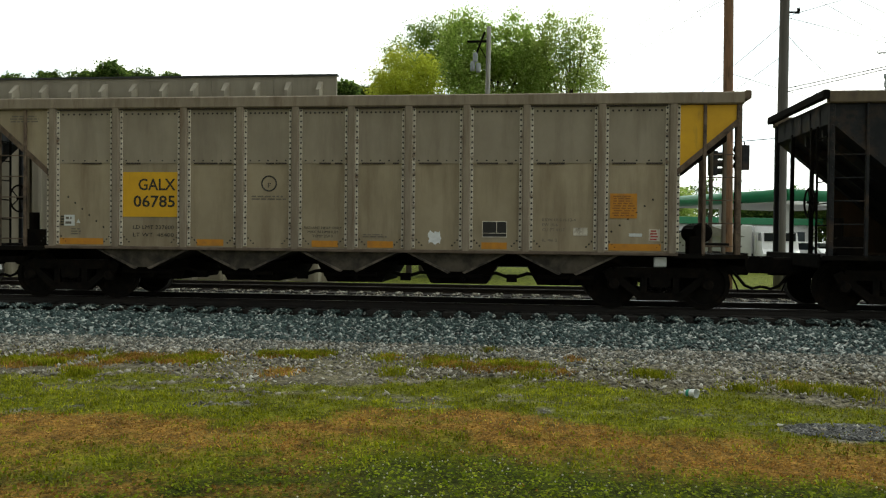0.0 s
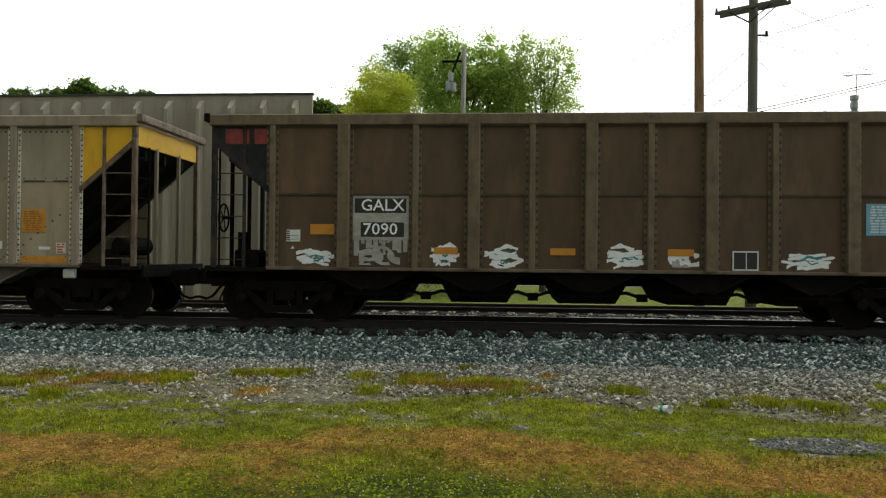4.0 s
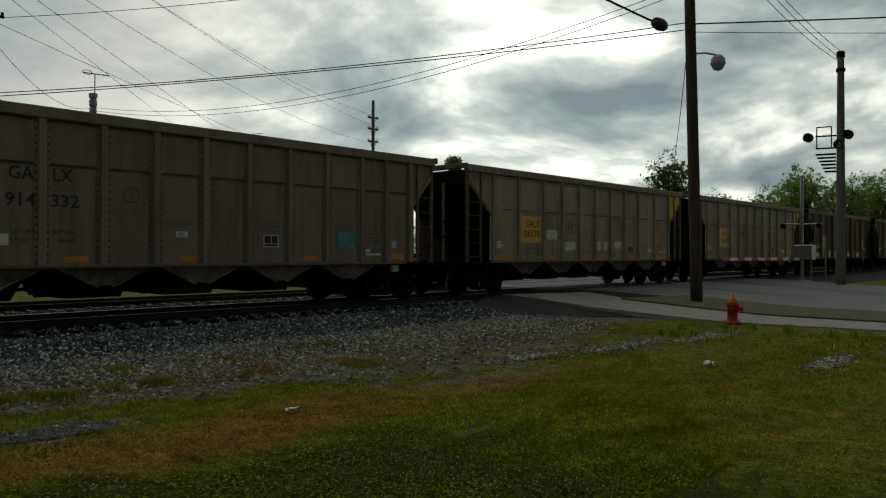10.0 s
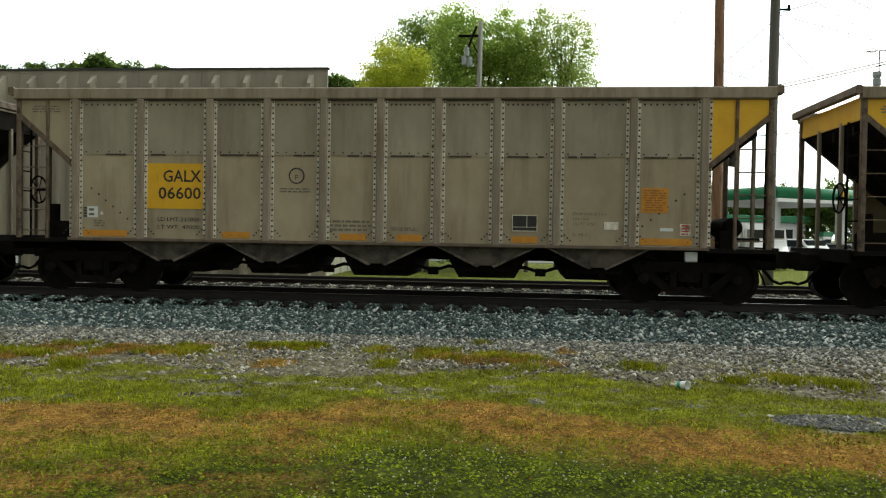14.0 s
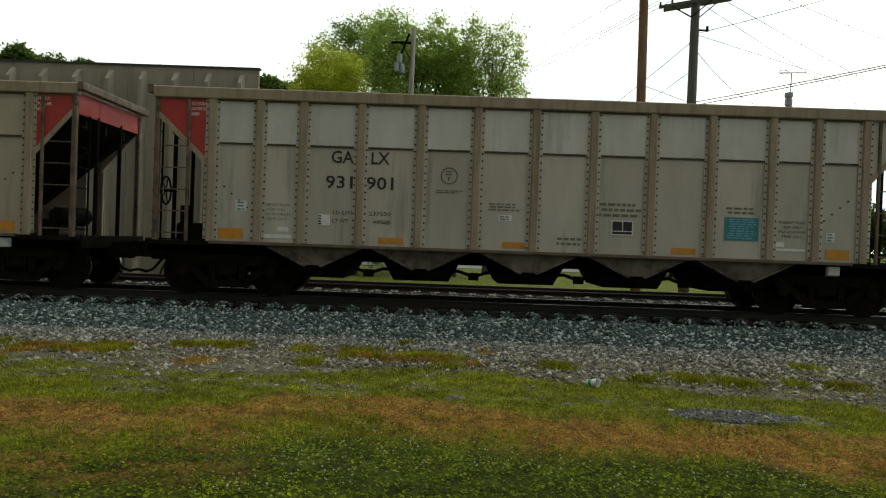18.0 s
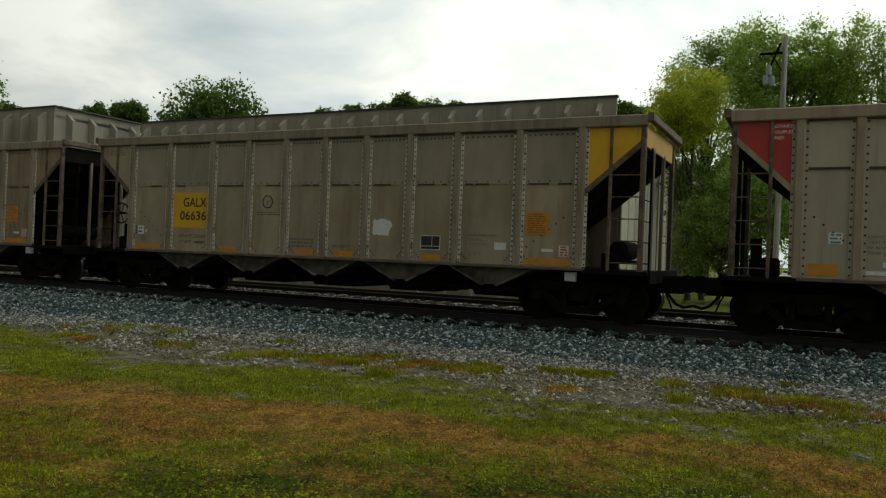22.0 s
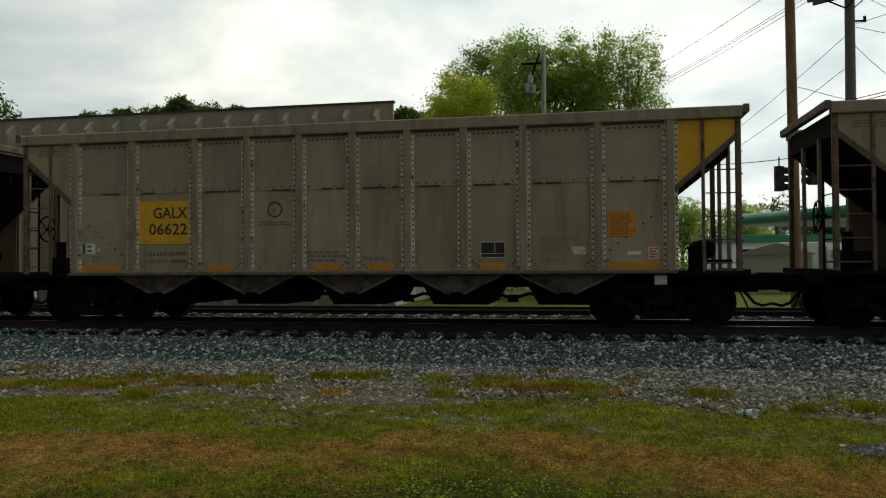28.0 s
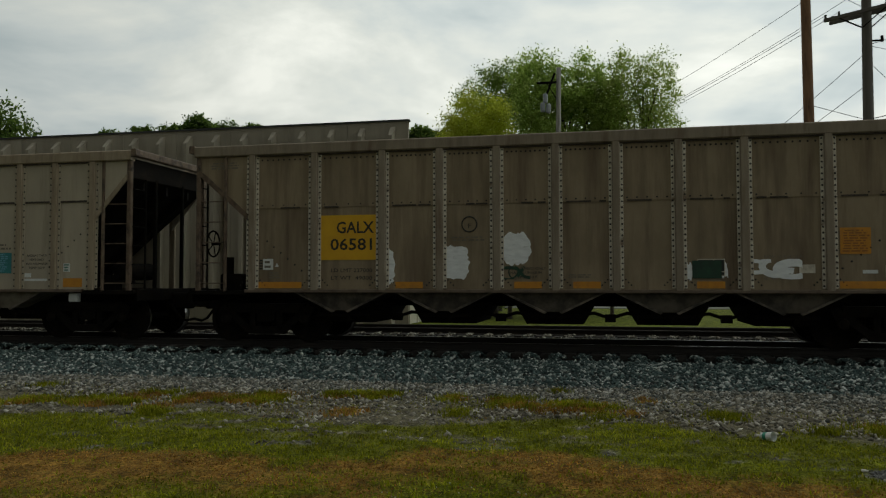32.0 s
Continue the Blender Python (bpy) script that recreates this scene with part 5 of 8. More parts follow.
def ground_material():
    m = bpy.data.materials.new("grass_and_dirt")
    nt, n, l, b = nodes_of(m)
    tc = n.new("ShaderNodeTexCoord")
    soil = n.new("ShaderNodeVertexColor")
    soil.layer_name = "soil"
    # crumbs of stone and soil, then olive moss in larger drifts
    cell = n.new("ShaderNodeTexVoronoi")
    cell.inputs["Scale"].default_value = 42
    l.new(tc.outputs["Object"], cell.inputs["Vector"])
    tone = n.new("ShaderNodeSeparateColor")
    l.new(cell.outputs["Color"], tone.inputs[0])
    crumb = n.new("ShaderNodeMapRange")
    crumb.inputs["To Min"].default_value, crumb.inputs["To Max"].default_value = 0.5, 1.6
    l.new(tone.outputs[0], crumb.inputs["Value"])
    hsv = n.new("ShaderNodeHueSaturation")
    l.new(crumb.outputs[0], hsv.inputs["Value"])
    l.new(soil.outputs[0], hsv.inputs["Color"])
    moss = noise_of(nt, 1.3, 6, 0.7, (0.45, 1, 1), 0.5, 0.62)
    half = n.new("ShaderNodeMath")
    half.operation = "MULTIPLY"
    half.inputs[1].default_value = 0.25
    l.new(moss, half.inputs[0])
    c1 = mixed(nt, half.outputs[0], hsv.outputs[0], (0.13, 0.125, 0.04))
    blot = n.new("ShaderNodeMapRange")
    blot.inputs["To Min"].default_value, blot.inputs["To Max"].default_value = 0.55, 1.6
    l.new(noise_of(nt, 5, 6, 0.75, (0.8, 0.5, 1), 0.38, 0.64), blot.inputs["Value"])
    tint = n.new("ShaderNodeHueSaturation")
    l.new(blot.outputs[0], tint.inputs["Value"])
    l.new(c1, tint.inputs["Color"])
    grain = noise_of(nt, 14, 6, 0.75, None, 0.55, 0.85)
    c2 = mixed(nt, grain, tint.outputs[0], (0.06, 0.055, 0.03))
    l.new(c2, b.inputs["Base Color"])
    b.inputs["Roughness"].default_value = 0.95
    b.inputs["Specular IOR Level"].default_value = 0.1
    bumped(nt, b, noise_of(nt, 30, 6, 0.7, None, 0.2, 0.8), 0.8, 0.03)
    return m


M_GROUND = ground_material()
M_STONE = bpy.data.materials.new("crushed_ballast_stone")


def stone_material(m, a, b2, c, pale):
    nt, n, l, b = nodes_of(m)
    geo = n.new("ShaderNodeNewGeometry")
    ramp = n.new("ShaderNodeValToRGB")
    e = ramp.color_ramp.elements
    e[0].position, e[0].color = 0.0, (*a, 1)
    e[1].position, e[1].color = 1.0, (*pale, 1)
    for p, q in ((0.48, b2), (0.78, c), (0.93, pale)):
        k = e.new(p)
        k.color = (*q, 1)
    l.new(geo.outputs["Random Per Island"], ramp.inputs[0])
    big = noise_of(nt, 0.9, 3, 0.5, None, 0.3, 0.7)
    col = mixed(nt, big, ramp.outputs[0], tuple((x + y) / 2 for x, y in zip(a, b2)))
    mx = n.new("ShaderNodeMix")
    mx.data_type = "RGBA"
    mx.inputs["Factor"].default_value = 0.35
    l.new(ramp.outputs[0], mx.inputs["A"])
    l.new(col, mx.inputs["B"])
    l.new(mx.outputs["Result"], b.inputs["Base Color"])
    b.inputs["Roughness"].default_value = 0.8
    bumped(nt, b, noise_of(nt, 60, 3, 0.6, None, 0.2, 0.8), 0.3, 0.006)


stone_material(M_STONE, (0.014, 0.030, 0.030), (0.048, 0.082, 0.078), (0.135, 0.185, 0.172), (0.56, 0.58, 0.54))
M_TOE = bpy.data.materials.new("mixed_toe_stone")
stone_material(M_TOE, (0.030, 0.036, 0.031), (0.12, 0.125, 0.108), (0.27, 0.265, 0.235), (0.52, 0.505, 0.46))
M_GRAVEL = bpy.data.materials.new("pale_gravel")
stone_material(M_GRAVEL, (0.040, 0.035, 0.024), (0.19, 0.168, 0.126), (0.37, 0.345, 0.285), (0.55, 0.52, 0.45))
# bed colour set near black: shade of the gaps between stones is painted in
M_BALLAST = mat("ballast_bed", (0.022, 0.028, 0.028), 0.9, 0, (0.045, 0.055, 0.053), 24, None, (0.014, 0.017, 0.017), 45, None, 0.45, 0.6, 1.0, 26, 0.05)
# oil stain plus the train's shade, both put into one near-black colour
M_FOULED_SHADE = mat("oily_shaded_ballast", (0.012, 0.011, 0.010), 0.95, 0, (0.024, 0.022, 0.02), 24, None, (0.012, 0.012, 0.012), 45, None, 0.45, 0.6, 1.0, 26, 0.05)
M_VERGE = mat("brown_verge_soil", (0.12, 0.10, 0.045), 0.95, 0, (0.08, 0.085, 0.03), 5, None, (0.16, 0.12, 0.07), 1.2, None, 0.5, 0.7, 0.8, 30, 0.03)
M_ASPHALT = mat("worn_asphalt", (0.135, 0.133, 0.13), 0.85, 0, (0.175, 0.172, 0.166), 7, None, (0.05, 0.05, 0.05), 0.35, (1, 0.3, 1), 0.5, 0.75, 0.5, 90, 0.006)
M_TARMAC = mat("near_black_asphalt", (0.013, 0.013, 0.014), 0.95, 0, (0.024, 0.024, 0.023), 9, None, None, 1, None, 0, 1, 0.5, 70, 0.01)
M_CONCRETE = mat("grey_concrete", (0.30, 0.28, 0.25), 0.85, 0, (0.24, 0.225, 0.2), 3, None, (0.17, 0.155, 0.135), 1.2, None, 0.5, 0.75, 0.3, 60)
M_TIE = mat("creosoted_tie", (0.016, 0.013, 0.011), 0.95, 0, (0.03, 0.025, 0.02), 6, (0.3, 3, 3), (0.05, 0.045, 0.04), 3, None, 0.55, 0.75, 0.6, 18, 0.02, 0.25)
M_RAIL = mat("rusty_rail", (0.020, 0.015, 0.012), 0.8, 0.0, (0.014, 0.011, 0.009), 8, None, (0.035, 0.024, 0.017), 2, None, 0.5, 0.7)
M_RAILTOP = mat("polished_rail_head", (0.30, 0.30, 0.31), 0.4, 1.0, (0.2, 0.2, 0.21), 3, (0.1, 6, 1))


def toe(x):
    """Where the ballast begins, on the near side."""
    return 11.9 + (0.2 * max(x + 8, -16) if x < -8 else 0.0)


def bed_height(x, y):
    """Height of the track bed above the grass."""
    pts = ((toe(x), -0.03), (13.2, 0.11), (14.25, 0.17), (14.5, 0.13), (15.2, 0.13), (17.4, 0.19), (18.0, 0.23), (19.0, 0.22), (22.9, 0.24), (24.6, 0.06))
    if y <= pts[0][0]:
        return pts[0][1]
    for (a, p), (b, q) in zip(pts, pts[1:]):
        if y <= b:
            return p + (q - p) * (y - a) / (b - a)
    return pts[-1][1]


def ground_height(x, y):
    return 0.02 * noise.noise((x * 0.6, y * 0.6, 3.0)) if -60 < x < 80 and -12 < y < 40 else 0.0


def build_ground():
    far = [60, 75, 100, 150, 250, 500, 1000, 2500]
    xs = [-v for v in reversed(far)] + list(np.arange(-50, -26, 1.0)) + list(np.arange(-26, 20, 0.14)) + list(np.arange(20, 56, 1.0)) + far
    ys = [-v for v in reversed(far)] + list(np.arange(-10, 1, 0.5)) + list(np.arange(1, 12, 0.1)) + list(np.arange(12, 40, 0.6)) + [45, 50] + far
    xs, ys = sorted(set(float(v) for v in xs)), sorted(set(float(v) for v in ys))
    verts = np.array([(x, y, ground_height(x, y)) for x in xs for y in ys])
    idx = np.arange(len(xs) * len(ys)).reshape(len(xs), len(ys))
    faces = np.stack([idx[:-1, :-1], idx[1:, :-1], idx[1:, 1:], idx[:-1, 1:]], -1).reshape(-1, 4)
    me = raw_mesh("ground", verts, faces, M_GROUND, True)
    col = me.color_attributes.new("soil", "FLOAT_COLOR", "POINT")
    col.data.foreach_set("color", np.array([(*soil_colour(x, y), 1.0) for x in xs for y in ys], dtype=np.float32).ravel())
    tagged(new("ground", me), "mown grass with dry brown bands and bare gravelly dirt", "ground", "", "structure")


build_ground()


def build_bed():
    xs = list(np.arange(-90, 21.6, 0.6))
    ys = [0.0, 0.25, 0.5, 0.75, 1.0] + [13.2 + 0.25 * i for i in range(48)]
    verts = []
    for x in xs:
        t = toe(x) - 0.3
        for y in ys:
            yy = t + (13.0 - t) * y if y <= 1.0 else y
            verts.append((x, yy, bed_height(x, yy) + 0.035 * noise.noise((x * 2.2, yy * 2.2, 7.7))))
    idx = np.arange(len(xs) * len(ys)).reshape(len(xs), len(ys))
    faces = np.stack([idx[:-1, :-1], idx[1:, :-1], idx[1:, 1:], idx[:-1, 1:]], -1).reshape(-1, 4)
    me = raw_mesh("ballast_bed", np.array(verts), faces, M_BALLAST)
    me.materials.append(M_FOULED_SHADE)
    # strip under the train takes the colour with the shade in it
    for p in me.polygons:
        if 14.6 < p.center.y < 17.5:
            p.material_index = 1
    ob = new("ballast_bed", me)
    tagged(ob, "sloping bed of grey-blue crushed stone under the tracks", "ballast", "", "structure")
    v2 = np.array([(x, y, z) for x in (40.5, 60, 100, 200) for y, z in ((11.9, -0.02), (14.4, 0.26), (18, 0.25), (22.9, 0.24), (24.6, 0.02))])
    idx = np.arange(20).reshape(4, 5)
    faces = np.stack([idx[:-1, :-1], idx[1:, :-1], idx[1:, 1:], idx[:-1, 1:]], -1).reshape(-1, 4)
    ob = new("ballast_bed_beyond", raw_mesh("ballast_bed_beyond", v2, faces, M_BALLAST))
    tagged(ob, "bed of grey crushed stone beyond the crossing", "ballast", "", "structure")


build_bed()


def stones(name, count, place, size, material, label, seed):
    """Loose angular stones, one mesh: squashed octahedra with random corners."""
    rng = np.random.default_rng(seed)
    base = np.array([(1, 0, 0), (-1, 0, 0), (0, 1, 0), (0, -1, 0), (0, 0, 1), (0, 0, -1)], float)
    tri = np.array([(0, 2, 4), (2, 1, 4), (1, 3, 4), (3, 0, 4), (2, 0, 5), (1, 2, 5), (3, 1, 5), (0, 3, 5)])
    p = place(rng, count)
    n = len(p)
    s = size[0] + (size[1] - size[0]) * rng.random(n) ** 2
    v = base[None] * (0.65 + 0.7 * rng.random((n, 6, 1))) + rng.normal(0, 0.18, (n, 6, 3))
    v *= np.array([1.0, 0.85, 0.62])
    g = rng.random(n) * 6.283
    c, d = np.cos(g), np.sin(g)
    x = v[..., 0] * c[:, None] - v[..., 1] * d[:, None]
    y = v[..., 0] * d[:, None] + v[..., 1] * c[:, None]
    tilt = rng.normal(0, 0.5, n)
    z = v[..., 2] * np.cos(tilt)[:, None] + x * np.sin(tilt)[:, None]
    v = np.stack([x, y, z], -1) * s[:, None, None] + p[:, None, :]
    f = (tri[None] + 6 * np.arange(n)[:, None, None]).reshape(-1, 3)
    ob = new(name, raw_mesh(name, v.reshape(-1, 3), f, material))
    return tagged(ob, label, "stones", "", "stuff")


def on_bank(rng, n):
    x = rng.uniform(-34, 22, n) * np.where(rng.random(n) < 0.5, 0.6, 1)
    a = np.array([toe(v) for v in x]) + 0.1
    y = a + (14.36 - a) * rng.random(n) ** 0.9
    z = np.array([bed_height(u, w) for u, w in zip(x, y)])
    return np.stack([x, y, z + 0.012], 1)


def on_toe(rng, n):
    x = rng.uniform(-30, 19, n) * np.where(rng.random(n) < 0.5, 0.6, 1)
    y = np.array([toe(v) for v in x]) - 0.3 + rng.normal(0, 0.65, n)
    z = np.array([max(bed_height(u, w), 0.0) for u, w in zip(x, y)])
    return np.stack([x, y, z + 0.012], 1)


def between_ties(rng, n):
    """Heaps of ballast at the ends of the gaps between the ties."""
    gap = rng.integers(-64, 41, n) * 0.5 + 0.25
    x = gap + rng.normal(0, 0.075, n)
    u = rng.random(n)
    y = 14.25 + 0.75 * u
    top = 0.18 + 0.10 * np.minimum(u * 2.5, 1) - 2.2 * (x - gap) ** 2 - 0.2 * np.maximum(u - 0.7, 0)
    return np.stack([x, y, top - 0.03 * rng.random(n)], 1)


def between_tracks(rng, n):
    x = rng.uniform(-30, 21, n)
    y = np.where(rng.random(n) < 0.35, rng.uniform(17.6, 19.4, n), rng.uniform(19.3, 22.2, n))
    x = np.where(y > 19.3, np.round(x * 2) / 2 + 0.25 + rng.normal(0, 0.06, n), x)
    z = np.array([bed_height(u, w) for u, w in zip(x, y)]) + np.where(y > 19.3, 0.03, 0)
    return np.stack([x, y, z + 0.012], 1)


def on_dirt(rng, n):
    x = rng.uniform(-26, 17, n)
    y = np.array([toe(v) for v in x]) + 0.2 - np.abs(rng.normal(0, 2.1, n))
    keep = (y > 6.9) & np.array([turf(a, b)[3] > 0.5 and noise.noise((a * 0.8, b * 1.6, 1.5)) + 0.5 * noise.noise((a * 3, b * 4, 2.5)) > -0.62 + 0.1 * (10.5 - b) - 0.04 * a for a, b in zip(x, y)])
    x, y = x[keep], y[keep]
    return np.stack([x, y, np.full(len(x), 0.006)], 1)


stones("ballast_stones", 46000, on_bank, (0.022, 0.06), M_STONE, "loose blue-grey crushed ballast stones on the bank", 11)
stones("toe_stones", 18000, on_toe, (0.02, 0.05), M_TOE, "pale and dark crushed stones spilled along the foot of the bank", 15)
stones("shoulder_stones", 12000, between_ties, (0.025, 0.05), M_STONE, "heaped ballast stones between the tie ends", 16)
stones("track_stones", 17000, between_tracks, (0.025, 0.055), M_GRAVEL, "pale crushed stones between the two tracks", 12)
stones("gravel", 56000, on_dirt, (0.014, 0.052), M_GRAVEL, "scattered pale gravel at the foot of the bank", 13)


def on_old_asphalt(rng, n):
    g, r = rng.random(n) * 6.283, np.sqrt(rng.random(n))
    return np.stack([2.95 + 0.6 * r * np.cos(g), 7.22 + 0.3 * r * np.sin(g), np.full(n, 0.004)], 1)


M_CRUMB = bpy.data.materials.new("grey_asphalt_crumbs")
stone_material(M_CRUMB, (0.03, 0.03, 0.03), (0.08, 0.08, 0.078), (0.15, 0.148, 0.14), (0.26, 0.255, 0.24))
stones("asphalt_crumbs", 2600, on_old_asphalt, (0.008, 0.028), M_CRUMB, "crumbled patch of old grey asphalt in the turf", 18)


def on_heap(rng, n):
    spot = np.array([(13.0, 3.1, 0.5, 0.11), (12.6, 6.6, 0.8, 0.16), (15.4, 6.1, 0.6, 0.14), (10.4, 7.0, 0.5, 0.12)])[rng.integers(0, 4, n)]
    return np.stack([rng.normal(spot[:, 0], spot[:, 2]), rng.normal(spot[:, 1], spot[:, 3]), np.full(n, 0.012)], 1)


stones("pale_gravel_patch", 3000, on_heap, (0.015, 0.045), M_GRAVEL, "small patches of pale gravel in the turf", 17)


# ---- tracks ----
RAIL_PROFILE = [(-0.070, -0.165), (0.070, -0.165), (0.068, -0.150), (0.014, -0.128), (0.010, -0.045), (0.035, -0.034), (0.036, -0.006), (0.028, 0.0),
                (-0.028, 0.0), (-0.036, -0.006), (-0.035, -0.034), (-0.010, -0.045), (-0.014, -0.128), (-0.068, -0.150)]


def build_track(yc, label, worn, near):
    tr = thing("railway_track", label, "track", "railway tracks", None, "structure")
    for s in (-1, 1):
        sh = Shape().prism([(y + yc + s * 0.7535, z + RAIL_Z) for y, z in RAIL_PROFILE], 0, -140, 260)
        me = sh.mesh("rail", M_RAIL)
        if worn:
            me.materials.append(M_RAILTOP)
            for p in me.polygons:
                if p.normal.z > 0.9 and p.center.z > RAIL_Z - 0.003:
                    p.material_index = 1
        part("rail", me, None, tr, "rusty rail with a polished head" if worn else "rusty rail")
    rnd = random.Random(int(yc))
    proto = Shape().box(-0.11, 0.11, -1.3, 1.3, -0.19, 0.0, 0.015).mesh("tie", M_TIE)
    joined = Shape()
    x, k = -90.0, 0
    while x < 20.8:
        if -32 < x:
            part("tie", proto, None, tr, "", pose(x + rnd.uniform(-0.015, 0.015), yc + rnd.uniform(-0.08, 0.06), RAIL_Z - 0.148 + rnd.uniform(-0.008, 0.008), 0, 0, rnd.uniform(-1.2, 1.2)))
        else:
            joined.box(x - 0.11, x + 0.11, yc - 1.3, yc + 1.3, RAIL_Z - 0.34, RAIL_Z - 0.15)
        x += 0.5
    tagged(part("far_ties", joined, M_TIE, tr), "", "", "", "stuff")
    pl = Shape()
    x = -30.0
    while x < 20.8:
        for s in (-1, 1):
            pl.box(x - 0.1, x + 0.1, yc + s * 0.7535 - 0.17, yc + s * 0.7535 + 0.17, RAIL_Z - 0.152, RAIL_Z - 0.138)
        x += 0.5
    tagged(part("tie_plates", pl, M_RAIL, tr), "", "", "", "stuff")


build_track(TRACK_Y, "main railway track on dark wooden ties in grey ballast", True, True)
build_track(20.75, "second railway track with rusty rails behind the train", False, False)


# ---- road, pavement, crossing ----
def road_height(y):
    pts = ((-200, 0.06), (7.0, 0.07), (13.6, 0.385), (23.5, 0.385), (32, 0.10), (400, 0.10))
    for (a, p), (b, q) in zip(pts, pts[1:]):
        if y <= b:
            return p + (q - p) * (y - a) / (b - a)
    return 0.1


def strip_mesh(name, centre, width, material, lift, step=0.8):
    """A strip of paving along a line of (x, y), following the road's height."""
    pts = []
    for (a, b), (c, d) in zip(centre, centre[1:]):
        n = max(1, int(math.hypot(c - a, d - b) / step))
        pts += [(a + (c - a) * i / n, b + (d - b) * i / n) for i in range(n)]
    pts.append(centre[-1])
    v, f = [], []
    for i, (x, y) in enumerate(pts):
        q, r = pts[max(i - 1, 0)], pts[min(i + 1, len(pts) - 1)]
        d = Vector((r[0] - q[0], r[1] - q[1])).normalized()
        w = width(i / (len(pts) - 1)) if callable(width) else width
        for s in (-1, 1):
            px, py = x - d.y * s * w / 2, y + d.x * s * w / 2
            v += [(px, py, road_height(py) + lift), (px, py, -0.2)]
    for i in range(len(pts) - 1):
        a, b = 4 * i, 4 * i + 4
        f += [(a, a + 2, b + 2, b), (a, b, b + 1, a + 1), (a + 2, a + 3, b + 3, b + 2)]
    sh = Shape()
    sh.add(v, f)
    return sh.mesh(name, material)


ob = new("road", strip_mesh("road", [(33.5, -120), (33.5, 5), (33.0, 14), (32.5, 24), (32, 60), (31, 220)], 17.5, M_ASPHALT, 0.0))
tagged(ob, "worn grey asphalt road crossing the tracks", "road", "", "structure")
ob = new("pavement", strip_mesh("pavement", [(20.4, -40), (20.2, 2.8), (20.1, 5.5), (20.0, 8.0), (20.2, 10.5), (20.9, 12.5), (21.8, 14.6)],
                                lambda q: 1.7 if q < 0.76 else 1.7 + (q - 0.76) * 7.5, M_CONCRETE, -0.03))
tagged(ob, "narrow concrete pavement beside the road", "pavement", "", "structure")
ob = new("verge", strip_mesh("verge", [(22.9, -40), (22.9, 3.0), (23.2, 9.0), (23.6, 11.4)], 3.6, M_VERGE, 0.015))
tagged(ob, "thin strip of brown verge between pavement and road", "verge", "", "structure")


def build_apron():
    """Dark asphalt that slopes from the crossing down to the gravel, with an uneven edge."""
    v = []
    rows = [9.2 + 0.4 * i for i in range(22)]
    for y in rows:
        a = 18.75 + 0.26 * max(0.0, y - 10.5)
        w = (0.4 + 0.62 * max(0.0, y - 9.6)) * (1.0 if y < 14.6 else 0.75)
        for k in range(7):
            q = k / 6
            x = a + 0.3 - w * q + 0.16 * q * noise.noise((y * 1.3, 3.0, 5.0))
            foot = max(0.02, bed_height(x, y) + 0.015)
            v.append((x, y, max(foot, (road_height(y) - 0.035) * (1 - q) + (foot - 0.012) * q)))
    f = [(7 * i + k, 7 * i + k + 1, 7 * i + k + 8, 7 * i + k + 7) for i in range(len(rows) - 1) for k in range(6)]
    ob = new("apron", Shape().add(v, f).mesh("apron", M_TARMAC, True))
    tagged(ob, "dark asphalt apron sloping from the crossing", "apron", "", "structure")


build_apron()
ob = new("parking_lot", Shape().box(-6, 110, 46, 130, -0.1, 0.03).mesh("parking_lot", M_ASPHALT))
tagged(ob, "pale asphalt lot round the filling station", "lot", "", "structure")


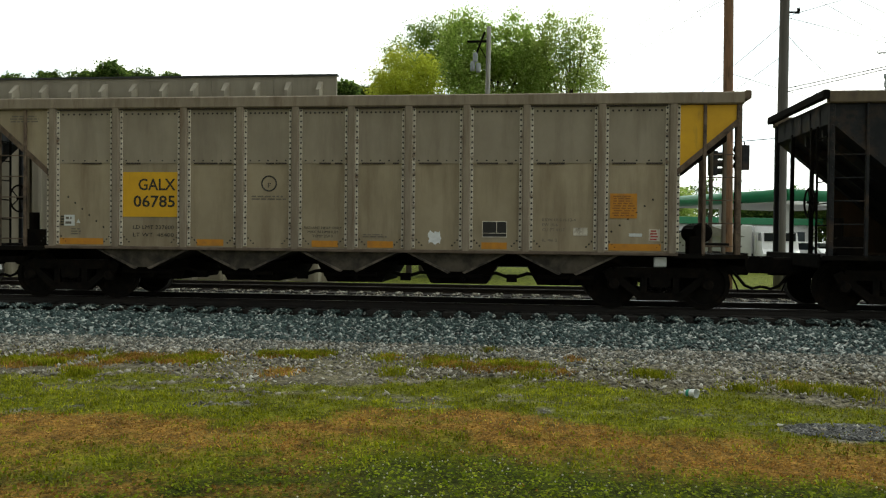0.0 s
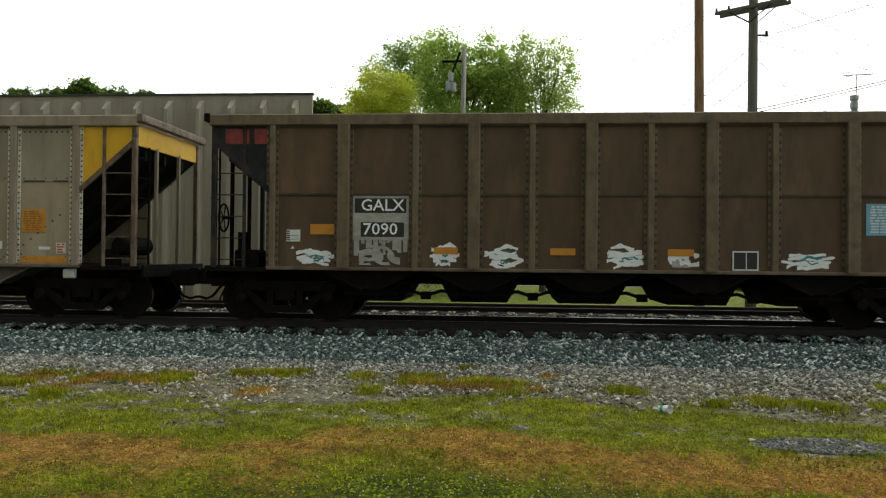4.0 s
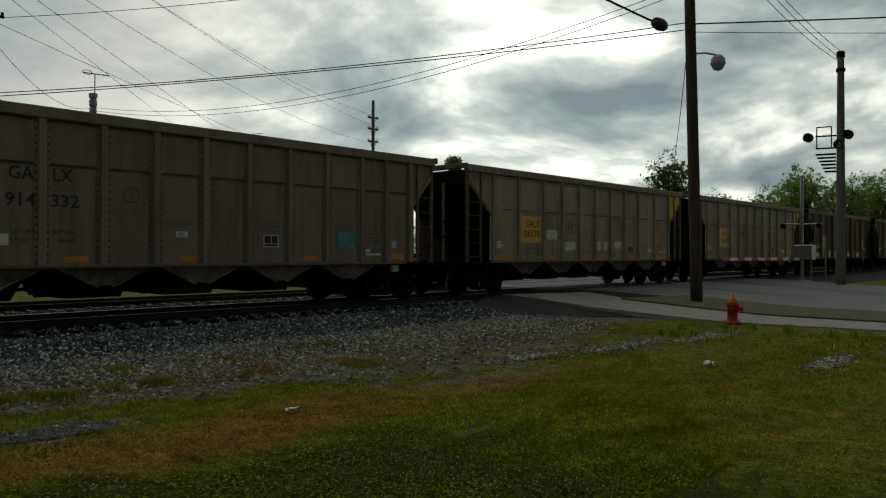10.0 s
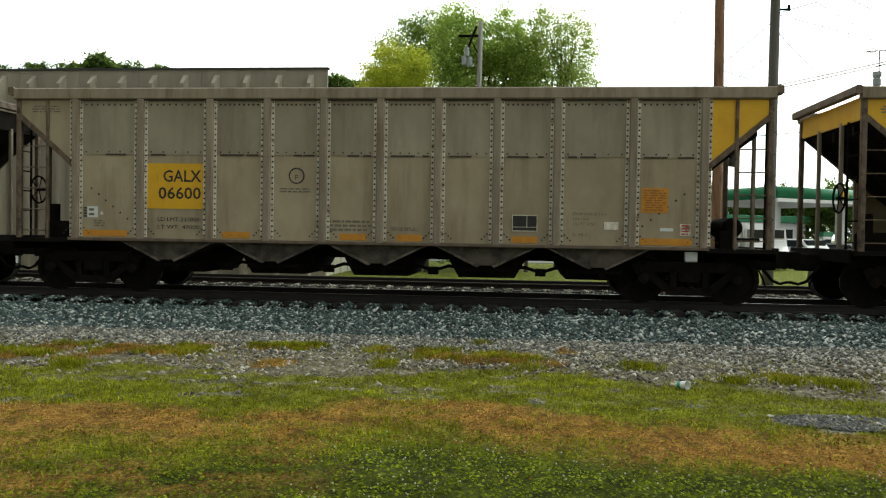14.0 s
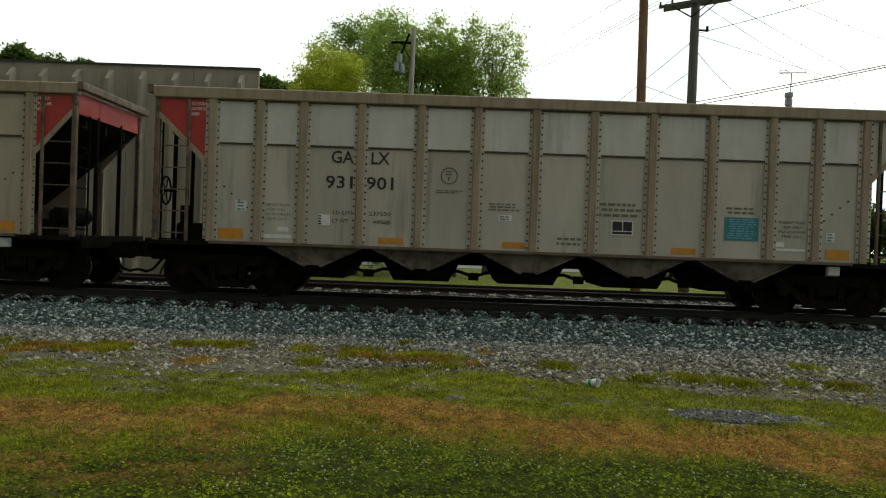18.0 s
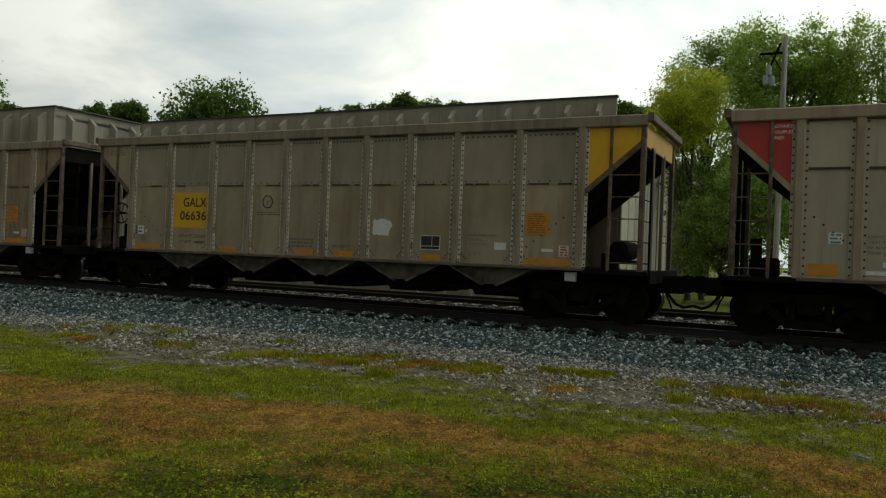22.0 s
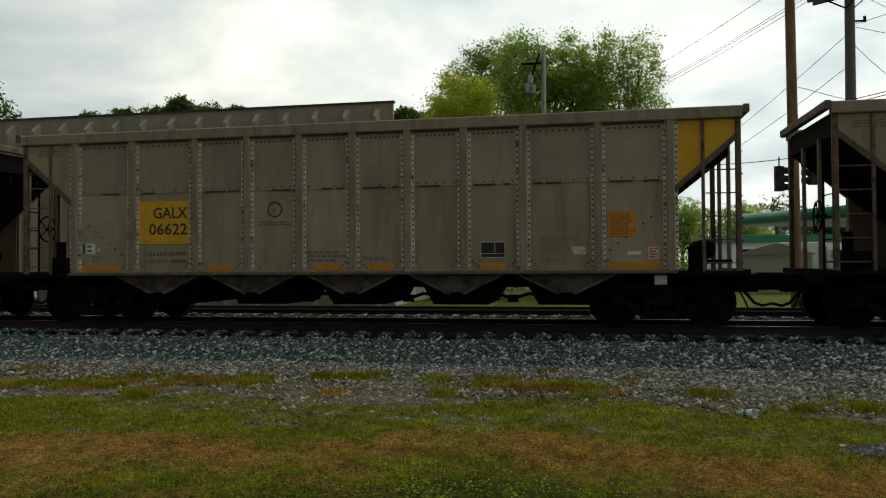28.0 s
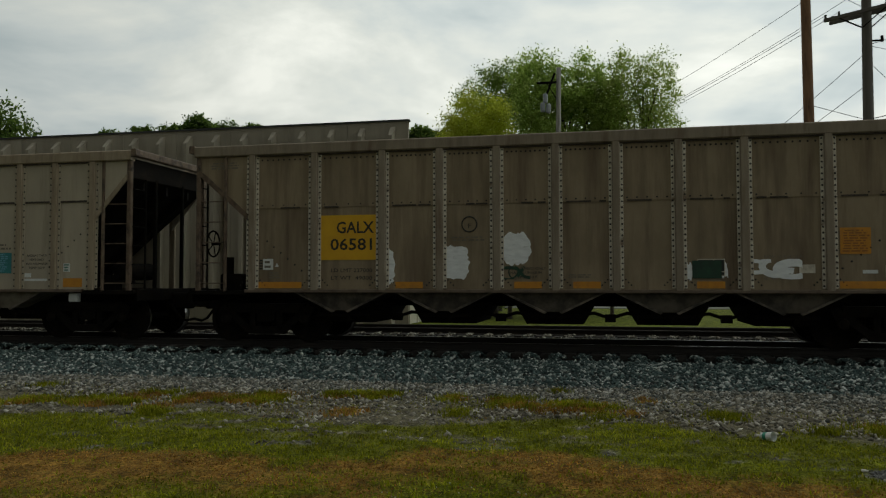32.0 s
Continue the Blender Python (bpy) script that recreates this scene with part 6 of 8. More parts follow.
# ---- grass and weeds ----
def blade_material(name, stops, gloss=0.6):
    m = bpy.data.materials.new(name)
    nt, n, l, b = nodes_of(m)
    geo = n.new("ShaderNodeNewGeometry")
    ramp = n.new("ShaderNodeValToRGB")
    e = ramp.color_ramp.elements
    e[0].position, e[0].color = stops[0][0], (*stops[0][1], 1)
    e[1].position, e[1].color = stops[-1][0], (*stops[-1][1], 1)
    for p, c in stops[1:-1]:
        k = e.new(p)
        k.color = (*c, 1)
    l.new(geo.outputs["Random Per Island"], ramp.inputs[0])
    patch = noise_of(nt, 2.2, 6, 0.7, (0.6, 1, 1), 0.35, 0.65)
    hsv = n.new("ShaderNodeHueSaturation")
    r = n.new("ShaderNodeMapRange")
    r.inputs["To Min"].default_value, r.inputs["To Max"].default_value = 0.62, 1.32
    l.new(patch, r.inputs["Value"])
    drift = n.new("ShaderNodeMapRange")
    drift.inputs["To Min"].default_value, drift.inputs["To Max"].default_value = 0.72, 1.28
    l.new(noise_of(nt, 0.9, 4, 0.6, (0.6, 1, 1), 0.35, 0.65), drift.inputs["Value"])
    both = n.new("ShaderNodeMath")
    both.operation = "MULTIPLY"
    l.new(r.outputs[0], both.inputs[0])
    l.new(drift.outputs[0], both.inputs[1])
    # tufts a hand wide
    tuft = n.new("ShaderNodeMapRange")
    tuft.inputs["To Min"].default_value, tuft.inputs["To Max"].default_value = 0.62, 1.38
    l.new(noise_of(nt, 11, 4, 0.65, (0.7, 1, 1), 0.35, 0.65), tuft.inputs["Value"])
    last = n.new("ShaderNodeMath")
    last.operation = "MULTIPLY"
    l.new(both.outputs[0], last.inputs[0])
    l.new(tuft.outputs[0], last.inputs[1])
    both = last
    l.new(both.outputs[0], hsv.inputs["Value"])
    l.new(ramp.outputs[0], hsv.inputs["Color"])
    l.new(hsv.outputs[0], b.inputs["Base Color"])
    b.inputs["Roughness"].default_value = gloss
    b.inputs["Specular IOR Level"].default_value = 0.08
    thin = n.new("ShaderNodeBsdfTranslucent")
    l.new(hsv.outputs[0], thin.inputs["Color"])
    mx = n.new("ShaderNodeMixShader")
    mx.inputs[0].default_value = 0.5
    l.new(b.outputs[0], mx.inputs[1])
    l.new(thin.outputs[0], mx.inputs[2])
    l.new(mx.outputs[0], n["Material Output"].inputs["Surface"])
    return m


M_GREEN = blade_material("green_grass", [(0.0, (0.126, 0.147, 0.007)), (0.5, (0.223, 0.239, 0.010)), (0.85, (0.302, 0.311, 0.018)), (1.0, (0.386, 0.344, 0.059))])
M_DRY = blade_material("dry_brown_grass", [(0.0, (0.195, 0.092, 0.016)), (0.35, (0.31, 0.158, 0.034)), (0.7, (0.40, 0.222, 0.055)), (0.86, (0.45, 0.30, 0.09)), (0.88, (0.22, 0.22, 0.015)), (1.0, (0.30, 0.28, 0.02))])
M_CLOVER = blade_material("dark_clover", [(0.0, (0.062, 0.102, 0.004)), (0.4, (0.145, 0.19, 0.006)), (0.75, (0.225, 0.28, 0.011)), (1.0, (0.34, 0.37, 0.03))])
M_PETAL = mat("white_clover_heads", (0.5, 0.49, 0.38), 0.7, 0, (0.38, 0.37, 0.25), 20)


def grow(x, y, chance):
    """Which turf grows here: 0 green, 1 dry, 2 clover, 3 bare."""
    a, b, c, d = turf(x, y)
    if d > 0.6 and chance > 0.03:
        thin = noise.noise((x * 0.9, y * 2.0, 6.0)) + 0.5 * noise.noise((x * 3.0, y * 4.0, 7.0))
        if y < 11.0 and thin > 0.08:
            return 0 if chance < 0.34 else 1 if chance < 0.5 else 3
        return 3
    return 0 if chance < a else 1 if chance < a + b else 2 if chance < a + b + c else 3


def blades(name, pts, height, width, material, label, seed, bend=0.5, kind="grass"):
    """Grass blades as bent two-piece strips, one mesh."""
    rng = np.random.default_rng(seed)
    p = np.array(pts)
    n = len(p)
    g = rng.random(n) * 6.283
    h = height[0] + (height[1] - height[0]) * rng.random(n)
    w = width[0] + (width[1] - width[0]) * rng.random(n)
    side = np.stack([np.cos(g), np.sin(g), np.zeros(n)], 1)
    lean = np.stack([-np.sin(g), np.cos(g), np.zeros(n)], 1) * (rng.normal(0, bend, n) * h)[:, None]
    up = np.stack([np.zeros(n), np.zeros(n), h], 1)
    a = p - side * w[:, None] * 0.5
    b = p + side * w[:, None] * 0.5
    m = p + up * 0.55 + lean * 0.35
    c = m - side * w[:, None] * 0.42
    d = m + side * w[:, None] * 0.42
    t = p + up * 0.95 + lean
    v = np.stack([a, b, c, d, t], 1).reshape(-1, 3)
    i = 5 * np.arange(n)[:, None]
    f = np.concatenate([i + np.array([[0, 1, 3]]), i + np.array([[0, 3, 2]]), i + np.array([[2, 3, 4]])], 0)
    ob = new(name, raw_mesh(name, v, f, material))
    return tagged(ob, label, kind, "", "stuff")


def pads(name, pts, size, height, material, label, seed, kind):
    """Small flat leaves that lie nearly level a little over the soil, one mesh."""
    rng = np.random.default_rng(seed)
    p = np.array(pts)
    n = len(p)
    p = p + np.stack([np.zeros(n), np.zeros(n), rng.uniform(*height, n)], 1)
    up = np.stack([rng.normal(0, 0.45, n), rng.normal(0, 0.45, n), np.ones(n)], 1)
    up /= np.linalg.norm(up, axis=1)[:, None]
    g = rng.random(n) * 6.283
    a = np.stack([np.cos(g), np.sin(g), np.zeros(n)], 1)
    a -= up * (a * up).sum(1)[:, None]
    b = np.cross(up, a)
    r = rng.uniform(*size, (n, 1))
    v = np.stack([p - a * r, p - b * r * 0.8, p + a * r, p + b * r * 0.8], 1).reshape(-1, 3)
    ob = new(name, raw_mesh(name, v, np.arange(4)[None] + 4 * np.arange(n)[:, None], material))
    return tagged(ob, label, kind, "", "stuff")


def build_turf():
    rng = np.random.default_rng(5)
    lists = {0: [], 1: [], 2: []}
    n = 330000
    r = rng.random(n)
    y = 2.0 + 9.0 * r ** 1.1
    half = 3.0 + y * 1.7
    x = rng.uniform(-1.15, 0.9, n) * half + 0.5
    x = np.where(rng.random(n) < 0.14, rng.uniform(4, 19, n), x)
    x = np.concatenate([x, rng.uniform(1.5, 18, 52000), rng.uniform(-11, -1, 9000)])
    y = np.concatenate([y, 4.2 - 8.5 * rng.random(52000) ** 1.3, rng.uniform(0.5, 3.0, 9000)])
    luck = rng.random(len(x))
    for a, b, c in zip(x.tolist(), y.tolist(), luck.tolist()):
        if a > 18.0 or a < -26:
            continue
        k = grow(a, b, c)
        if k < 3:
            lists[k].append((a, b, 0.0))
    blades("green_grass", lists[0], (0.012, 0.042), (0.008, 0.017), M_GREEN, "short green grass blades", 1, 0.9)
    blades("dry_grass", lists[1], (0.006, 0.022), (0.009, 0.019), M_DRY, "dried reddish-brown grass blades", 2, 1.1)
    pads("clover", lists[2], (0.009, 0.019), (0.008, 0.042), M_CLOVER, "low dark green clover leaves", 3, "clover")
    flowers = Shape()
    rnd = random.Random(8)
    pts = [p for p in lists[2] if noise.noise((p[0] * 0.7, p[1] * 0.9, 3.3)) > -0.05 and p[0] > -1.5]
    for q in rnd.sample(pts, 1400):
        s = rnd.uniform(0.005, 0.009)
        z = rnd.uniform(0.04, 0.07)
        flowers.add([(q[0] + s * a, q[1] + s * b, z + s * c) for a, b, c in ((1, 0, 0), (0, 1, 0), (-1, 0, 0), (0, -1, 0), (0, 0, 1), (0, 0, -1))],
                    [(0, 1, 4), (1, 2, 4), (2, 3, 4), (3, 0, 4), (1, 0, 5), (2, 1, 5), (3, 2, 5), (0, 3, 5)])
    ob = new("clover_flowers", flowers.mesh("clover_flowers", M_PETAL))
    tagged(ob, "tiny white clover flower heads in the turf", "flowers", "", "stuff")


build_turf()


def build_weeds():
    rng = np.random.default_rng(21)
    rnd = random.Random(4)
    green, brown = [], []
    # low mats along the foot of the bank: place, length, colour
    mats = [(-5.1, 9.85, 1.0, "b"), (-4.3, 10.0, 0.5, "g"), (-3.7, 10.65, 0.45, "g"), (-3.1, 10.7, 0.4, "g"), (-2.0, 10.6, 0.25, "g"), (-1.35, 10.75, 0.16, "g"), (-1.2, 10.1, 0.2, "g"),
            (-0.55, 10.0, 0.75, "b"), (0.05, 10.4, 0.4, "b"), (0.3, 9.75, 0.3, "g"), (1.6, 9.8, 0.5, "g"), (0.6, 10.9, 0.25, "b"), (3.3, 9.2, 0.5, "g"), (4.9, 9.0, 0.5, "g"), (-7.6, 9.4, 0.5, "g"),
            (6.2, 8.8, 0.5, "b"), (-5.6, 10.15, 1.5, "b"), (-4.9, 9.95, 1.2, "b"), (-0.65, 10.5, 1.2, "b"), (-0.1, 10.2, 0.9, "b"), (-3.2, 10.6, 0.8, "g"), (-6.6, 9.6, 0.9, "g"), (7.8, 8.4, 0.6, "g"), (-9.5, 9.2, 0.7, "g"), (-0.55, 11.4, 0.12, "b")]
    for k in range(30):
        mats.append((rnd.uniform(-14, 12), rnd.uniform(8.8, 10.7), rnd.uniform(0.06, 0.22), rnd.choice("ggb")))
    for x, y, s, c in mats:
        for q in range(max(2, int(9 * s))):
            cx, cy, cr = x + rnd.uniform(-0.5, 0.5) * s * 1.1, y + rnd.uniform(-0.22, 0.22), rnd.uniform(0.04, 0.14)
            n = int(190 * cr / 0.09)
            px, py = rng.normal(cx, cr, n), rng.normal(cy, cr * 1.1, n)
            own = c if rnd.random() < 0.8 else ("b" if c == "g" else "g")
            (green if own == "g" else brown).extend((a, b, max(0.0, bed_height(a, b))) for a, b in zip(px, py))
    stalks = []
    for k in range(34):
        x = rnd.uniform(14.5, 18.3)
        y = rnd.uniform(3.2, 7.4)
        stalks.extend((x + rnd.gauss(0, 0.05), y + rnd.gauss(0, 0.05), 0.0) for q in range(14))
    blades("tall_weeds", stalks, (0.06, 0.2), (0.012, 0.03), M_CLOVER, "dark green weed stalks beside the pavement", 33, 0.35, "weeds")
    blades("green_weeds", green, (0.03, 0.10), (0.006, 0.014), M_GREEN, "tufts of green weeds in the gravel", 31, 0.7, "weeds")
    blades("brown_weeds", brown, (0.02, 0.07), (0.008, 0.018), M_DRY, "tufts of dry brown weeds in the gravel", 32, 0.8, "weeds")


build_weeds()
# ---- buildings behind the tracks ----
M_PRECAST = mat("stained_precast_concrete", (0.34, 0.30, 0.235), 0.85, 0, (0.29, 0.255, 0.20), 1.5, (1, 1, 0.3), (0.21, 0.18, 0.14), 0.8, (1.5, 1.5, 0.12), 0.48, 0.75, 0.2, 40, 0.01, 0.05)
M_CREAM = mat("cream_painted_panel", (0.62, 0.58, 0.47), 0.7, 0, (0.56, 0.52, 0.42), 1.2, (1, 1, 0.2), (0.40, 0.36, 0.28), 0.9, (1.5, 1.5, 0.15), 0.55, 0.85, 0.1, 30, 0.004, 0.04)
M_COPING = mat("dark_roof_coping", (0.05, 0.05, 0.05), 0.6, 0.2)
M_ROOF = mat("grey_gravel_roof", (0.2, 0.19, 0.18), 0.95, 0, (0.26, 0.25, 0.23), 8)
M_WHITE = mat("white_painted_metal", (0.78, 0.78, 0.76), 0.45, 0, (0.7, 0.7, 0.68), 2, None, (0.5, 0.49, 0.46), 1.0, None, 0.6, 0.85)
M_GREENBAND = mat("green_canopy_band", (0.012, 0.21, 0.085), 0.35, 0, (0.012, 0.18, 0.075), 2)
M_GLASS = bpy.data.materials.new("dark_window_glass")
_nt, _n, _l, _b = nodes_of(M_GLASS)
_b.inputs["Base Color"].default_value, _b.inputs["Roughness"].default_value = (0.02, 0.025, 0.03, 1), 0.06
M_TYRE = mat("black_rubber", (0.015, 0.015, 0.015), 0.8, 0, (0.025, 0.025, 0.025), 20)
M_CHROME = mat("grey_metal", (0.35, 0.35, 0.36), 0.35, 0.9, (0.28, 0.28, 0.29), 6)
WALL_Y, WALL_TOP = 28.5, 7.76


def build_warehouse():
    """A precast hall: ribbed wall panels towards the tracks, a cream end wall, and a wing that steps forward."""
    b = thing("warehouse", "long grey-brown precast concrete warehouse with ribbed wall panels", "building")
    x, k = -7.2, 0
    front = Shape().box(-2.44, 0, 0, 0.12, -0.1, WALL_TOP)
    panel = front.mesh("wall_panel", M_PRECAST)
    # a fin whose top slopes down away from the wall
    ring = [(-0.10, 0.0), (-0.07, -0.42), (0.07, -0.42), (0.10, 0.0)]
    fin = Shape().add([(u, w, 0.0) for u, w in ring] + [(u, w, WALL_TOP - (0.58 if w < -0.1 else 0.20)) for u, w in ring],
                      [(0, 1, 5, 4), (1, 2, 6, 5), (2, 3, 7, 6), (4, 5, 6, 7), (3, 2, 1, 0)]).mesh("fin", M_PRECAST)

    def bay(building, at):
        p = part("wall_panel", panel, None, building, "", at)
        for u in (-0.61, -1.83):
            part("fin", fin, None, p, "", pose(u, 0, 0))

    while x > -31.0:
        bay(b, pose(x, WALL_Y, 0))
        x -= 2.45
    part("coping", Shape().box(-31.7, -7.16, WALL_Y - 0.05, WALL_Y + 0.2, WALL_TOP, WALL_TOP + 0.07), M_COPING, b)
    side = Shape().box(0, 0.12, 0, 1.2, -0.1, 6.85)
    side.box(0.12, 0.16, 0.0, 0.28, -0.1, 6.85, 0.01)
    cream = side.mesh("end_panel", M_CREAM)
    y = WALL_Y + 0.14
    for k in range(10):
        part("end_panel", cream, None, b, "cream painted wall panel", pose(-7.32, y, 0))
        y += 1.21
    part("end_coping", Shape().box(-7.45, -7.05, WALL_Y + 0.14, WALL_Y + 12.3, 6.86, 7.0), M_COPING, b)
    part("roof", Shape().box(-75, -7.4, WALL_Y + 0.14, WALL_Y + 30, 6.6, 6.8), M_ROOF, b)
    part("back_wall", Shape().box(-75, -7.4, WALL_Y + 30, WALL_Y + 30.2, -0.1, 6.8), M_PRECAST, b)
    # the wing that steps forward
    wing = thing("warehouse_wing", "projecting ribbed concrete wing of the warehouse", "building")
    x = -32.2
    while x > -76:
        bay(wing, pose(x, 23.9, 0))
        x -= 2.45
    y = 24.02
    for k in range(2):
        bay(wing, pose(-32.2, y, 0, 0, 0, 90) @ pose(2.44, 0, 0))
        y += 2.45
    part("wing_coping", Shape().box(-76, -32.1, 23.85, 24.1, WALL_TOP, WALL_TOP + 0.07), M_COPING, wing)
    part("wing_coping", Shape().box(-32.3, -32.03, 24.1, 28.9, WALL_TOP, WALL_TOP + 0.07), M_COPING, wing)
    part("wing_roof", Shape().box(-76, -32.2, 24.0, 28.6, WALL_TOP - 0.5, WALL_TOP - 0.35), M_ROOF, wing)


build_warehouse()


def box_part(name, parent, dims, material, label="", c=0.03):
    return part(name, Shape().box(*dims, c), material, parent, label)


def build_station():
    """Filling station: a canopy with a green band on columns, a shop, pumps."""
    c = thing("station_canopy", "filling station canopy with a rounded green band on white columns", "canopy", "", pose(17.5, 54.5, 0, 0, 0, 30))
    sh = Shape().path([(0, 0, 4.85), (12.5, 0, 4.85)], 0.42, 14)
    part("green_band", sh, M_GREENBAND, c, "glossy green band", None, True)
    part("green_band", Shape().path([(0, 0, 4.85), (0, 11.5, 4.85)], 0.42, 14), M_GREENBAND, c, "glossy green band", None, True)
    box_part("canopy_roof", c, (0.05, 12.5, 0.1, 11.5, 4.35, 5.1), M_WHITE)
    box_part("white_trim", c, (-0.1, 12.5, -0.28, -0.02, 4.2, 4.46), M_WHITE)
    for x in (2.5, 9.5):
        for y in (2.5, 8.5):
            box_part("column", c, (x - 0.25, x + 0.25, y - 0.25, y + 0.25, 0, 4.4), M_WHITE)
    disc = Shape().lathe([(0.0, -0.05), (0.36, -0.05), (0.36, 0.05), (0.0, 0.05)], (6.2, -0.45, 4.85), 1, 20)
    part("emblem", disc, M_YELLOW, c, "round yellow emblem")
    shop = thing("station_shop", "low white filling station shop with dark windows", "shop", "", pose(22, 82, 0, 0, 0, 20))
    box_part("wall", shop, (-9, 9, 0, 7, 0, 3.4), M_WHITE)
    box_part("fascia", shop, (-9.3, 9.3, -0.4, 7.2, 3.4, 4.1), M_GREENBAND)
    for k in range(5):
        w = box_part("window", shop, (-8 + 3.2 * k, -5.4 + 3.2 * k, -0.05, 0.02, 0.8, 2.7), M_GLASS)
    for k, (x, y) in enumerate(((22.3, 58.6), (26.2, 61.2), (18.6, 60.6))):
        p = thing("fuel_pump", "white and green fuel pump under the canopy", "fuel pump", "fuel pumps", pose(x, y, 0, 0, 0, 30))
        box_part("body", p, (-0.45, 0.45, -0.3, 0.3, 0.15, 1.9), M_WHITE)
        box_part("screen", p, (-0.3, 0.3, -0.33, -0.3, 1.3, 1.7), M_GLASS)
        box_part("crown", p, (-0.5, 0.5, -0.34, 0.34, 1.9, 2.25), M_GREENBAND, "green cap")
        box_part("base", p, (-1.2, 1.2, -0.5, 0.5, 0.03, 0.15), M_CONCRETE)


build_station()


def wheel_part(v, x, y, r=0.36, w=0.24):
    t = part("wheel", Shape().lathe([(0.0, -w / 2), (r * 0.7, -w / 2), (r, -w / 2 + 0.04), (r, w / 2 - 0.04), (r * 0.7, w / 2), (0.0, w / 2)], (x, y, r), 1, 18), M_TYRE, v)
    part("rim", Shape().lathe([(0.0, -w / 2 - 0.01), (r * 0.62, -w / 2 - 0.01), (r * 0.62, w / 2 + 0.01), (0.0, w / 2 + 0.01)], (x, y, r), 1, 14), M_CHROME, t)


def build_car_body(label, at, paint, kind="suv", group="parked vehicles"):
    v = thing("parked_" + kind, label, "car" if kind != "van" else "van", group, at)
    prof = {"suv": [(-2.3, 0.42), (2.3, 0.42), (2.32, 0.85), (1.35, 1.02), (0.75, 1.62), (-1.9, 1.68), (-2.28, 1.05)],
            "pickup": [(-2.8, 0.5), (2.7, 0.5), (2.75, 1.05), (1.6, 1.15), (1.0, 1.85), (-0.35, 1.88), (-0.55, 1.15), (-2.8, 1.15)],
            "van": [(-2.6, 0.42), (2.6, 0.42), (2.62, 1.0), (2.0, 1.25), (1.35, 2.15), (-2.55, 2.2)],
            "sedan": [(-2.3, 0.4), (2.3, 0.4), (2.3, 0.8), (1.2, 0.95), (0.5, 1.42), (-1.0, 1.44), (-1.75, 1.0), (-2.3, 0.92)]}[kind]
    part("body", Shape().prism(prof, 1, -0.9, 0.9), paint, v)
    zs = max(z for _, z in prof)
    a, b = {"suv": (-1.8, 0.75), "pickup": (-0.3, 0.95), "van": (0.2, 1.4), "sedan": (-1.0, 0.45)}[kind]
    for s in (-1, 1):
        part("side_window", Shape().prism([(a, zs - 0.1), (b - 0.1, zs - 0.1), (b + 0.25, zs - 0.5), (a - 0.1, zs - 0.5)], 1, s * 0.9 - 0.012, s * 0.9 + 0.012), M_GLASS, v)
    part("windscreen", Shape().box(b - 0.02, b + 0.35, -0.78, 0.78, zs - 0.52, zs - 0.08), M_GLASS, v)
    for x in (prof[0][0] + 0.9, prof[1][0] - 0.85):
        for s in (-1, 1):
            wheel_part(v, x, s * 0.82)
    for s in (-1, 1):
        part("headlight", Shape().box(prof[1][0] - 0.05, prof[1][0] + 0.02, s * 0.65 - 0.16, s * 0.65 + 0.16, 0.68, 0.82, 0.02), M_CHROME, v)
    return v


M_CARWHITE = mat("white_car_paint", (0.8, 0.8, 0.8), 0.25, 0, (0.76, 0.76, 0.76), 1)
M_CARGREY = mat("silver_car_paint", (0.45, 0.46, 0.47), 0.25, 0.4, (0.42, 0.43, 0.44), 1)
M_CARBLACK = mat("black_car_paint", (0.008, 0.008, 0.009), 0.25, 0.1, (0.012, 0.012, 0.013), 1)
M_CARBLUE = mat("dark_blue_car_paint", (0.03, 0.05, 0.10), 0.25, 0.2, (0.025, 0.04, 0.09), 1)
build_car_body("white van parked by the filling station", pose(13.7, 44.5, 0.03, 0, 0, -100), M_CARWHITE, "van")
build_car_body("white SUV parked on the lot", pose(17.3, 49.0, 0.03, 0, 0, -60), M_CARWHITE, "suv")
build_car_body("silver sedan parked on the lot", pose(20.5, 50.0, 0.03, 0, 0, -40), M_CARGREY, "sedan")
build_car_body("white pickup truck parked behind the tree", pose(0.6, 55.0, 0.03, 0, 0, -120), M_CARWHITE, "pickup")
build_car_body("white sedan parked behind the tree", pose(-1.4, 58.0, 0.03, 0, 0, -150), M_CARWHITE, "sedan")
build_car_body("dark blue sedan parked beyond the tree", pose(3.4, 60.0, 0.03, 0, 0, -20), M_CARBLUE, "sedan")


build_car_body("black SUV waiting beyond the crossing", pose(43.3, 6.9, 0.07, 0, 0, 8), M_CARBLACK, "suv")


def build_truck_tractor():
    v = thing("box_truck", "white work truck with a boxy utility body", "truck", "", pose(12.0, 47.0, 0.03, 0, 0, -12))
    box_part("cargo_box", v, (-1.6, 1.0, -1.2, 1.2, 0.75, 2.6), M_WHITE, "", 0.05)
    part("cab", Shape().prism([(1.15, 0.6), (3.2, 0.6), (3.25, 1.3), (2.7, 1.5), (2.2, 2.5), (1.15, 2.55)], 1, -1.1, 1.1), M_CARWHITE, v)
    part("windscreen", Shape().prism([(2.25, 2.45), (2.3, 2.45), (2.75, 1.55), (2.68, 1.55)], 1, -0.95, 0.95), M_GLASS, v)
    box_part("grille", v, (3.22, 3.29, -0.6, 0.6, 0.75, 1.2), M_COPING)
    box_part("chassis", v, (-2.6, 2.8, -0.5, 0.5, 0.55, 0.95), M_BLACKSTEEL)
    for x in (-1.3, 2.2):
        for s in (-1, 1):
            wheel_part(v, x, s * 1.0, 0.48, 0.3)


